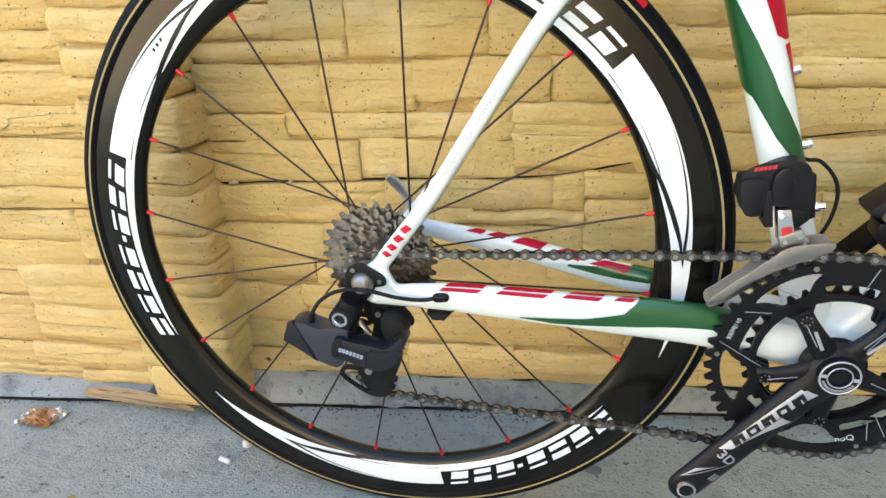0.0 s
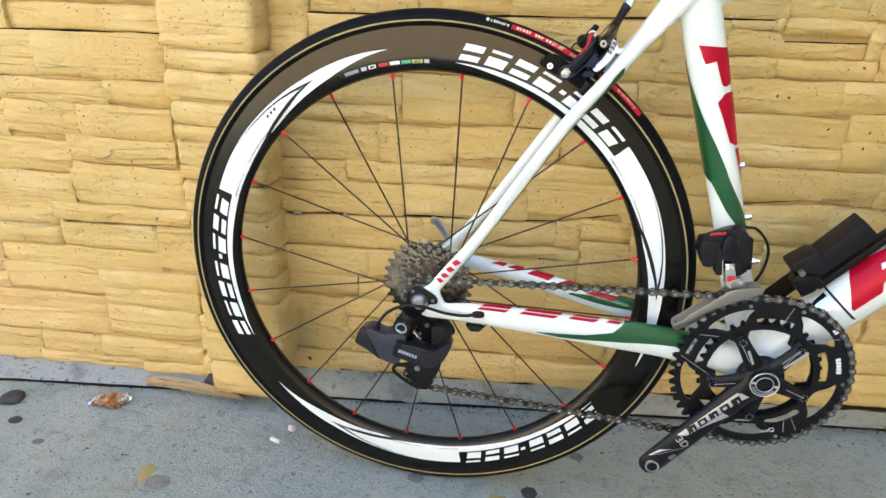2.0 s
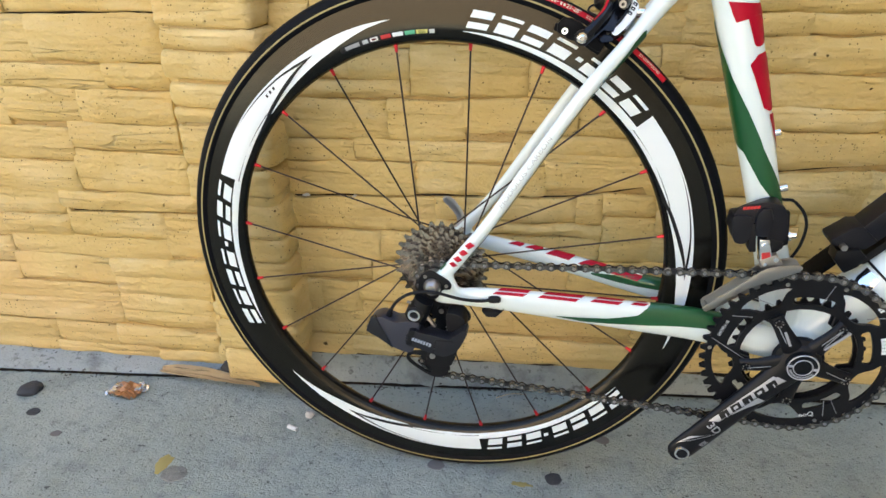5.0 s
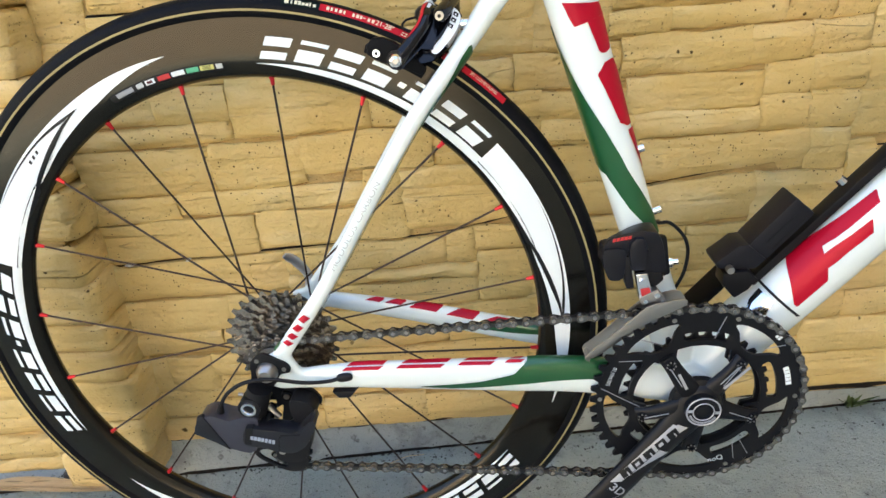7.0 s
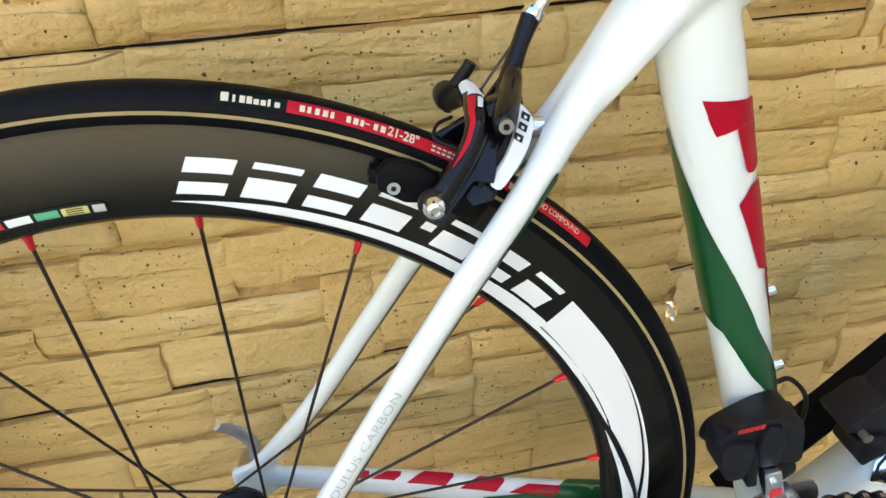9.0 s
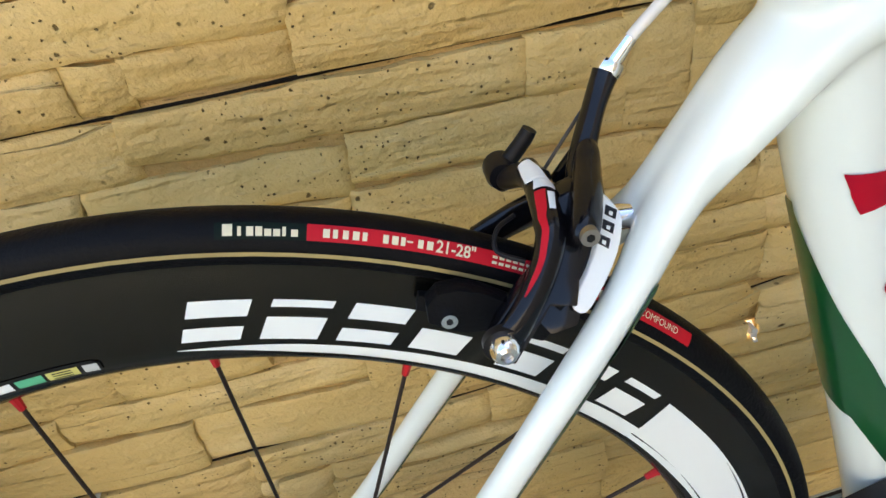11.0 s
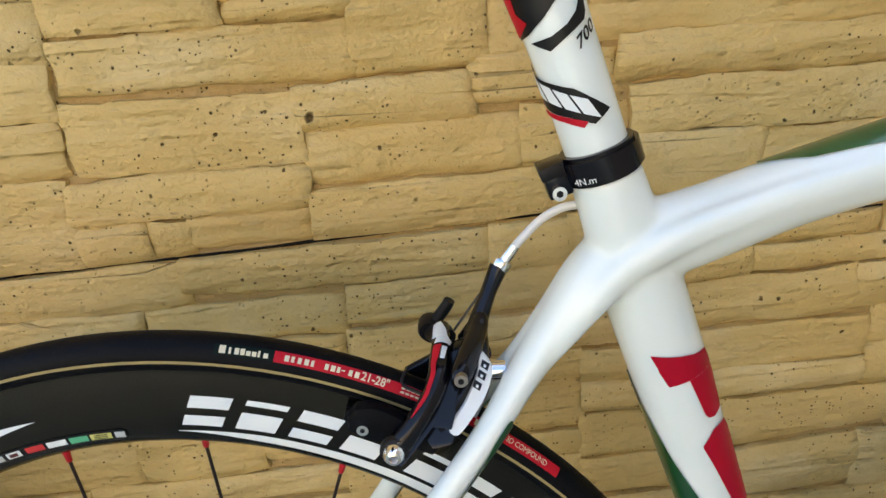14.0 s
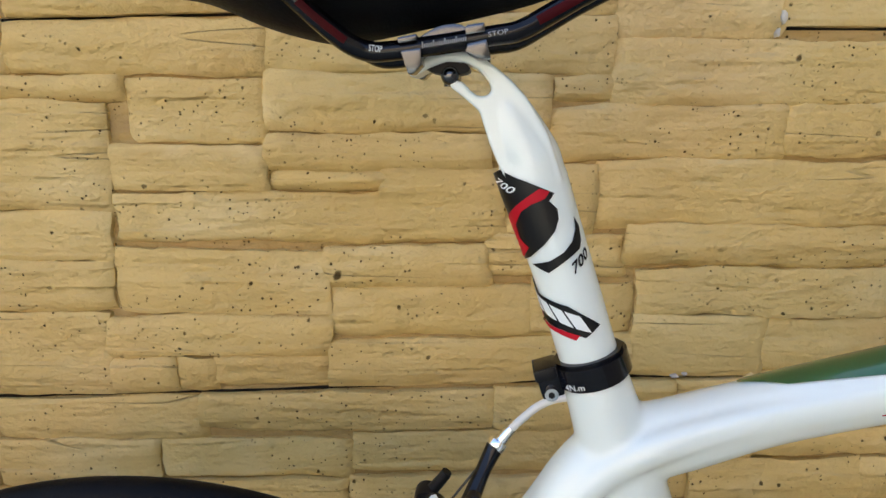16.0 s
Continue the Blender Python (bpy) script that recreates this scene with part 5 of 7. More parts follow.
for c, r, y in (((0.0080, 0.2930), 0.0195, -0.0520), ((-0.0005, 0.2125), 0.0190, -0.0500)):
    part("jockey_wheel", slab(at(toothed(11, r - 0.0035, r + 0.0020), c), y - 0.0025, y + 0.0025, 0.0, None, [circle(0.005, 12, c)]), BLACK_PLASTIC, der)
    part("jockey_cap", rod((c[0], y - 0.0070, c[1]), (c[0], y - 0.0030, c[1]), 0.0060, seg=18), SATIN_BLACK, der)
    part("jockey_bolt", rod((c[0], y - 0.0082, c[1]), (c[0], y - 0.0065, c[1]), 0.0030, seg=14), STEEL, der)
bm = slab(smooth_outline([(-0.0370, 0.2225), (-0.0320, 0.2300), (-0.0200, 0.2320), (0.0000, 0.2400), (0.0170, 0.2380), (0.0200, 0.2200), (0.0150, 0.2010), (0.0047, 0.1955), (-0.0080, 0.1975), (-0.0240, 0.2070), (-0.0345, 0.2155)], 4), -0.0610, -0.0575, 0.0008, None, [smooth_outline([(-0.0320, 0.2235), (-0.0260, 0.2265), (-0.0130, 0.2240), (-0.0060, 0.2120), (-0.0050, 0.2030), (-0.0110, 0.2030), (-0.0240, 0.2110), (-0.0315, 0.2175)], 3)])
part("cage_plate", bm, BLACK_PLASTIC, der, "black looped cage plate")
part("cage_inner", slab(smooth_outline([(-0.012, 0.222), (0.004, 0.292), (0.016, 0.288), (0.012, 0.206), (-0.004, 0.200)], 4), -0.0455, -0.0440, 0.0), BLACK_PLASTIC, der)
part("cage_arm", slab(smooth_outline([(0.0060, 0.2560), (0.0300, 0.2580), (0.0270, 0.2360), (0.0170, 0.2250), (-0.0060, 0.2280), (-0.0040, 0.2450)], 4), -0.0780, -0.0600, 0.003), BLACK_PLASTIC, der)
part("cage_bolt", rod((0.0006, -0.0640, 0.2400), (0.0006, -0.0800, 0.2400), 0.0036, seg=16), STEEL, der)
part("gear_cable", sweep([(-0.0500, -0.0840, 0.2980, 0.0019), (-0.0460, -0.0860, 0.3080, 0.0019), (-0.0370, -0.0860, 0.3200, 0.0019), (-0.0200, -0.0850, 0.3300, 0.0019), (0.0040, -0.0830, 0.3320, 0.0019), (0.0330, -0.0790, 0.3245, 0.0019), (0.0550, -0.0730, 0.3205, 0.0019), (0.0700, -0.0700, 0.3225, 0.0019)], 10, 6), BLACK_PLASTIC, der, "black electric gear cable")
part("cable_boot", sweep([(-0.0515, -0.083, 0.2940, 0.0042), (-0.0495, -0.0845, 0.3000, 0.0034), (-0.0475, -0.0855, 0.3050, 0.0024)], 12, 4), BLACK_PLASTIC, der)
part("cable_port", sweep([(0.0655, -0.0700, 0.3218, 0.0030, 0.0022), (0.0680, -0.0698, 0.3220, 0.0044, 0.003), (0.0730, -0.0695, 0.3226, 0.0047, 0.0034), (0.0780, -0.0690, 0.3226, 0.0040, 0.003), (0.0800, -0.0690, 0.3226, 0.0022, 0.002)], 14, 4), BLACK_PLASTIC, bicycle, "black rubber cable port on the chain stay")
part("cable_clip", slab([(0.058, 0.304), (0.080, 0.304), (0.084, 0.3085), (0.075, 0.2975), (0.064, 0.2970)], -0.068, -0.056, 0.001), BLACK_PLASTIC, bicycle)

# crankset
crank_dir = Vector((-0.1070, 0, -0.1368)).normalized()
C0 = Vector((BB[0] + 0.0008, 0, BB[1] - 0.0008))
PED = C0 + crank_dir * 0.1735
side_v = Vector((crank_dir.z, 0, -crank_dir.x))
bm = sweep([(*(C0 - crank_dir * 0.020 + Vector((0, -0.0585, 0))), 0.012, 0.0080), (*(C0 - crank_dir * 0.012 + Vector((0, -0.0585, 0))), 0.0205, 0.0100), (*(C0 + Vector((0, -0.0590, 0))), 0.0225, 0.0105), (*(C0 + crank_dir * 0.025 + Vector((0, -0.0605, 0))), 0.0180, 0.0100), (*(C0 + crank_dir * 0.060 + Vector((0, -0.0635, 0))), 0.0160, 0.0090), (*(C0 + crank_dir * 0.105 + Vector((0, -0.0670, 0))), 0.0155, 0.0080), (*(C0 + crank_dir * 0.150 + Vector((0, -0.0705, 0))), 0.0155, 0.0074), (*(C0 + crank_dir * 0.178 + Vector((0, -0.0720, 0))), 0.0145, 0.0070), (*(C0 + crank_dir * 0.187 + Vector((0, -0.0720, 0))), 0.0085, 0.0060)], 24, 5)
crank = part("crankset", bm, SATIN_BLACK, bicycle, "satin black alloy crank arm with silver graphics")


def on_crank(s, w, y_lift=0.0):
    """A place on the face of the crank arm: s metres from the axle, w across it."""
    half = np.interp(s, (0, 0.025, 0.06, 0.105, 0.15, 0.178), (0.0225, 0.0180, 0.0160, 0.0155, 0.0155, 0.0145))
    deep = np.interp(s, (0, 0.025, 0.06, 0.105, 0.15, 0.178), (0.0695, 0.0705, 0.0725, 0.0750, 0.0779, 0.0790))
    thick = np.interp(s, (0, 0.025, 0.06, 0.105, 0.15, 0.178), (0.0105, 0.0100, 0.0090, 0.0080, 0.0074, 0.0070))
    drop = thick * (1 - math.sqrt(max(0.0, 1 - min(0.98, abs(w) / half) ** 2)))
    return C0 + crank_dir * s + side_v * w + Vector((0, -deep + drop - 0.0006 - y_lift, 0))


def crank_film(quad, mat, name, lift=0.0, n=8):
    """A film on the crank arm between four corners of (s, w), in order."""
    bm = bmesh.new()
    q = np.array(quad, float)
    grid = []
    for u in np.linspace(0, 1, n):
        grid.append([bm.verts.new(on_crank(*((1 - v) * ((1 - u) * q[0] + u * q[1]) + v * ((1 - u) * q[3] + u * q[2])), lift)) for v in np.linspace(0, 1, n)])
    for g0, g1 in zip(grid, grid[1:]):
        for i in range(n - 1):
            bm.faces.new((g0[i], g0[i + 1], g1[i + 1], g1[i]))
    return part(name, bm, mat, crank)


SILVER = material("silver_print", (0.50, 0.51, 0.53), 0.35, metal=0.4)
crank_film([(0.026, -0.0016), (0.112, 0.0044), (0.121, 0.0118), (0.030, 0.0092)], SILVER, "silver_graphic")
crank_film([(0.058, -0.0100), (0.080, -0.0015), (0.100, 0.0030), (0.060, 0.0000)], SILVER, "silver_graphic")
crank_film([(0.024, -0.0040), (0.036, -0.0010), (0.036, 0.0080), (0.027, 0.0060)], SILVER, "silver_graphic", 0.0002)
for k in range(5):
    s, w0 = 0.033 + 0.0158 * k, -0.0010 + 0.0012 * k
    crank_film([(s, w0), (s + 0.0118, w0 + 0.0012), (s + 0.0100, w0 + 0.0082), (s - 0.0018, w0 + 0.0070)], BLACK_DECAL, "dark_block", 0.0006)
    if k % 2:
        crank_film([(s + 0.0030, w0 + 0.0022), (s + 0.0082, w0 + 0.0026), (s + 0.0074, w0 + 0.0058), (s + 0.0022, w0 + 0.0054)], SILVER, "silver_slot", 0.0012)
    else:
        crank_film([(s + 0.0036, w0 - 0.0004), (s + 0.0052, w0 - 0.0002), (s + 0.0040, w0 + 0.0044), (s + 0.0024, w0 + 0.0042)], SILVER, "silver_slot", 0.0012)
crank_film([(0.034, 0.0098), (0.118, 0.0120), (0.118, 0.0126), (0.034, 0.0104)], BLACK_DECAL, "dark_line", 0.0006)
crank_film([(0.126, -0.0070), (0.166, 0.0125), (0.166, 0.0131), (0.126, -0.0064)], SILVER, "silver_line")
crank_film([(0.132, -0.0020), (0.150, 0.0100), (0.170, 0.0135), (0.150, 0.0110)], SILVER, "silver_line", 0.0003)
for k in range(3):
    crank_film([(0.142, -0.0105 + 0.0022 * k), (0.151, -0.0100 + 0.0022 * k), (0.151, -0.0086 + 0.0022 * k), (0.142, -0.0091 + 0.0022 * k)], GREY_PRINT, "print_bar")
lettering("3D", 0.0135, lambda x, y: on_crank(0.1225 - y, 0.0015 - x, 0.0010), SILVER, crank, bold=0.0002)
part("spindle_cap", lathe([(0.0, -0.0718), (0.0085, -0.0718), (0.0092, -0.0733), (0.0155, -0.0740), (0.0166, -0.0728), (0.0170, -0.0670), (0.0, -0.0670)], 40, (C0.x, 0, C0.z)), SATIN_BLACK, crank)
for r, w in ((0.0098, 0.0006), (0.0158, 0.0008)):
    part("silver_ring", lathe([(r - w, -0.0741), (r, -0.0746), (r + w, -0.0741)], 40, (C0.x, 0, C0.z)), SILVER, crank)
for k in range(26):
    a = radians(200 + k * 5.2)
    part("print_tick", block((0.0022, 0.0004, 0.0007), Matrix.Translation((C0.x + 0.0130 * math.cos(a), -0.0741, C0.z + 0.0130 * math.sin(a))) @ Matrix.Rotation(-a, 4, "Y"), 0), GREY_PRINT, crank)
for s in (-1, 1):
    part("print_patch", block((0.0040, 0.0004, 0.0030), Matrix.Translation((C0.x + s * 0.0127, -0.0743, C0.z - s * 0.001)), 0), SILVER, crank)
part("cap_socket", rod((C0.x, -0.0722, C0.z), (C0.x, -0.0710, C0.z), 0.0062, seg=8), BLACK_PLASTIC, crank)
part("pedal_thread", lathe([(0.0066, -0.0808), (0.0086, -0.0808), (0.0090, -0.0795), (0.0090, -0.0680), (0.0066, -0.0680)], 28, (PED.x, 0, PED.z), closed=True), CHROME, crank, "bare steel pedal thread insert")
part("pedal_hole", rod((PED.x, -0.0797, PED.z), (PED.x, -0.0700, PED.z), 0.0067, seg=20), BLACK_PLASTIC, crank)
# spider: five arms to the chainring bolts
arms = [52 + 72 * k for k in range(5)]
for a in arms:
    c, s = math.cos(radians(a)), math.sin(radians(a))
    part("spider_arm", sweep([(BB[0] + 0.012 * c, -0.0600, BB[1] + 0.012 * s, 0.0125, 0.0060), (BB[0] + 0.030 * c, -0.0605, BB[1] + 0.030 * s, 0.0095, 0.0052), (BB[0] + 0.048 * c, -0.0590, BB[1] + 0.048 * s, 0.0078, 0.0045), (BB[0] + 0.060 * c, -0.0560, BB[1] + 0.060 * s, 0.0080, 0.0040)], 16, 4), SATIN_BLACK, crank)
    part("ring_bolt", lathe([(0.0022, -0.0635), (0.0046, -0.0638), (0.0050, -0.0625), (0.0050, -0.0560), (0.0022, -0.0560)], 18, (BB[0] + 0.055 * c, 0, BB[1] + 0.055 * s), closed=True), SATIN_BLACK, crank)
part("spider_hub", lathe([(0.0, -0.0625), (0.022, -0.0625), (0.026, -0.0600), (0.027, -0.0540), (0.0, -0.054)], 40, (BB[0], 0, BB[1])), SATIN_BLACK, crank)


def polar(a, r):
    return BB[0] + r * math.cos(radians(a)), BB[1] + r * math.sin(radians(a))


def wedge(am, half, r0, r1):
    """Outline of a rounded triangular opening round the crank axle, narrow at r0 and wide at r1."""
    mid = 0.45 * r0 + 0.55 * r1
    return smooth_outline([polar(am + half * u, r) for u, r in ((-1.0, r1 - 0.0030), (-0.62, r1 - 0.0002), (0.0, r1 + 0.0004), (0.62, r1 - 0.0002), (1.0, r1 - 0.0030), (0.76, mid), (0.36, r0 + 0.0006), (-0.36, r0 + 0.0006), (-0.76, mid))], 4)


def slot(am, half, r0, r1):
    return smooth_outline([polar(am + half * u, r) for u, r in ((-1.0, 0.5 * (r0 + r1)), (-0.9, r1), (-0.4, r1), (0.0, r1), (0.4, r1), (0.9, r1), (1.0, 0.5 * (r0 + r1)), (0.9, r0), (0.4, r0), (0.0, r0), (-0.4, r0), (-0.9, r0))], 3)


def star(r_open, r_tab):
    """Inner edge of a ring with a tab at each spider arm."""
    pts = []
    for a in arms:
        for d, r in ((-12, r_open), (-9, 0.5 * (r_open + r_tab)), (-6, r_tab), (0, r_tab), (6, r_tab), (9, 0.5 * (r_open + r_tab)), (12, r_open), (24, r_open), (36, r_open), (48, r_open)):
            pts.append(polar(a + d, r))
    return pts


def oval(pts, grow=0.012, along=60):
    """Stretches an outline round the crank axle a little, as the oval rings are."""
    c, s = math.cos(radians(along)), math.sin(radians(along))
    out = []
    for x, z in pts:
        dx, dz = x - BB[0], z - BB[1]
        u, v = (dx * c + dz * s) * (1 + grow), (-dx * s + dz * c) * (1 - grow)
        out.append((BB[0] + u * c - v * s, BB[1] + u * s + v * c))
    return out


big = slab(oval(at(toothed(50, 0.0975, 0.1040), BB)), -0.0530, -0.0495, 0.0, None, [wedge(a, 19, 0.0680, 0.0900) for a in arms] + [slot(a + 36, 17, 0.0668, 0.0760) for a in arms] + [star(0.0612, 0.0490)])
part("chainring", big, SATIN_BLACK, crank, "large black oval chainring with open windows")
small = slab(oval(at(toothed(34, 0.0655, 0.0715), BB)), -0.0455, -0.0425, 0.0, None, [star(0.0590, 0.0480)])
part("small_chainring", small, SATIN_BLACK, crank, "small black inner chainring")
for k, a in enumerate((0, 72, 180, 108, 294)):
    c, s = math.cos(radians(a)), math.sin(radians(a))
    part("ring_pin", rod((BB[0] + 0.0936 * c, -0.0528, BB[1] + 0.0936 * s), (BB[0] + 0.0936 * c, -0.0540, BB[1] + 0.0936 * s), 0.0022, seg=12), STEEL, crank)


def ring_bars(a0, r, count, step, wide, tall, mat):
    for k in range(count):
        a = radians(a0 - step * k)
        m = Matrix.Translation((BB[0] + r * math.cos(a), -0.0533, BB[1] + r * math.sin(a))) @ Matrix.Rotation(-a, 4, "Y")
        part("print_bar", block((tall, 0.0004, wide), m, 0), mat, crank)


ring_bars(22.0, 0.0865, 5, 2.9, 0.0036, 0.0052, WHITE_DECAL)
ring_bars(46.0, 0.0965, 2, 2.0, 0.0025, 0.0045, WHITE_DECAL)

def on_ring(a0, r0, turn=0.0):
    """Carries flat points onto the street face of the large ring, reading round it."""
    c, s = math.cos(radians(turn)), math.sin(radians(turn))

    def place(x, y):
        u, v = c * x - s * y, s * x + c * y
        a = radians(a0) - u / r0
        return Vector((BB[0] + (r0 + v) * math.cos(a), -0.0534, BB[1] + (r0 + v) * math.sin(a)))
    return place


lettering("50(34)110", 0.0054, on_ring(162, 0.0880), WHITE_DECAL, crank)
lettering("noQ", 0.0085, on_ring(289, 0.0830, 180), WHITE_DECAL, crank)


def ring_line(a0, r0, a1, r1, w=0.0003, y=-0.0533, mat=None):
    """A thin straight line of print across the ring or the spider."""
    p, q = Vector((*polar(a0, r0), 0)), Vector((*polar(a1, r1), 0))
    d = (q - p).normalized()
    o = Vector((-d.y, d.x, 0)) * w
    return part("print_line", slab([((p + o).x, (p + o).y), ((q + o).x, (q + o).y), ((q - o).x, (q - o).y), ((p - o).x, (p - o).y)], y - 0.0002, y + 0.0004), mat or GREY_PRINT, crank)


for line in ((130, 0.0900, 121, 0.0730), (150, 0.0890, 141, 0.0715), (172, 0.0940, 196, 0.0500), (79, 0.0940, 82, 0.0690), (306, 0.0700, 300, 0.0900), (312, 0.0700, 309, 0.0930), (38, 0.0960, 44, 0.0800)):
    ring_line(*line)
# bright strips printed along two spider arms
for a0, r0, a1, r1, w in ((45, 0.0280, 47, 0.0600, 0.0013), (57, 0.0300, 55, 0.0540, 0.0004), (50, 0.0300, 54, 0.0560, 0.0003), (126, 0.0250, 122, 0.0440, 0.0014), (130, 0.0300, 126, 0.0540, 0.0004), (197, 0.0300, 195, 0.0540, 0.0003), (343, 0.0300, 341, 0.0540, 0.0003)):
    ring_line(a0, r0, a1, r1, w, -0.0660, SILVER)
for a in arms:
    c, s = polar(a, 0.055)
    for k in range(7):
        b = 2 * math.pi * k / 7
        part("bolt_tooth", rod((c + 0.0040 * math.cos(b), -0.0632, s + 0.0040 * math.sin(b)), (c + 0.0040 * math.cos(b), -0.0645, s + 0.0040 * math.sin(b)), 0.0008, seg=6), STEEL, crank)

# chain: 104 half links along its line
def arc(c, r, a0, a1, y, n=24):
    return [(c[0] + r * math.cos(radians(a)), y, c[1] + r * math.sin(radians(a))) for a in np.linspace(a0, a1, n)]


line = arc((0, HUB - 0.002), 0.0226, 200, 88, -0.0531) + arc(BB, 0.1011, 93, -91, -0.0512, 60) + arc((-0.0005, 0.2125), 0.0190, -92, -215, -0.0500) + arc((0.0090, 0.2870), 0.0190, -30, 40, -0.0520) + arc((0, HUB - 0.002), 0.0226, -10, -160, -0.0531)[:1]
line += arc((0, HUB - 0.002), 0.0226, 320, 200, -0.0531)
line = np.array(line)
run = np.r_[0, np.cumsum(np.linalg.norm(np.diff(line, axis=0), axis=1))]
count = int(run[-1] / 0.0127)
spots = [Vector([np.interp(s, run, line[:, k]) for k in range(3)]) for s in np.arange(count + 1) * 0.0127]


def plate(width, waist, gap):
    o = []
    for cx, sgn in ((0.00635, 1), (-0.00635, -1)):
        for a in np.radians(np.linspace(-100, 100, 9)):
            o.append((cx + sgn * width * math.cos(a), sgn * width * math.sin(a)))
        o.append((0.0, sgn * waist))
    bm = bmesh.new()
    for s in (-1, 1):
        y = s * gap
        slab(o, y - 0.00045, y + 0.00045, bm=bm)
    return bm


pins = bmesh.new()
for p in spots:
    rod(p + Vector((0, -0.0037, 0)), p + Vector((0, 0.0037, 0)), 0.0020, seg=10, bm=pins)
    rod(p + Vector((0, -0.0013, 0)), p + Vector((0, 0.0013, 0)), 0.0036, seg=10, bm=pins)
chain = part("chain", pins, STEEL, bicycle, "oily grey bicycle chain of flat links")
made = {}
for k, (a, b) in enumerate(zip(spots, spots[1:])):
    # inner links are coloured dark for oil and shaded gaps, against bright pins
    kind = k % 2
    x = (b - a).normalized()
    y = Vector((0, 1, 0)) - x * x.y
    y.normalize()
    z = x.cross(y)
    m = Matrix((x, y, z)).transposed().to_4x4()
    m.translation = (a + b) / 2
    if kind not in made:
        ob = part("link", plate(0.0041 if kind else 0.0036, 0.0019, 0.0029 if kind else 0.0019), GREY_STEEL if kind else DARK_STEEL, chain)
        made[kind] = ob.data
    else:
        ob = new("link", made[kind])
        ob.parent = chain
    ob.matrix_local = m

# front derailleur
bm = slab(smooth_outline([(0.3190, 0.4410), (0.3250, 0.4490), (0.3400, 0.4535), (0.3530, 0.4550), (0.3650, 0.4520), (0.3705, 0.4420), (0.3735, 0.4270), (0.3740, 0.4140), (0.3560, 0.4125), (0.3420, 0.4200), (0.3300, 0.4260), (0.3195, 0.4300)], 3), -0.0450, -0.0180, 0.0040)
for v in bm.verts:
    if v.co.y > -0.0315:  # the housing slopes down towards the wheel behind
        v.co.z -= 0.013 * min(1.0, max(0.0, (0.366 - v.co.x) / 0.040))
fd = part("front_derailleur", bm, GREY_PLASTIC, bicycle, "dark grey electronic front derailleur motor")
part("motor_front", slab([(0.3405, 0.4440), (0.3450, 0.4500), (0.3530, 0.4500), (0.3570, 0.4380), (0.3562, 0.4180), (0.3430, 0.4173), (0.3400, 0.4340)], -0.0500, -0.0420, 0.0030), GREY_PLASTIC, fd)
part("motor_corner", slab(smooth_outline([(0.3190, 0.4385), (0.3330, 0.4395), (0.3375, 0.4360), (0.3381, 0.4260), (0.3360, 0.4098), (0.3260, 0.4080), (0.3215, 0.4140), (0.3180, 0.4280)], 3), -0.0485, -0.0250, 0.0035), GREY_PLASTIC, fd)
part("motor_notch", slab([(0.3372, 0.4310), (0.3425, 0.4320), (0.3450, 0.4120), (0.3475, 0.3990), (0.3405, 0.3985), (0.3380, 0.4090)], -0.0480, -0.0300, 0.0015), BLACK_PLASTIC, fd)
part("motor_back", slab([(0.3620, 0.4500), (0.3700, 0.4400), (0.3770, 0.4230), (0.3784, 0.4095), (0.3656, 0.4110), (0.3600, 0.4200)], -0.0330, -0.0120, 0.002), BLACK_PLASTIC, fd)
for k in range(5):
    x, z = 0.3258 + 0.0034 * k, 0.4452 + 0.0006 * k
    part("red_mark", slab([(x, z), (x + 0.0027, z + 0.0006), (x + 0.0030, z + 0.0037), (x + 0.0003, z + 0.0031)], -0.0456, -0.0435), LABEL_RED, fd)
part("fd_linkage", slab([(0.3460, 0.4165), (0.3561, 0.4178), (0.3605, 0.4040), (0.3640, 0.3930), (0.3515, 0.3890), (0.3490, 0.4000)], -0.0545, -0.0430, 0.0015), CHROME, fd, "polished linkage")
part("red_screw_patch", slab([(0.3510, 0.4020), (0.3590, 0.4035), (0.3618, 0.3955), (0.3530, 0.3935)], -0.0552, -0.0535, 0.0006), LABEL_RED, fd)
part("linkage_foot", slab([(0.3500, 0.3930), (0.3660, 0.4020), (0.3740, 0.3920), (0.3760, 0.3860), (0.3540, 0.3840)], -0.0560, -0.0480, 0.0012), STEEL, fd)
for p, r in (((0.3520, 0.4100), 0.0026), ((0.3660, 0.3960), 0.0026), ((0.3560, 0.3900), 0.0018), ((0.3720, 0.3885), 0.0018)):
    part("linkage_pin", rod((p[0], -0.0540, p[1]), (p[0], -0.0572, p[1]), r, seg=14), CHROME, fd)
part("linkage_arm", slab([(0.3600, 0.4150), (0.3720, 0.4130), (0.3740, 0.4060), (0.3640, 0.3960), (0.3600, 0.4020)], -0.0460, -0.0300, 0.0015), SATIN_BLACK, fd)
CAGE = [(0.3900, 0.3930), (0.3700, 0.3900), (0.3560, 0.3850), (0.3445, 0.3738), (0.3261, 0.3562), (0.3120, 0.3425), (0.3028, 0.3325)]
part("cage_outer", slab(smooth_outline(CAGE + [(0.3080, 0.3310), (0.3309, 0.3500), (0.3466, 0.3614), (0.3722, 0.3760), (0.3910, 0.3865)], 3), -0.0600, -0.0585, 0.0004), STEEL, fd, "brushed steel chain cage")
part("cage_inner_plate", slab(smooth_outline(CAGE + [(0.3130, 0.3200), (0.3420, 0.3420), (0.3720, 0.3600), (0.3980, 0.3700)], 3), -0.0440, -0.0425, 0.0004), STEEL, fd)
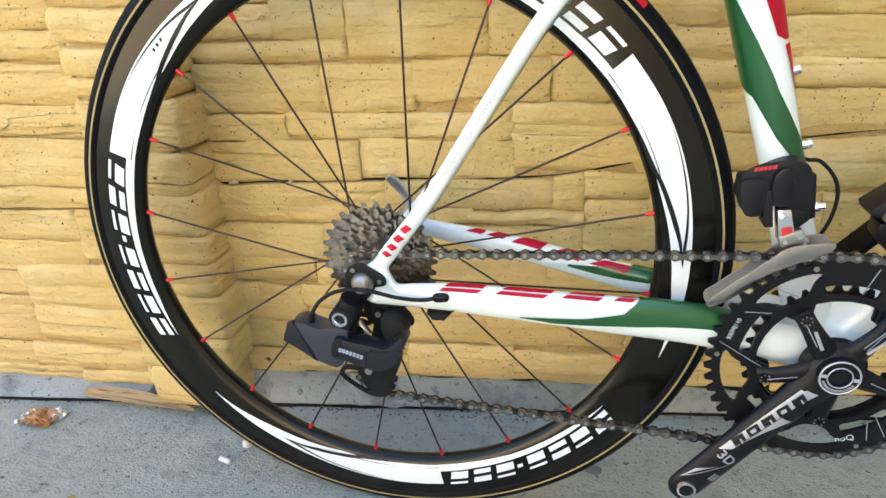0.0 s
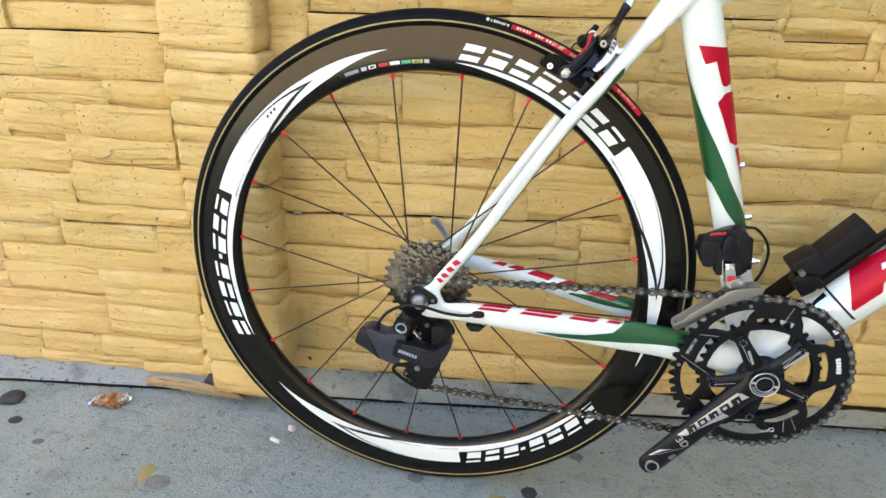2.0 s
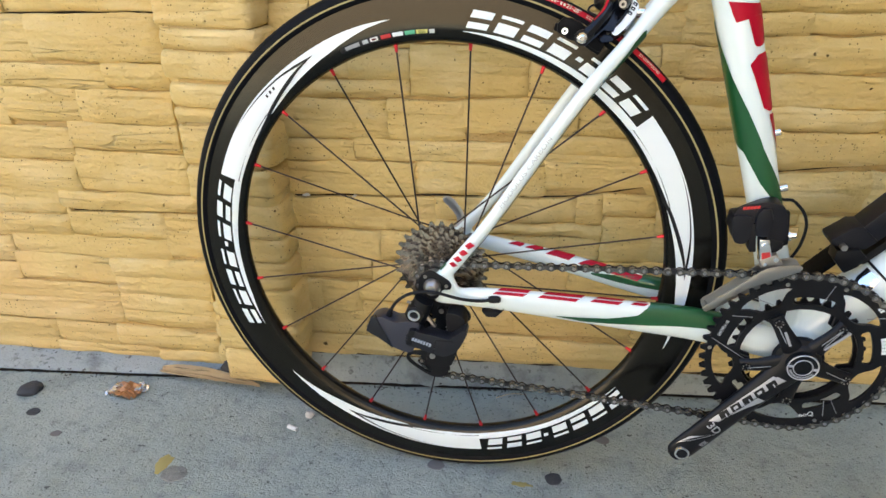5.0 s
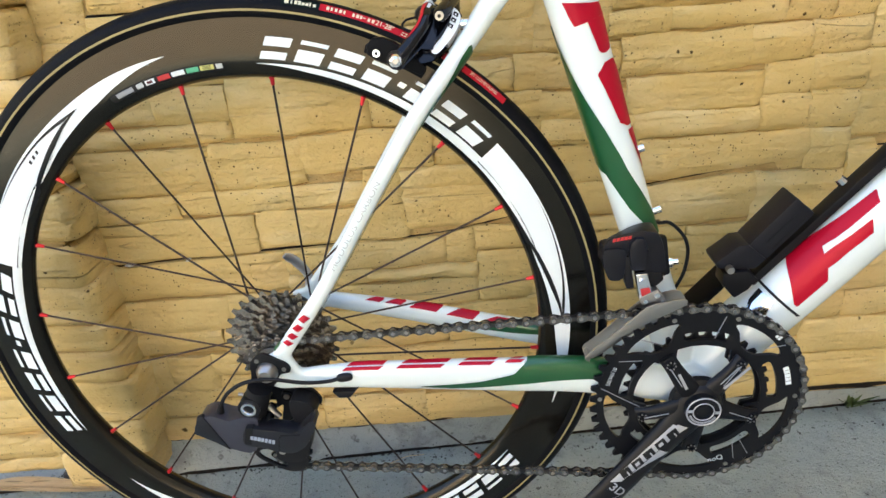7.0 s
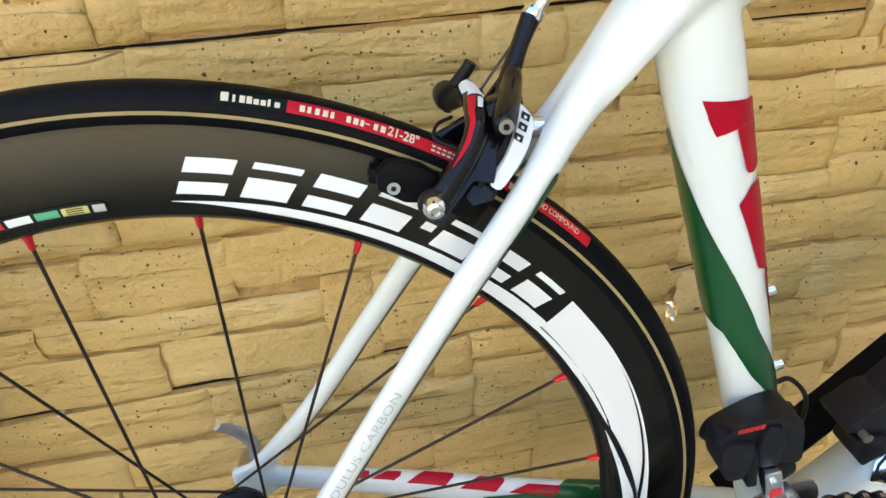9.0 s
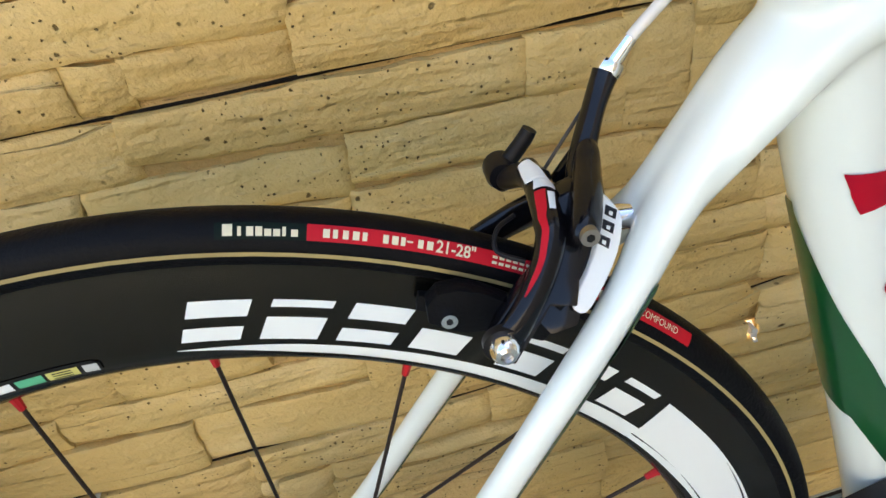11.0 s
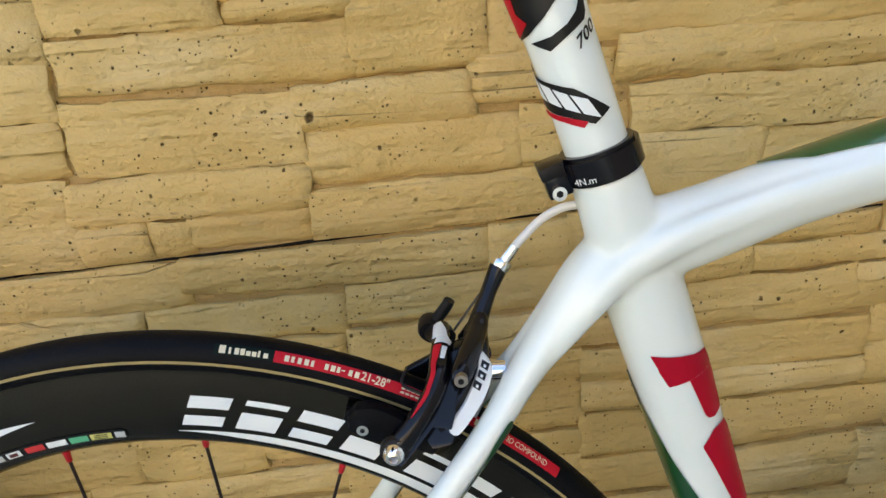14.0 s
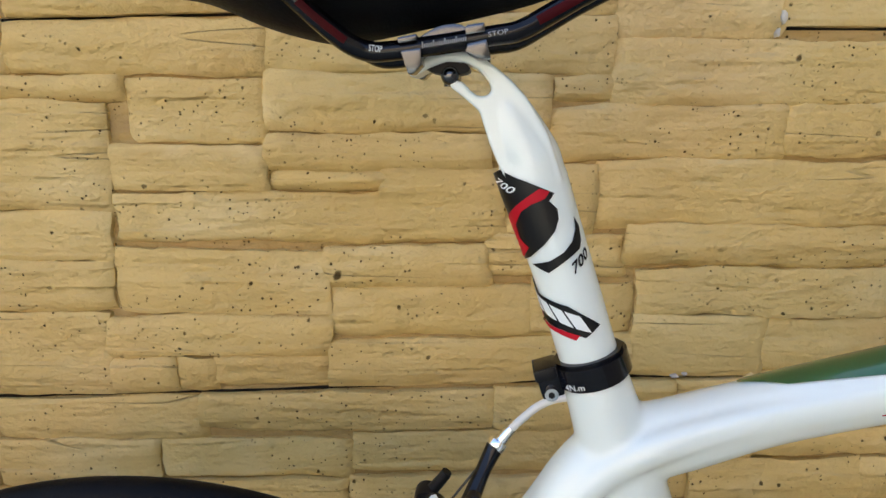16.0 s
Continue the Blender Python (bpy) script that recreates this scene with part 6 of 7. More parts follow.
part("cage_bridge", slab([(0.3040, 0.3290), (0.3060, 0.3340), (0.3090, 0.3330), (0.3075, 0.3280)], -0.0600, -0.0425), STEEL, fd)
part("mount_bracket", slab([(0.3640, 0.4400), (0.3800, 0.4380), (0.3860, 0.4000), (0.3760, 0.3960)], -0.0240, -0.0150, 0.002), SATIN_BLACK, fd)
bm = rod((0.3800, -0.004, 0.4010), (0.3920, -0.005, 0.4036), 0.0060, seg=16)
rod((0.3915, -0.005, 0.4035), (0.3975, -0.006, 0.4047), 0.0036, seg=12, bm=bm)
part("mount_bolt", bm, CHROME, fd, "silver mounting bolt")
part("motor_cable", sweep([(0.3650, -0.012, 0.4520, 0.0017), (0.3761, -0.004, 0.4446, 0.0017), (0.3881, 0, 0.4423, 0.0017), (0.4017, 0.000, 0.4290, 0.0017), (0.4077, 0.000, 0.4125, 0.0017), (0.4064, 0.000, 0.3909, 0.0017), (0.4009, 0.000, 0.3750, 0.0017), (0.3960, 0.000, 0.3650, 0.0017)], 10, 6), BLACK_PLASTIC, fd, "thin black electric cable")

# battery on its rail over the down tube
DT_DIR = Vector((0.644, 0, 0.765))
DT_UP = Vector((-0.765, 0, 0.644))
rail = part("battery_mount", block((0.220, 0.017, 0.0085), Matrix.Translation(Vector((0.515, 0, 0.4305)) + DT_DIR * 0.040 + DT_UP * 0.0020) @ Matrix.Rotation(radians(-49.9), 4, "Y"), 0.002), SATIN_BLACK, bicycle, "black battery mount along the down tube")
part("mount_wing", block((0.195, 0.034, 0.0070), Matrix.Translation(Vector((0.515, 0.0400, 0.4305)) - DT_DIR * 0.0965) @ Matrix.Rotation(radians(-49.9), 4, "Y"), 0.0028), RUBBER, rail, "long black wing plate behind the battery")
part("mount_bridge", block((0.066, 0.040, 0.0058), Matrix.Translation(Vector((0.515, 0.0120, 0.4305)) - DT_DIR * 0.036) @ Matrix.Rotation(radians(-49.9), 4, "Y"), 0.002), RUBBER, rail)
part("battery", slab([(0.4937, 0.4697), (0.5126, 0.4537), (0.4754, 0.4083), (0.4570, 0.4240)], -0.0170, 0.0150, 0.0022), GREY_PLASTIC, rail, "dark grey plastic battery case")
part("battery_head", slab([(0.4578, 0.4243), (0.4490, 0.4235), (0.4420, 0.4170), (0.4290, 0.4060), (0.4320, 0.4000), (0.4440, 0.3985), (0.4662, 0.3983), (0.4760, 0.4083)], -0.0168, 0.0148, 0.0022), GREY_PLASTIC, rail)
for k in (0, 1):
    o = Vector((-0.0062, 0, 0.0060)) * k
    part("battery_groove", slab([(0.4800 + o.x, 0.4200 + o.z), (0.5040 + o.x, 0.4490 + o.z), (0.5030 + o.x, 0.4498 + o.z), (0.4790 + o.x, 0.4208 + o.z)], -0.0174, -0.0160), BLACK_PLASTIC, rail)
part("battery_foot", slab([(0.4370, 0.3960), (0.4600, 0.3985), (0.4690, 0.3900), (0.4620, 0.3780), (0.4500, 0.3690), (0.4370, 0.3840)], -0.0200, 0.0020, 0.002), SATIN_BLACK, rail)
p = Vector((0.5395, 0, 0.4770))
part("cage_bolt", rod(p, p + DT_UP * 0.007, 0.0050, 0.0046, 16), CHROME, rail)
p = Vector((0.5950, 0, 0.5270)) + DT_UP * 0.006
part("cage_bolt", rod(p, p + DT_UP * 0.010, 0.0048, 0.0050, 16), CHROME, rail)
p = Vector((0.4420, -0.0165, 0.4010))
part("mount_screw", rod(p, p + Vector((0, -0.007, 0)), 0.0035, seg=14), STEEL, rail)
DTW = DOWN_TUBE
part("battery_cable", wrap(DTW, [(0.300, -100, 14), (0.3055, -100, 20)], 0.0016, across=24, along=4), BLACK_PLASTIC, rail, "black cable round the down tube")
part("size_sticker", wrap(DTW, [(0.235, -52, -50), (0.262, -66, -26), (0.292, -70, -34)], 0.0008), CHROME, rail, "small silver sticker")
part("sticker_line", wrap(DTW, [(0.240, -52, -48), (0.262, -62, -58), (0.290, -66, -62)], 0.0012), BLACK_DECAL, rail)

# ---- small things on the pavement ----
def pebble(name, place, size, mat, label, category, seed, flat=0.6):
    bm = bmesh.new()
    bmesh.ops.create_icosphere(bm, subdivisions=3, radius=1.0)
    for v in bm.verts:
        k = 1 + 0.28 * noise.noise(v.co * 1.3 + Vector((seed, 0, 0))) + 0.10 * noise.noise(v.co * 4 + Vector((0, seed, 0)))
        v.co = Vector((v.co.x * size[0] * k, v.co.y * size[1] * k, max(-0.35, v.co.z) * size[2] * k))
    low = min(v.co.z for v in bm.verts)
    bmesh.ops.translate(bm, vec=(0, 0, -low), verts=bm.verts)
    ob = tagged(part(name, bm, mat), label, category)
    ob.location = place
    return ob


def stub(place, turn, length, r, mat, label):
    """A short broken stub lying on the pavement."""
    bm = bmesh.new()
    bmesh.ops.create_cone(bm, cap_ends=True, segments=10, radius1=r, radius2=r * 0.9, depth=length)
    bmesh.ops.subdivide_edges(bm, edges=[e for e in bm.edges if abs(e.verts[0].co.z - e.verts[1].co.z) > length / 2], cuts=3)
    for v in bm.verts:
        v.co += Vector((1, 1, 1)) * 0.0010 * noise.noise(v.co * 260 + Vector((turn, 0, 0)))
    bmesh.ops.rotate(bm, cent=(0, 0, 0), matrix=Matrix.Rotation(radians(turn), 3, "Z") @ Matrix.Rotation(radians(90), 3, "Y"), verts=bm.verts)
    low = min(v.co.z for v in bm.verts)
    bmesh.ops.translate(bm, vec=(0, 0, -low), verts=bm.verts)
    ob = tagged(part("chip", bm, mat), label, "chip")
    ob.location = place


stub((-0.2450, 0.0165, 0), -18, 0.017, 0.0036, WHITE_CHIP, "small white broken stub on the pavement")
pebble("chip", (-0.2305, 0.0510, 0), (0.0078, 0.0060, 0.0070), PALE_BIT, "small cream stone chip on the pavement", "chip", 12)
pebble("mortar_lump", (-0.4040, 0.1230, 0.014), (0.0150, 0.0100, 0.0140), PEBBLE, "dark broken mortar lump at the pilaster foot", "mortar", 5)


def blot(name, x, y, rx, ry, mat, label, seed, thick=0.0012, ragged=0.16):
    """A thin flat patch stuck on the pavement."""
    bm = bmesh.new()
    c = bm.verts.new((0, 0, thick))
    ring, foot = [], []
    for a in np.linspace(0, 2 * math.pi, 36, endpoint=False):
        k = 1 + ragged * noise.noise((math.cos(a) * 1.7 + seed, math.sin(a) * 1.7, seed)) + 0.5 * ragged * noise.noise((math.cos(a) * 6 + seed, math.sin(a) * 6, 2))
        ring.append(bm.verts.new((rx * k * 0.93 * math.cos(a), ry * k * 0.93 * math.sin(a), thick * 0.8)))
        foot.append(bm.verts.new((rx * k * math.cos(a), ry * k * math.sin(a), 0.0002)))
    for i in range(36):
        j = (i + 1) % 36
        bm.faces.new((c, ring[i], ring[j]))
        bm.faces.new((ring[i], foot[i], foot[j], ring[j]))
    ob = tagged(part(name, bm, mat), label, "stain")
    ob.location = (x, y, 0)
    return ob


pebble("gum", (-0.722, 0.0230, 0), (0.0205, 0.0185, 0.0090), BLACK_GUM, "black rounded lump of gum on the pavement", "gum", 41)
blot("gum", -0.677, -0.024, 0.011, 0.009, BLACK_GUM, "small black flattened chewing gum on the pavement", 44, 0.0016)
blot("gum", -0.605, -0.062, 0.009, 0.007, GUM, "small grey flattened chewing gum on the pavement", 47, 0.0010)
blot("stain", -0.404, -0.088, 0.011, 0.019, STAIN, "ochre paint stain on the pavement", 3, 0.0005, 0.35)
blot("gum", -0.378, -0.1040, 0.019, 0.016, PALE_GUM, "flattened grey chewing gum on the pavement", 8, 0.0016)
blot("gum", 0.162, -0.0095, 0.012, 0.012, BLACK_GUM, "dark flattened chewing gum on the pavement", 15, 0.0012)
blot("gum", 0.233, 0.085, 0.011, 0.009, GUM, "small dark flattened chewing gum on the pavement", 21, 0.0010)
blot("gum", -0.009, -0.014, 0.013, 0.011, GUM, "flattened grey chewing gum below the tyre", 27, 0.0012)
blot("stain", 0.118, -0.028, 0.013, 0.005, STAIN, "faint rusty mark on the pavement", 31, 0.0004, 0.6)

# crumpled wrapper
wrapper = thing("wrapper", (-0.557, 0.050, 0.0), "crumpled brown and silver foil wrapper on the pavement", "litter")
wr = random.Random(4)
for k, (dx, dy, w, d, mat) in enumerate(((0.0, 0.0, 0.050, 0.034, FOIL), (-0.020, -0.004, 0.020, 0.026, SILVER_FOIL), (0.022, 0.010, 0.018, 0.020, SILVER_FOIL), (0.006, -0.012, 0.022, 0.014, FOIL))):
    bm = bmesh.new()
    bmesh.ops.create_grid(bm, x_segments=9, y_segments=7, size=0.5)
    for v in bm.verts:
        h = 0.010 + 0.012 * noise.noise((v.co.x * 4 + k * 9, v.co.y * 4, 1.0)) + wr.uniform(-0.003, 0.003)
        v.co = Vector((dx + v.co.x * w + wr.uniform(-0.002, 0.002), dy + v.co.y * d + wr.uniform(-0.002, 0.002), max(0.001, h * (1 - 0.5 * abs(v.co.x * 2)))))
    bmesh.ops.solidify(bm, geom=bm.faces[:], thickness=0.0004)
    part("fold", bm, mat, wrapper, smooth=False)

# long dry leaf against the foot of the wall
leaf_line = weave([(-0.523, 0.103, 0.012), (-0.480, 0.104, 0.014), (-0.430, 0.103, 0.013), (-0.385, 0.102, 0.009), (-0.340, 0.101, 0.004)], 6)
bm = bmesh.new()
rows = []
for k, p in enumerate(leaf_line):
    t = k / (len(leaf_line) - 1)
    w = 0.0105 * math.sin(math.pi * min(1, 0.10 + 0.90 * t ** 0.8)) ** 0.7 + 0.001
    rows.append([bm.verts.new((p[0] + 0.002 * s, p[1] + w * s * 0.75, max(0.0015, p[2] + (0.0045 if s else 0.0) + w * 0.5 * s + 0.0012 * noise.noise((k * 0.7, s * 2, 1))))) for s in (-1, -0.5, 0, 0.5, 1)])
for a, b in zip(rows, rows[1:]):
    for i in range(4):
        bm.faces.new((a[i], a[i + 1], b[i + 1], b[i]))
bmesh.ops.solidify(bm, geom=bm.faces[:], thickness=0.0006)
tagged(part("dry_leaf", bm, DRY_LEAF), "long dry straw-coloured leaf lying along the wall foot", "leaf")
bm = sweep([(0.060, 0.150, 0.004, 0.0006), (0.085, 0.158, 0.010, 0.0006), (0.110, 0.166, 0.006, 0.0006)], 6, 5)
tagged(part("straw", bm, DRY_LEAF), "thin pale straw at the wall foot", "straw")

# weed in the joint
weed = thing("weed", (0.770, 0.262, 0.0), "small green weed growing from the pavement joint", "weed")
wd = random.Random(11)
for k in range(22):
    a, tilt, ln = wd.uniform(0, 2 * math.pi), wd.uniform(0.2, 1.2), wd.uniform(0.024, 0.052)
    tip = Vector((math.cos(a) * math.sin(tilt), math.sin(a) * math.sin(tilt) * 0.6, math.cos(tilt))) * ln
    base = Vector((wd.uniform(-0.004, 0.004), wd.uniform(-0.003, 0.003), 0.003))
    across = tip.cross(Vector((0.3, 0.2, 1))).normalized()
    bm = bmesh.new()
    rows = []
    for t in (0, 0.25, 0.5, 0.75, 1.0):
        w = 0.0032 * math.sin(math.pi * (0.1 + 0.85 * t))
        p = base + tip * t + Vector((0, 0, -0.006 * t * t))
        rows.append([bm.verts.new(p - across * w), bm.verts.new(p + Vector((0, 0, 0.0006))), bm.verts.new(p + across * w)])
    for r0, r1 in zip(rows, rows[1:]):
        for i in (0, 1):
            bm.faces.new((r0[i], r0[i + 1], r1[i + 1], r1[i]))
    part("leaf", bm, WEED, weed)

# ---- stones of the walls ----
rng = random.Random(7)


def stone(front, parent, x0, x1, z0, z1, bm=None, coarse=False):
    """One split-face block: a cushion split along its bed, with worn arrises that roll back to the joints."""
    own = bm is None
    bm = bm or bmesh.new()

    def steps(a, b, near, most):
        """Ways across the block, close together where its edges roll back."""
        w = b - a
        if coarse:
            return [0.0, 0.0035 / w, 1 - 0.0035 / w, 1.0] if w > 0.012 else [0.0, 0.5, 1.0]
        k = max(2, min(most, round(w / near)))
        e = [min(0.0016 / w, 0.08), min(0.0040 / w, 0.18), min(0.0080 / w, 0.32)]
        return [0.0, *e, *[e[2] + (1 - 2 * e[2]) * q / k for q in range(1, k)], 1 - e[2], 1 - e[1], 1 - e[0], 1.0]

    # the bed joint stays open under some blocks and is painted shut under the others
    x0, x1 = x0 - rng.uniform(0.0002, 0.0022), x1 + rng.uniform(0.0002, 0.0022)
    z0, z1 = z0 + rng.choice((-0.0012, -0.0008, -0.0004, 0.0004, 0.0009)), z1 + rng.choice((0.0012, 0.0008, 0.0004, 0.0, -0.0004))
    us, vs = steps(x0, x1, 0.009, 26), steps(z0, z1, 0.0042, 12)
    nx, nz = len(us) - 1, len(vs) - 1
    out, lean, roll, key = rng.uniform(-0.0016, 0.0016), rng.uniform(-0.012, 0.012), rng.uniform(-0.03, 0.01), rng.uniform(0, 50)
    wob = [rng.uniform(-0.0022, 0.0022) for _ in range(4)]
    ends, deep = (rng.uniform(0.0034, 0.0065), rng.uniform(0.0034, 0.0065)), [rng.choice((0.0014, 0.0028, 0.0046, 0.0062)) for _ in range(2)]
    under, over = rng.choice((0.0014, 0.0028, 0.0042, 0.0056)), rng.choice((0.0006, 0.0014, 0.0026))
    seams = () if coarse else RIGHT_SEAMS if front is plane_right else LEFT_SEAMS
    rough, cushion = rng.uniform(0.4, 1.3), rng.choice((0.0006, 0.0018, 0.0030, 0.0044))
    grid = []
    for i in range(nz + 1):
        v = vs[i]
        row = []
        for j in range(nx + 1):
            u = us[j]
            x, z = x0 + (x1 - x0) * u, z0 + (z1 - z0) * v
            ridge = rough * (noise.noise((x * 6 + key, z * 75, key)) * 0.0015 + noise.noise((x * 17, z * 130 + key, 1)) * 0.0007) + noise.noise((x * 13, z * 18 + key, 4)) * 0.0026
            edge_x, edge_z = min(u, 1 - u) * (x1 - x0), min(v, 1 - v) * (z1 - z0)
            uneven = 1 + 0.7 * noise.noise((x * 25, z * 25, key))
            ridge += cushion * (1 - (1.9 * v - 1.02) ** 2)
            side = 0 if u < 0.5 else 1
            soft = deep[side] * math.exp(-edge_x / (ends[side] * uneven)) + (under * math.exp(-edge_z / (0.0030 * uneven)) if v < 0.5 else over * math.exp(-edge_z / (0.0020 * uneven)))
            wx = (0.0034 * noise.noise((z * 40, key, 5)) + 0.0016 * noise.noise((z * 110, key, 6))) * (1 - min(1, edge_x / 0.014))
            near = 1 - min(1, edge_z / 0.012)
            wz = (0.0036 * noise.noise((x * 16, key, 9)) + 0.0017 * noise.noise((x * 70, key, 3)) + (wob[0] * (1 - u) + wob[1] * u if v > 0.5 else wob[2] * (1 - u) + wob[3] * u)) * near
            row.append(bm.verts.new((beside_hole(x + wx, z, (x0 + x1) / 2, coarse or front is not plane_right), front(x) + out + min(0.0075, soft) - ridge + lean * (u - 0.5) * (x1 - x0) + roll * (v - 0.5) * (z1 - z0), clear_of(seams, x, z + wz, (z0 + z1) / 2))))
        grid.append(row)
    for i in range(nz):
        for j in range(nx):
            bm.faces.new((grid[i][j], grid[i][j + 1], grid[i + 1][j + 1], grid[i + 1][j]))
    rim = grid[0] + [r[-1] for r in grid[1:]] + grid[-1][-2::-1] + [r[0] for r in grid[-2:0:-1]]
    rear = [bm.verts.new((behind_hole(v.co.x, v.co.z, (x0 + x1) / 2, coarse or front is not plane_right), front(v.co.x) + 0.022, v.co.z)) for v in rim]
    for i in range(len(rim)):
        k = (i + 1) % len(rim)
        bm.faces.new((rim[k], rim[i], rear[i], rear[k]))
    if own:
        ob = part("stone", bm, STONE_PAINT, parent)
        return ob


# long open joints between two lifts of blocks, as lines of (x, z)
RIGHT_SEAMS = [
    [(-0.265, 0.643), (-0.16, 0.646), (0.0, 0.650), (0.12, 0.655), (0.237, 0.658), (0.317, 0.662), (0.419, 0.664)],
    [(0.426, 0.637), (0.49, 0.638), (0.60, 0.641), (0.75, 0.646)],
    [(-0.262, 0.346), (-0.16, 0.350), (-0.055, 0.354), (0.157, 0.361), (0.28, 0.385), (0.428, 0.408), (0.616, 0.430), (0.75, 0.440)],
    [(-0.18, 0.946), (-0.10, 0.949), (0.027, 0.953)],
    [(0.421, 0.944), (0.50, 0.944), (0.60, 0.947)],
]
LEFT_SEAMS = [[(-0.80, 0.597), (-0.65, 0.600), (-0.53, 0.603), (-0.42, 0.606)], [(-0.64, 0.297), (-0.53, 0.302), (-0.42, 0.307)]]


def clear_of(seams, x, z, middle):
    """Keeps a point of a block out of the open joints, on the side of the block's middle."""
    for line in seams:
        if line[0][0] <= x <= line[-1][0]:
            zs = float(np.interp(x, [p[0] for p in line], [p[1] for p in line]))
            g = max(0.0, 0.0009 + 0.0022 * noise.noise((x * 10, zs * 9, 2)) + 0.0007 * noise.noise((x * 45, zs * 9, 5)))
            if abs(z - zs) < 0.012:
                z = max(z, zs + g) if middle > zs else min(z, zs - g)
    return z


def beside_hole(x, z, middle, elsewhere):
    """Keeps a block off the crack through which the sun shows, on the side of the block's middle."""
    if elsewhere or not 0.3485 < z < 0.3860 or abs(x - 0.403) > 0.024:
        return x
    c = float(np.interp(z, (0.349, 0.386), (0.4060, 0.4000)))
    half = float(np.interp(z, (0.349, 0.364, 0.368, 0.386), (0.0070, 0.0066, 0.0030, 0.0018))) + 0.0012 * noise.noise((z * 160, middle * 9, 3))
    return min(x, c - half) if middle < c else max(x, c + half)


def behind_hole(x, z, middle, elsewhere):
    """Lets the crack widen towards the back of the blocks."""
    if elsewhere or not 0.3470 < z < 0.3900 or abs(x - 0.403) > 0.024:
        return x
    return min(x, 0.391) if middle < 0.403 else max(x, 0.419)


def close_up(rects, x0, x1, z0, z1):
    """Lets neighbouring blocks of (x from, x to, z from, z to) meet in the middle of the joint between them, and fills what is left with more blocks."""
    b = np.array(rects, float)
    for reach in (0.030, 0.046):
        a = b.copy()
        for k, (l_, r_, d_, u_) in enumerate(a):
            rest = np.delete(a, k, 0)
            beside = rest[np.minimum(rest[:, 3], u_) - np.maximum(rest[:, 2], d_) > 0.006]
            above = rest[np.minimum(rest[:, 1], r_) - np.maximum(rest[:, 0], l_) > 0.012]
            for col, side, gaps in ((0, -1, l_ - beside[:, 1]), (1, 1, beside[:, 0] - r_), (2, -1, d_ - above[:, 3]), (3, 1, above[:, 2] - u_)):
                gaps = gaps[gaps > -0.006]
                gap = gaps.min() if len(gaps) else reach
                if gap < reach:
                    b[k, col] += side * gap / 2
    b[:, 0], b[:, 1], b[:, 2], b[:, 3] = np.maximum(b[:, 0], x0), np.minimum(b[:, 1], x1), np.maximum(b[:, 2], z0), np.minimum(b[:, 3], z1)
    c = 0.004
    free = np.ones((int((z1 - z0) / c), int((x1 - x0) / c)), bool)
    for l_, r_, d_, u_ in b:
        free[max(0, round((d_ - z0) / c)):max(0, round((u_ - z0) / c)), max(0, round((l_ - x0) / c)):max(0, round((r_ - x0) / c))] = False
    more = []
    for i in range(free.shape[0]):
        j = 0
        while j < free.shape[1]:
            if not free[i, j]:
                j += 1
                continue
            w = 1
            while j + w < free.shape[1] and free[i, j + w] and w * c < 0.26:
                w += 1
            h = 1
            while i + h < free.shape[0] and free[i + h, j:j + w].all() and h * c < 0.052:
                h += 1
            free[i:i + h, j:j + w] = False
            if min(w, h) * c > 0.013:
                more.append((x0 + j * c, x0 + (j + w) * c, z0 + i * c, z0 + (i + h) * c))
            j += w
    return [tuple(q) for q in b] + more


right_blocks, left_blocks, pilaster_blocks = [], [], []


def lay_right(rects):
    right_blocks.extend(rects)


def lay_left(rects):
    left_blocks.extend(rects)


def lay_pilaster(rects):
    pilaster_blocks.extend(rects)


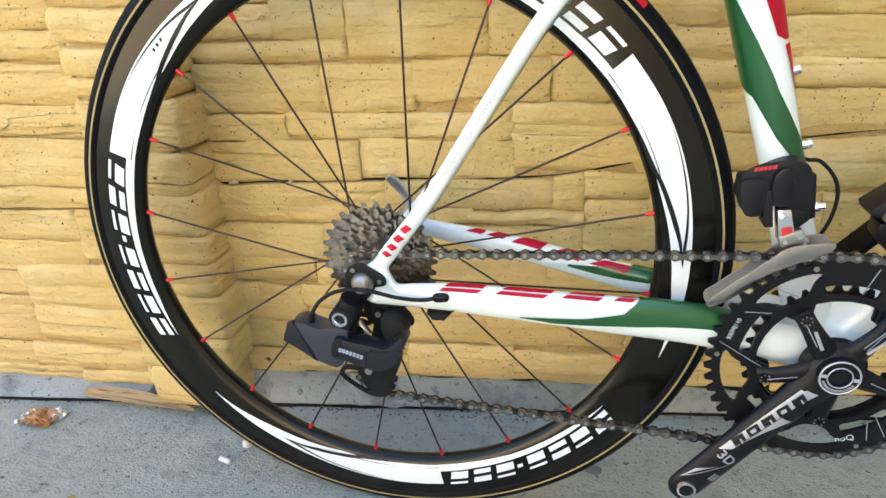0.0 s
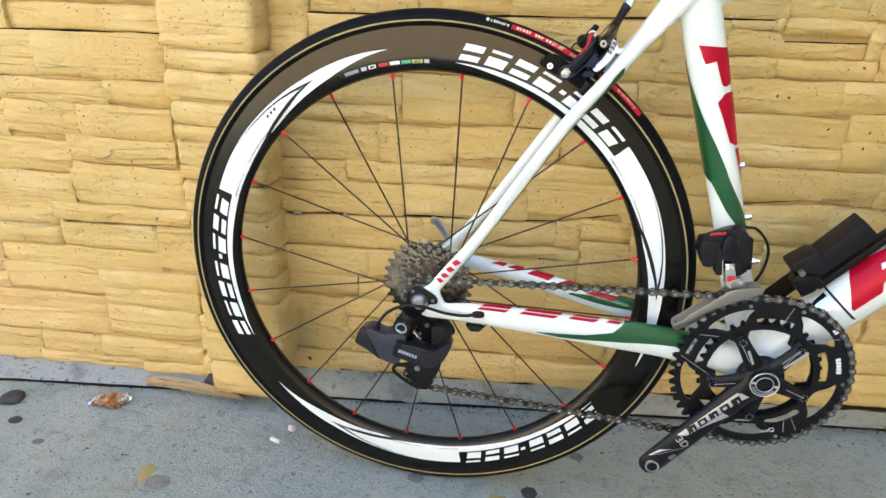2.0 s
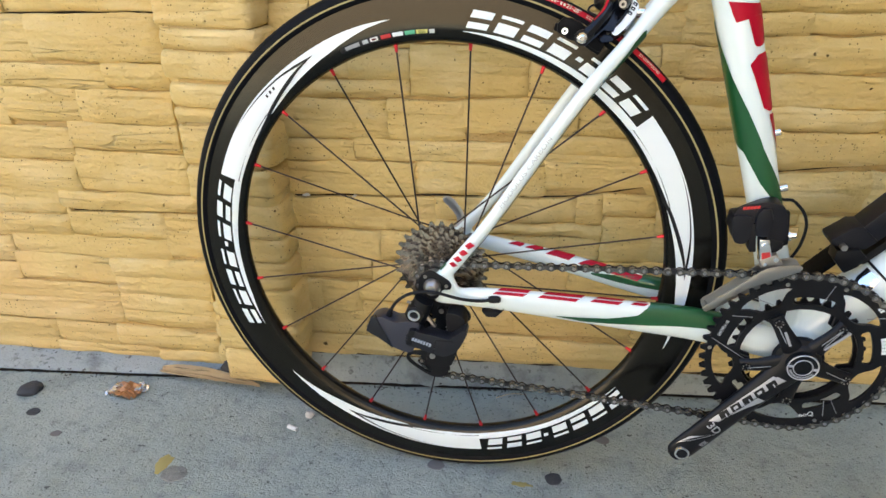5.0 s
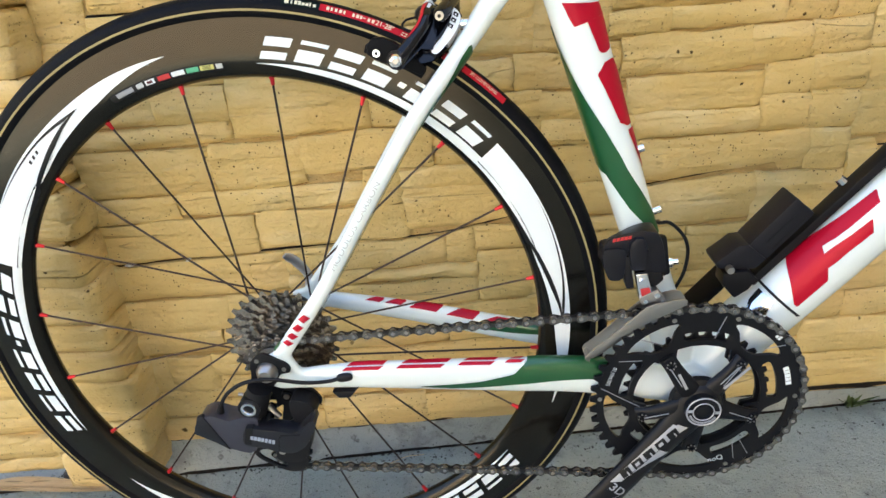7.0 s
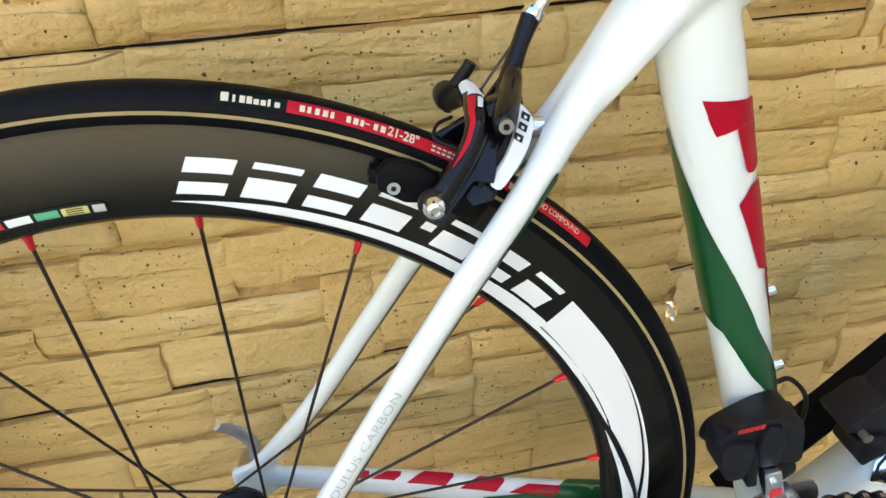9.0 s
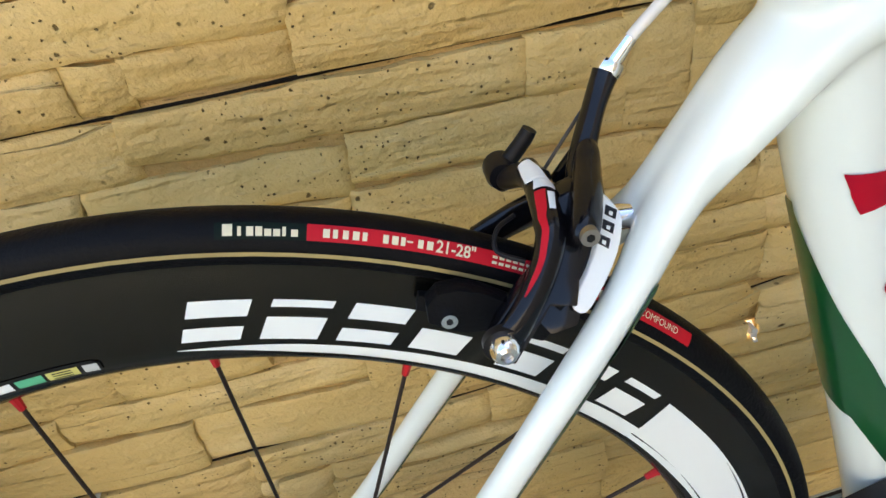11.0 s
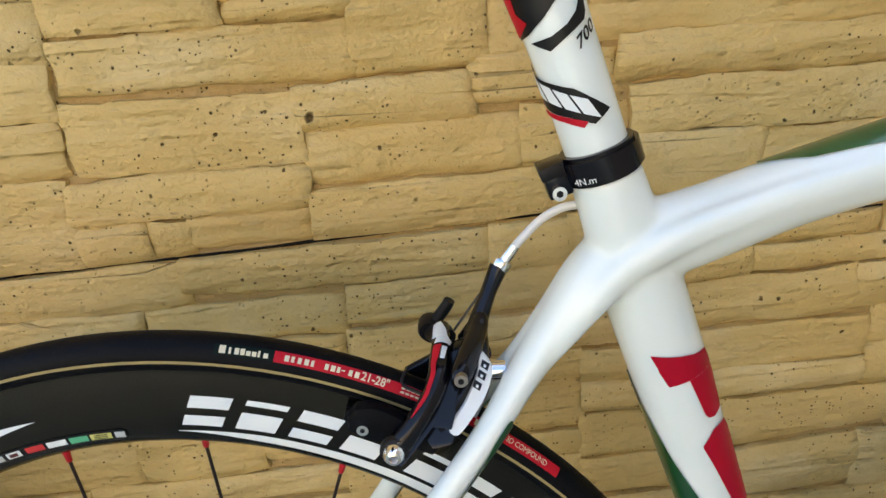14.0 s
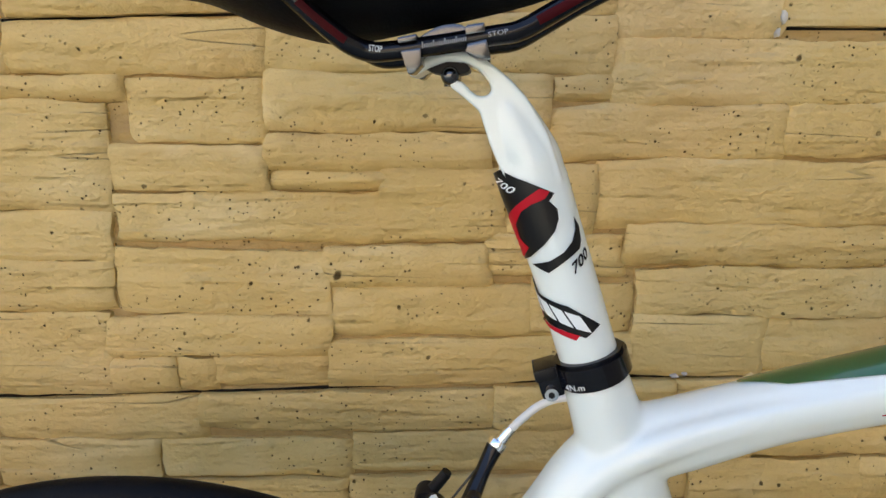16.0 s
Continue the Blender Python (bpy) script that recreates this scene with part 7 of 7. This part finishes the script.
def corner_stone(x0, x1, z0, z1):
    """A block of the pilaster that shows its face and both returns, its arrises knocked round."""
    bm = bmesh.new()
    y0, key = plane_pilaster(x0) + rng.uniform(-0.003, 0.003), rng.uniform(0, 50)
    x1 += rng.uniform(-0.006, 0.004)
    r0, r1 = rng.uniform(0.006, 0.010), rng.uniform(0.007, 0.016)
    way = [(x0, y0 + d, -1, 0) for d in (0.080, 0.050, 0.025)] + [(x0 + r0 - r0 * math.cos(a), y0 + r0 - r0 * math.sin(a), -math.cos(a), -math.sin(a)) for a in np.radians((0, 22, 45, 68))]
    way += [(x, y0, 0, -1) for x in np.linspace(x0 + r0, x1 - r1, 12)]
    way += [(x1 - r1 + r1 * math.sin(a), y0 + r1 - r1 * math.cos(a), math.sin(a), -math.cos(a)) for a in np.radians((18, 36, 54, 72, 90))] + [(x1, y0 + d, 1, 0) for d in np.linspace(r1 + 0.007, 0.092, 9)]
    k = max(3, min(12, round((z1 - z0) / 0.0045)))
    z0, z1 = z0 + rng.choice((-0.0008, -0.0004, 0.0006)), z1 + rng.choice((0.0006, 0.0002, -0.0006))
    w = z1 - z0
    vs = [0.0, 0.0016 / w, 0.0042 / w, *[0.0085 / w + (1 - 0.017 / w) * q / k for q in range(k + 1)], 1 - 0.0042 / w, 1 - 0.0016 / w, 1.0]
    grid = []
    for v in vs:
        row = []
        for x, y, nx, ny in way:
            z = z0 + w * v
            edge = min(v, 1 - v) * w
            s = x - y
            d = noise.noise((s * 9 + key, z * 70, key)) * 0.0018 + noise.noise((s * 26, z * 30 + key, 2)) * 0.0026 - 0.0060 * math.exp(-edge / (0.0026 * (1 + 0.7 * noise.noise((s * 25, z * 9, key)))))
            wz = (0.0030 * noise.noise((s * 18, key, 9)) + 0.0012 * noise.noise((s * 70, key, 3))) * (1 - min(1, edge / 0.012))
            row.append(bm.verts.new((x + nx * d, y + ny * d, z + wz)))
        grid.append(row)
    for g0, g1 in zip(grid, grid[1:]):
        for i in range(len(way) - 1):
            bm.faces.new((g0[i], g0[i + 1], g1[i + 1], g1[i]))
    for row, flip in ((grid[0], True), (grid[-1], False)):
        inner = [bm.verts.new((min(max(v.co.x, x0 + 0.022), x1 - 0.022), max(v.co.y, y0 + 0.022), v.co.z)) for v in row]
        for i in range(len(way) - 1):
            q = (row[i], row[i + 1], inner[i + 1], inner[i])
            if len({tuple(p.co) for p in q}) == 4:
                bm.faces.new(q[::-1] if flip else q)
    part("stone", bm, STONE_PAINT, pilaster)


lay_right([
    (-0.270, -0.182, 0.062, 0.099), (-0.177, -0.031, 0.063, 0.097), (-0.023, 0.116, 0.062, 0.117), (0.121, 0.287, 0.062, 0.102),
    (0.295, 0.457, 0.063, 0.101), (0.463, 0.641, 0.063, 0.105), (0.672, 0.788, 0.071, 0.130), (0.795, 0.869, 0.071, 0.121),
    (-0.270, -0.164, 0.102, 0.144), (-0.157, -0.031, 0.103, 0.125), (0.375, 0.457, 0.107, 0.161), (0.463, 0.605, 0.111, 0.161),
    (0.611, 0.641, 0.111, 0.161), (0.085, 0.263, 0.119, 0.192), (0.271, 0.369, 0.119, 0.165), (-0.157, -0.035, 0.131, 0.165),
    (-0.028, 0.081, 0.130, 0.196), (0.654, 0.775, 0.134, 0.180), (0.795, 0.869, 0.127, 0.177), (-0.226, -0.168, 0.151, 0.202),
])
lay_right([
    (-0.270, -0.229, 0.157, 0.205), (-0.161, -0.039, 0.171, 0.201), (0.271, 0.369, 0.171, 0.225), (0.375, 0.613, 0.167, 0.205),
    (0.619, 0.641, 0.167, 0.221), (0.795, 0.869, 0.183, 0.225), (-0.020, 0.155, 0.198, 0.247), (0.163, 0.265, 0.199, 0.245),
    (0.672, 0.701, 0.197, 0.233), (0.705, 0.762, 0.196, 0.229), (-0.270, -0.147, 0.208, 0.242), (-0.141, -0.039, 0.207, 0.237),
    (0.375, 0.561, 0.211, 0.253), (0.567, 0.613, 0.211, 0.249), (0.271, 0.369, 0.231, 0.261), (0.795, 0.869, 0.231, 0.281),
    (-0.270, -0.133, 0.245, 0.295), (-0.125, -0.039, 0.243, 0.281), (0.634, 0.749, 0.237, 0.298), (0.375, 0.561, 0.259, 0.277),
])
lay_right([
    (0.567, 0.613, 0.255, 0.277), (-0.021, 0.013, 0.267, 0.309), (0.018, 0.196, 0.266, 0.295), (0.204, 0.271, 0.267, 0.330),
    (0.279, 0.369, 0.267, 0.305), (0.375, 0.469, 0.283, 0.325), (0.474, 0.613, 0.284, 0.341), (0.795, 0.869, 0.287, 0.333),
    (-0.270, -0.045, 0.297, 0.348), (0.062, 0.202, 0.298, 0.314), (0.635, 0.749, 0.303, 0.341), (0.767, 0.789, 0.299, 0.333),
    (0.279, 0.369, 0.311, 0.345), (-0.040, 0.159, 0.316, 0.355), (0.167, 0.197, 0.319, 0.357), (0.375, 0.469, 0.331, 0.345),
    (0.203, 0.273, 0.335, 0.365), (0.767, 0.869, 0.339, 0.385), (-0.270, -0.076, 0.354, 0.401), (0.279, 0.402, 0.351, 0.365),
])
lay_right([
    (0.411, 0.550, 0.352, 0.404), (0.554, 0.660, 0.348, 0.405), (0.667, 0.749, 0.347, 0.385), (-0.073, 0.114, 0.359, 0.405),
    (0.117, 0.279, 0.370, 0.420), (0.287, 0.402, 0.371, 0.413), (0.667, 0.749, 0.391, 0.445), (0.767, 0.865, 0.391, 0.441),
    (-0.268, -0.163, 0.403, 0.434), (-0.162, 0.063, 0.407, 0.436), (0.071, 0.109, 0.411, 0.449), (0.871, 0.897, 0.411, 0.453),
    (0.287, 0.401, 0.419, 0.461), (0.406, 0.610, 0.420, 0.463), (0.615, 0.661, 0.419, 0.461), (0.115, 0.281, 0.427, 0.449),
    (-0.266, -0.110, 0.438, 0.491), (-0.109, -0.004, 0.448, 0.495), (0.667, 0.749, 0.451, 0.505), (0.767, 0.865, 0.447, 0.485),
])
lay_right([
    (-0.002, 0.150, 0.455, 0.497), (0.155, 0.281, 0.455, 0.497), (0.871, 0.897, 0.459, 0.513), (0.287, 0.389, 0.467, 0.493),
    (0.397, 0.538, 0.467, 0.494), (0.546, 0.598, 0.472, 0.507), (0.615, 0.661, 0.467, 0.509), (-0.267, -0.080, 0.495, 0.521),
    (0.767, 0.865, 0.491, 0.529), (-0.078, 0.080, 0.499, 0.570), (0.191, 0.281, 0.503, 0.529), (0.287, 0.381, 0.499, 0.529),
    (0.389, 0.544, 0.498, 0.540), (0.083, 0.183, 0.508, 0.571), (0.547, 0.586, 0.510, 0.546), (0.667, 0.749, 0.511, 0.553),
    (-0.266, -0.163, 0.523, 0.553), (0.615, 0.661, 0.515, 0.549), (0.871, 0.897, 0.519, 0.565), (-0.163, -0.081, 0.530, 0.558),
])
lay_right([
    (0.254, 0.324, 0.534, 0.573), (0.191, 0.249, 0.535, 0.569), (0.331, 0.373, 0.543, 0.581), (0.378, 0.522, 0.543, 0.589),
    (0.767, 0.865, 0.535, 0.585), (0.526, 0.573, 0.549, 0.590), (0.615, 0.661, 0.555, 0.589), (0.667, 0.761, 0.559, 0.609),
    (-0.269, -0.219, 0.571, 0.617), (-0.212, -0.078, 0.570, 0.606), (-0.073, 0.085, 0.573, 0.606), (0.089, 0.273, 0.575, 0.613),
    (0.871, 0.897, 0.571, 0.609), (0.273, 0.308, 0.580, 0.657), (0.331, 0.357, 0.587, 0.637), (0.365, 0.422, 0.589, 0.614),
    (0.430, 0.559, 0.592, 0.614), (0.767, 0.865, 0.591, 0.625), (0.615, 0.661, 0.595, 0.649), (-0.207, -0.042, 0.608, 0.642),
])
lay_right([
    (-0.035, 0.205, 0.615, 0.648), (-0.269, -0.215, 0.623, 0.677), (0.209, 0.271, 0.616, 0.652), (0.362, 0.540, 0.616, 0.647),
    (0.667, 0.761, 0.615, 0.653), (0.871, 0.897, 0.615, 0.649), (0.767, 0.865, 0.631, 0.665), (0.331, 0.357, 0.643, 0.661),
    (-0.199, -0.109, 0.654, 0.717), (0.430, 0.540, 0.649, 0.668), (0.615, 0.661, 0.655, 0.709), (0.871, 0.897, 0.655, 0.697),
    (-0.106, -0.058, 0.655, 0.681), (-0.057, -0.025, 0.655, 0.681), (-0.023, 0.066, 0.657, 0.682), (0.073, 0.265, 0.659, 0.697),
    (0.271, 0.309, 0.663, 0.701), (0.667, 0.761, 0.659, 0.697), (0.325, 0.428, 0.667, 0.712), (0.431, 0.531, 0.670, 0.714),
])
lay_right([
    (0.767, 0.865, 0.671, 0.709), (-0.269, -0.215, 0.683, 0.737), (-0.108, 0.067, 0.683, 0.717), (0.074, 0.233, 0.700, 0.740),
    (0.239, 0.265, 0.703, 0.745), (0.667, 0.761, 0.703, 0.745), (0.871, 0.897, 0.703, 0.749), (0.271, 0.317, 0.707, 0.741),
    (0.615, 0.661, 0.715, 0.757), (0.767, 0.865, 0.715, 0.761), (-0.192, -0.106, 0.720, 0.762), (-0.099, 0.068, 0.720, 0.767),
    (0.322, 0.525, 0.717, 0.756), (-0.269, -0.215, 0.743, 0.797), (0.075, 0.200, 0.742, 0.775), (0.201, 0.307, 0.751, 0.779),
    (0.667, 0.761, 0.751, 0.789), (-0.186, -0.102, 0.764, 0.801), (0.310, 0.519, 0.760, 0.790), (0.615, 0.661, 0.763, 0.801),
])
lay_right([
    (0.871, 0.897, 0.755, 0.801), (0.767, 0.865, 0.767, 0.809), (-0.094, 0.112, 0.777, 0.817), (0.121, 0.210, 0.781, 0.835),
    (0.215, 0.281, 0.787, 0.837), (0.286, 0.513, 0.793, 0.842), (-0.269, -0.215, 0.803, 0.837), (0.667, 0.761, 0.795, 0.841),
    (-0.178, -0.096, 0.805, 0.886), (0.615, 0.661, 0.807, 0.857), (0.871, 0.897, 0.807, 0.845), (-0.090, 0.025, 0.821, 0.855),
    (0.539, 0.561, 0.823, 0.873), (0.767, 0.865, 0.815, 0.861), (-0.269, -0.215, 0.843, 0.889), (0.027, 0.198, 0.837, 0.863),
    (0.203, 0.245, 0.843, 0.857), (0.251, 0.429, 0.845, 0.872), (0.430, 0.506, 0.855, 0.886), (0.667, 0.757, 0.847, 0.885),
])
lay_right([
    (0.871, 0.897, 0.851, 0.905), (-0.076, 0.023, 0.858, 0.900), (0.030, 0.239, 0.865, 0.908), (0.615, 0.661, 0.863, 0.905),
    (0.763, 0.865, 0.867, 0.901), (0.539, 0.561, 0.879, 0.913), (-0.171, -0.086, 0.888, 0.906), (0.294, 0.500, 0.890, 0.933),
    (0.667, 0.757, 0.891, 0.933), (-0.269, -0.215, 0.895, 0.945), (-0.167, 0.027, 0.909, 0.946), (0.030, 0.290, 0.909, 0.953),
    (0.603, 0.661, 0.911, 0.961), (0.763, 0.865, 0.907, 0.957), (0.871, 0.897, 0.911, 0.965), (0.539, 0.561, 0.919, 0.969),
    (0.293, 0.409, 0.935, 0.987), (0.421, 0.492, 0.945, 0.988), (0.667, 0.757, 0.939, 0.993), (-0.269, -0.215, 0.951, 1.005),
])
lay_right([
    (-0.162, 0.028, 0.950, 0.984), (0.036, 0.288, 0.954, 0.986), (0.763, 0.865, 0.963, 1.013), (0.527, 0.561, 0.975, 1.021),
    (0.603, 0.661, 0.967, 1.009), (0.871, 0.897, 0.971, 1.009), (-0.161, 0.085, 0.991, 1.045), (0.091, 0.285, 0.991, 1.025),
    (0.291, 0.393, 0.995, 1.037), (0.399, 0.493, 0.995, 1.037), (0.667, 0.757, 0.999, 1.033), (-0.269, -0.215, 1.011, 1.057),
    (0.603, 0.661, 1.015, 1.057), (0.871, 0.897, 1.015, 1.057), (0.763, 0.865, 1.019, 1.057), (0.091, 0.285, 1.031, 1.057),
    (0.527, 0.561, 1.027, 1.057), (0.291, 0.493, 1.043, 1.057), (0.667, 0.757, 1.039, 1.057),
])
lay_left([
    (-0.999, -0.885, 0.013, 0.063), (-0.869, -0.737, 0.012, 0.071), (-0.734, -0.544, 0.012, 0.036), (-0.535, -0.424, 0.012, 0.035),
    (-0.724, -0.619, 0.038, 0.079), (-0.608, -0.426, 0.037, 0.079), (-0.999, -0.885, 0.069, 0.103), (-0.854, -0.603, 0.081, 0.125),
    (-0.589, -0.423, 0.088, 0.144), (-0.999, -0.905, 0.109, 0.155), (-0.871, -0.849, 0.133, 0.175), (-0.843, -0.591, 0.128, 0.160),
    (-0.589, -0.422, 0.145, 0.182), (-0.999, -0.905, 0.161, 0.203), (-0.833, -0.771, 0.162, 0.194), (-0.766, -0.593, 0.170, 0.210),
    (-0.879, -0.849, 0.181, 0.227), (-0.589, -0.418, 0.182, 0.217), (-0.823, -0.768, 0.196, 0.241), (-0.999, -0.905, 0.209, 0.251),
])
lay_left([
    (-0.762, -0.488, 0.219, 0.251), (-0.879, -0.849, 0.233, 0.279), (-0.813, -0.767, 0.244, 0.280), (-0.480, -0.412, 0.236, 0.299),
    (-0.759, -0.646, 0.253, 0.285), (-0.999, -0.905, 0.257, 0.295), (-0.645, -0.484, 0.257, 0.296), (-0.879, -0.849, 0.285, 0.335),
    (-0.803, -0.665, 0.287, 0.328), (-0.999, -0.905, 0.301, 0.335), (-0.645, -0.420, 0.301, 0.329), (-0.792, -0.620, 0.331, 0.379),
    (-0.999, -0.905, 0.341, 0.379), (-0.879, -0.849, 0.341, 0.395), (-0.609, -0.427, 0.340, 0.401), (-0.779, -0.611, 0.382, 0.436),
    (-0.999, -0.905, 0.385, 0.431), (-0.815, -0.785, 0.385, 0.427), (-0.879, -0.849, 0.401, 0.447), (-0.609, -0.431, 0.403, 0.443),
])
lay_left([
    (-0.815, -0.785, 0.433, 0.471), (-0.999, -0.905, 0.437, 0.483), (-0.766, -0.705, 0.438, 0.487), (-0.899, -0.849, 0.453, 0.487),
    (-0.703, -0.587, 0.445, 0.491), (-0.578, -0.432, 0.451, 0.494), (-0.815, -0.785, 0.477, 0.523), (-0.999, -0.905, 0.489, 0.523),
    (-0.899, -0.849, 0.493, 0.539), (-0.754, -0.530, 0.496, 0.530), (-0.528, -0.435, 0.506, 0.534), (-0.427, -0.401, 0.505, 0.547),
    (-0.999, -0.905, 0.529, 0.583), (-0.815, -0.785, 0.529, 0.567), (-0.742, -0.634, 0.532, 0.597), (-0.632, -0.434, 0.536, 0.602),
    (-0.899, -0.849, 0.545, 0.579), (-0.427, -0.401, 0.553, 0.599), (-0.815, -0.785, 0.573, 0.619), (-0.999, -0.905, 0.589, 0.635),
])
lay_left([
    (-0.899, -0.849, 0.585, 0.631), (-0.728, -0.674, 0.599, 0.639), (-0.661, -0.434, 0.604, 0.640), (-0.427, -0.401, 0.605, 0.659),
    (-0.815, -0.785, 0.625, 0.659), (-0.999, -0.905, 0.641, 0.679), (-0.899, -0.849, 0.637, 0.671), (-0.721, -0.633, 0.642, 0.658),
    (-0.628, -0.432, 0.651, 0.665), (-0.815, -0.785, 0.665, 0.679), (-0.743, -0.633, 0.665, 0.679), (-0.427, -0.401, 0.665, 0.679),
])
lay_pilaster([
    (-0.384, -0.254, 0.031, 0.090), (-0.386, -0.251, 0.093, 0.145), (-0.387, -0.252, 0.145, 0.209), (-0.388, -0.254, 0.208, 0.255),
    (-0.389, -0.254, 0.254, 0.293), (-0.389, -0.257, 0.294, 0.350), (-0.393, -0.259, 0.351, 0.402), (-0.397, -0.260, 0.406, 0.463),
    (-0.399, -0.263, 0.465, 0.486), (-0.398, -0.261, 0.488, 0.521), (-0.402, -0.263, 0.525, 0.564), (-0.403, -0.260, 0.565, 0.592),
    (-0.404, -0.261, 0.594, 0.660), (-0.398, -0.260, 0.663, 0.720),
])

for rect in close_up(right_blocks, -0.272, 0.905, 0.060, 1.062):
    stone(plane_right, wall_right, *rect)
for rect in close_up(left_blocks, -1.0, -0.392, 0.012, 0.686):
    stone(plane_left, wall_left, *rect)
for x0, x1, z0, z1 in pilaster_blocks:
    corner_stone(x0, x1, z0, z1)


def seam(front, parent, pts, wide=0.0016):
    """A black strip for the shade in an open joint between two lifts of blocks, along points of (x, z)."""
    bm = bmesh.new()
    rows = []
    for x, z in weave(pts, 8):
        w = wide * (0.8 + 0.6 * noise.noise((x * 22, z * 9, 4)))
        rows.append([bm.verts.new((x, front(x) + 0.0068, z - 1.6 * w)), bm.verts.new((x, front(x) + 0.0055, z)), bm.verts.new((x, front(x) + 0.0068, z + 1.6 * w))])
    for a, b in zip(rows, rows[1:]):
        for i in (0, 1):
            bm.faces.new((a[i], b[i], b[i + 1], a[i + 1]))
    part("seam", bm, SEAM, parent, "black strip painting the shade in an open joint")


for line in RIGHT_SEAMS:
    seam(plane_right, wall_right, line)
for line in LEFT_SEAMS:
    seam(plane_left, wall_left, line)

# courses beyond the stretch that is passed, in one mesh a wall
for name, front, spans in (("far_stones", plane_right, ((0.91, 3.2, 0.062, 3.1), (-0.26, 0.91, 1.065, 3.1))), ("far_stones", plane_left, ((-3.0, -1.0, 0.014, 3.1), (-1.0, -0.40, 0.69, 3.1)))):
    bm = bmesh.new()
    for xa, xb, za, zb in spans:
        z = za
        while z < zb - 0.03:
            h = rng.uniform(0.045, 0.085)
            x = xa
            while x < xb - 0.05:
                w = min(rng.uniform(0.12, 0.34), xb - x)
                stone(front, None, x, x + w, z, min(z + h, zb), bm, True)
                x += w
            z += h
    tagged(part(name, bm, STONE_PAINT, wall_right if front is plane_right else wall_left), "more courses of the same stone", kind="stuff")
z = 0.722
while z < 3.1:
    h = rng.uniform(0.04, 0.09)
    corner_stone(-0.400, -0.262, z, z + h)
    z += h

# black strip in the dark gap where the wall meets its footing
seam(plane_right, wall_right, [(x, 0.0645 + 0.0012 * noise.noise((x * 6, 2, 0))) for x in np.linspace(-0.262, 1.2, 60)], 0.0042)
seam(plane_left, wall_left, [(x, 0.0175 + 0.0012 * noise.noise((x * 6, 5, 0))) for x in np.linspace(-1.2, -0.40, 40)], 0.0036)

# pale chips that paint glints of daylight showing through the wall
for x, z, w, h in ((0.405, 0.359, 0.006, 0.008), (0.408, 0.349, 0.003, 0.004), (-0.237, 0.350, 0.0075, 0.0032), (-0.164, 0.351, 0.004, 0.002), (0.356, 0.666, 0.005, 0.0025), (0.364, 0.668, 0.003, 0.002), (0.416, 0.952, 0.0035, 0.008), (0.413, 0.940, 0.002, 0.005), (0.300, 0.664, 0.0025, 0.0015)):
    bm = bmesh.new()
    ring = []
    for a in np.linspace(0, 2 * math.pi, 14, endpoint=False):
        k = rng.uniform(0.35, 0.8)
        ring.append(bm.verts.new((x + w * k * math.cos(a), plane_right(x) - 0.0042 - 0.0006 * rng.random(), z + h * k * math.sin(a))))
    top = bm.verts.new((x, plane_right(x) - 0.0056, z))
    foot = [bm.verts.new((v.co.x, v.co.y + 0.010, v.co.z)) for v in ring]
    for i in range(14):
        j = (i + 1) % 14
        bm.faces.new((top, ring[i], ring[j]))
        bm.faces.new((ring[i], foot[i], foot[j], ring[j]))
    bmesh.ops.recalc_face_normals(bm, faces=bm.faces)
    part("paint_chip", bm, PALE_BIT, wall_right, "pale chip in place of a glint of daylight")
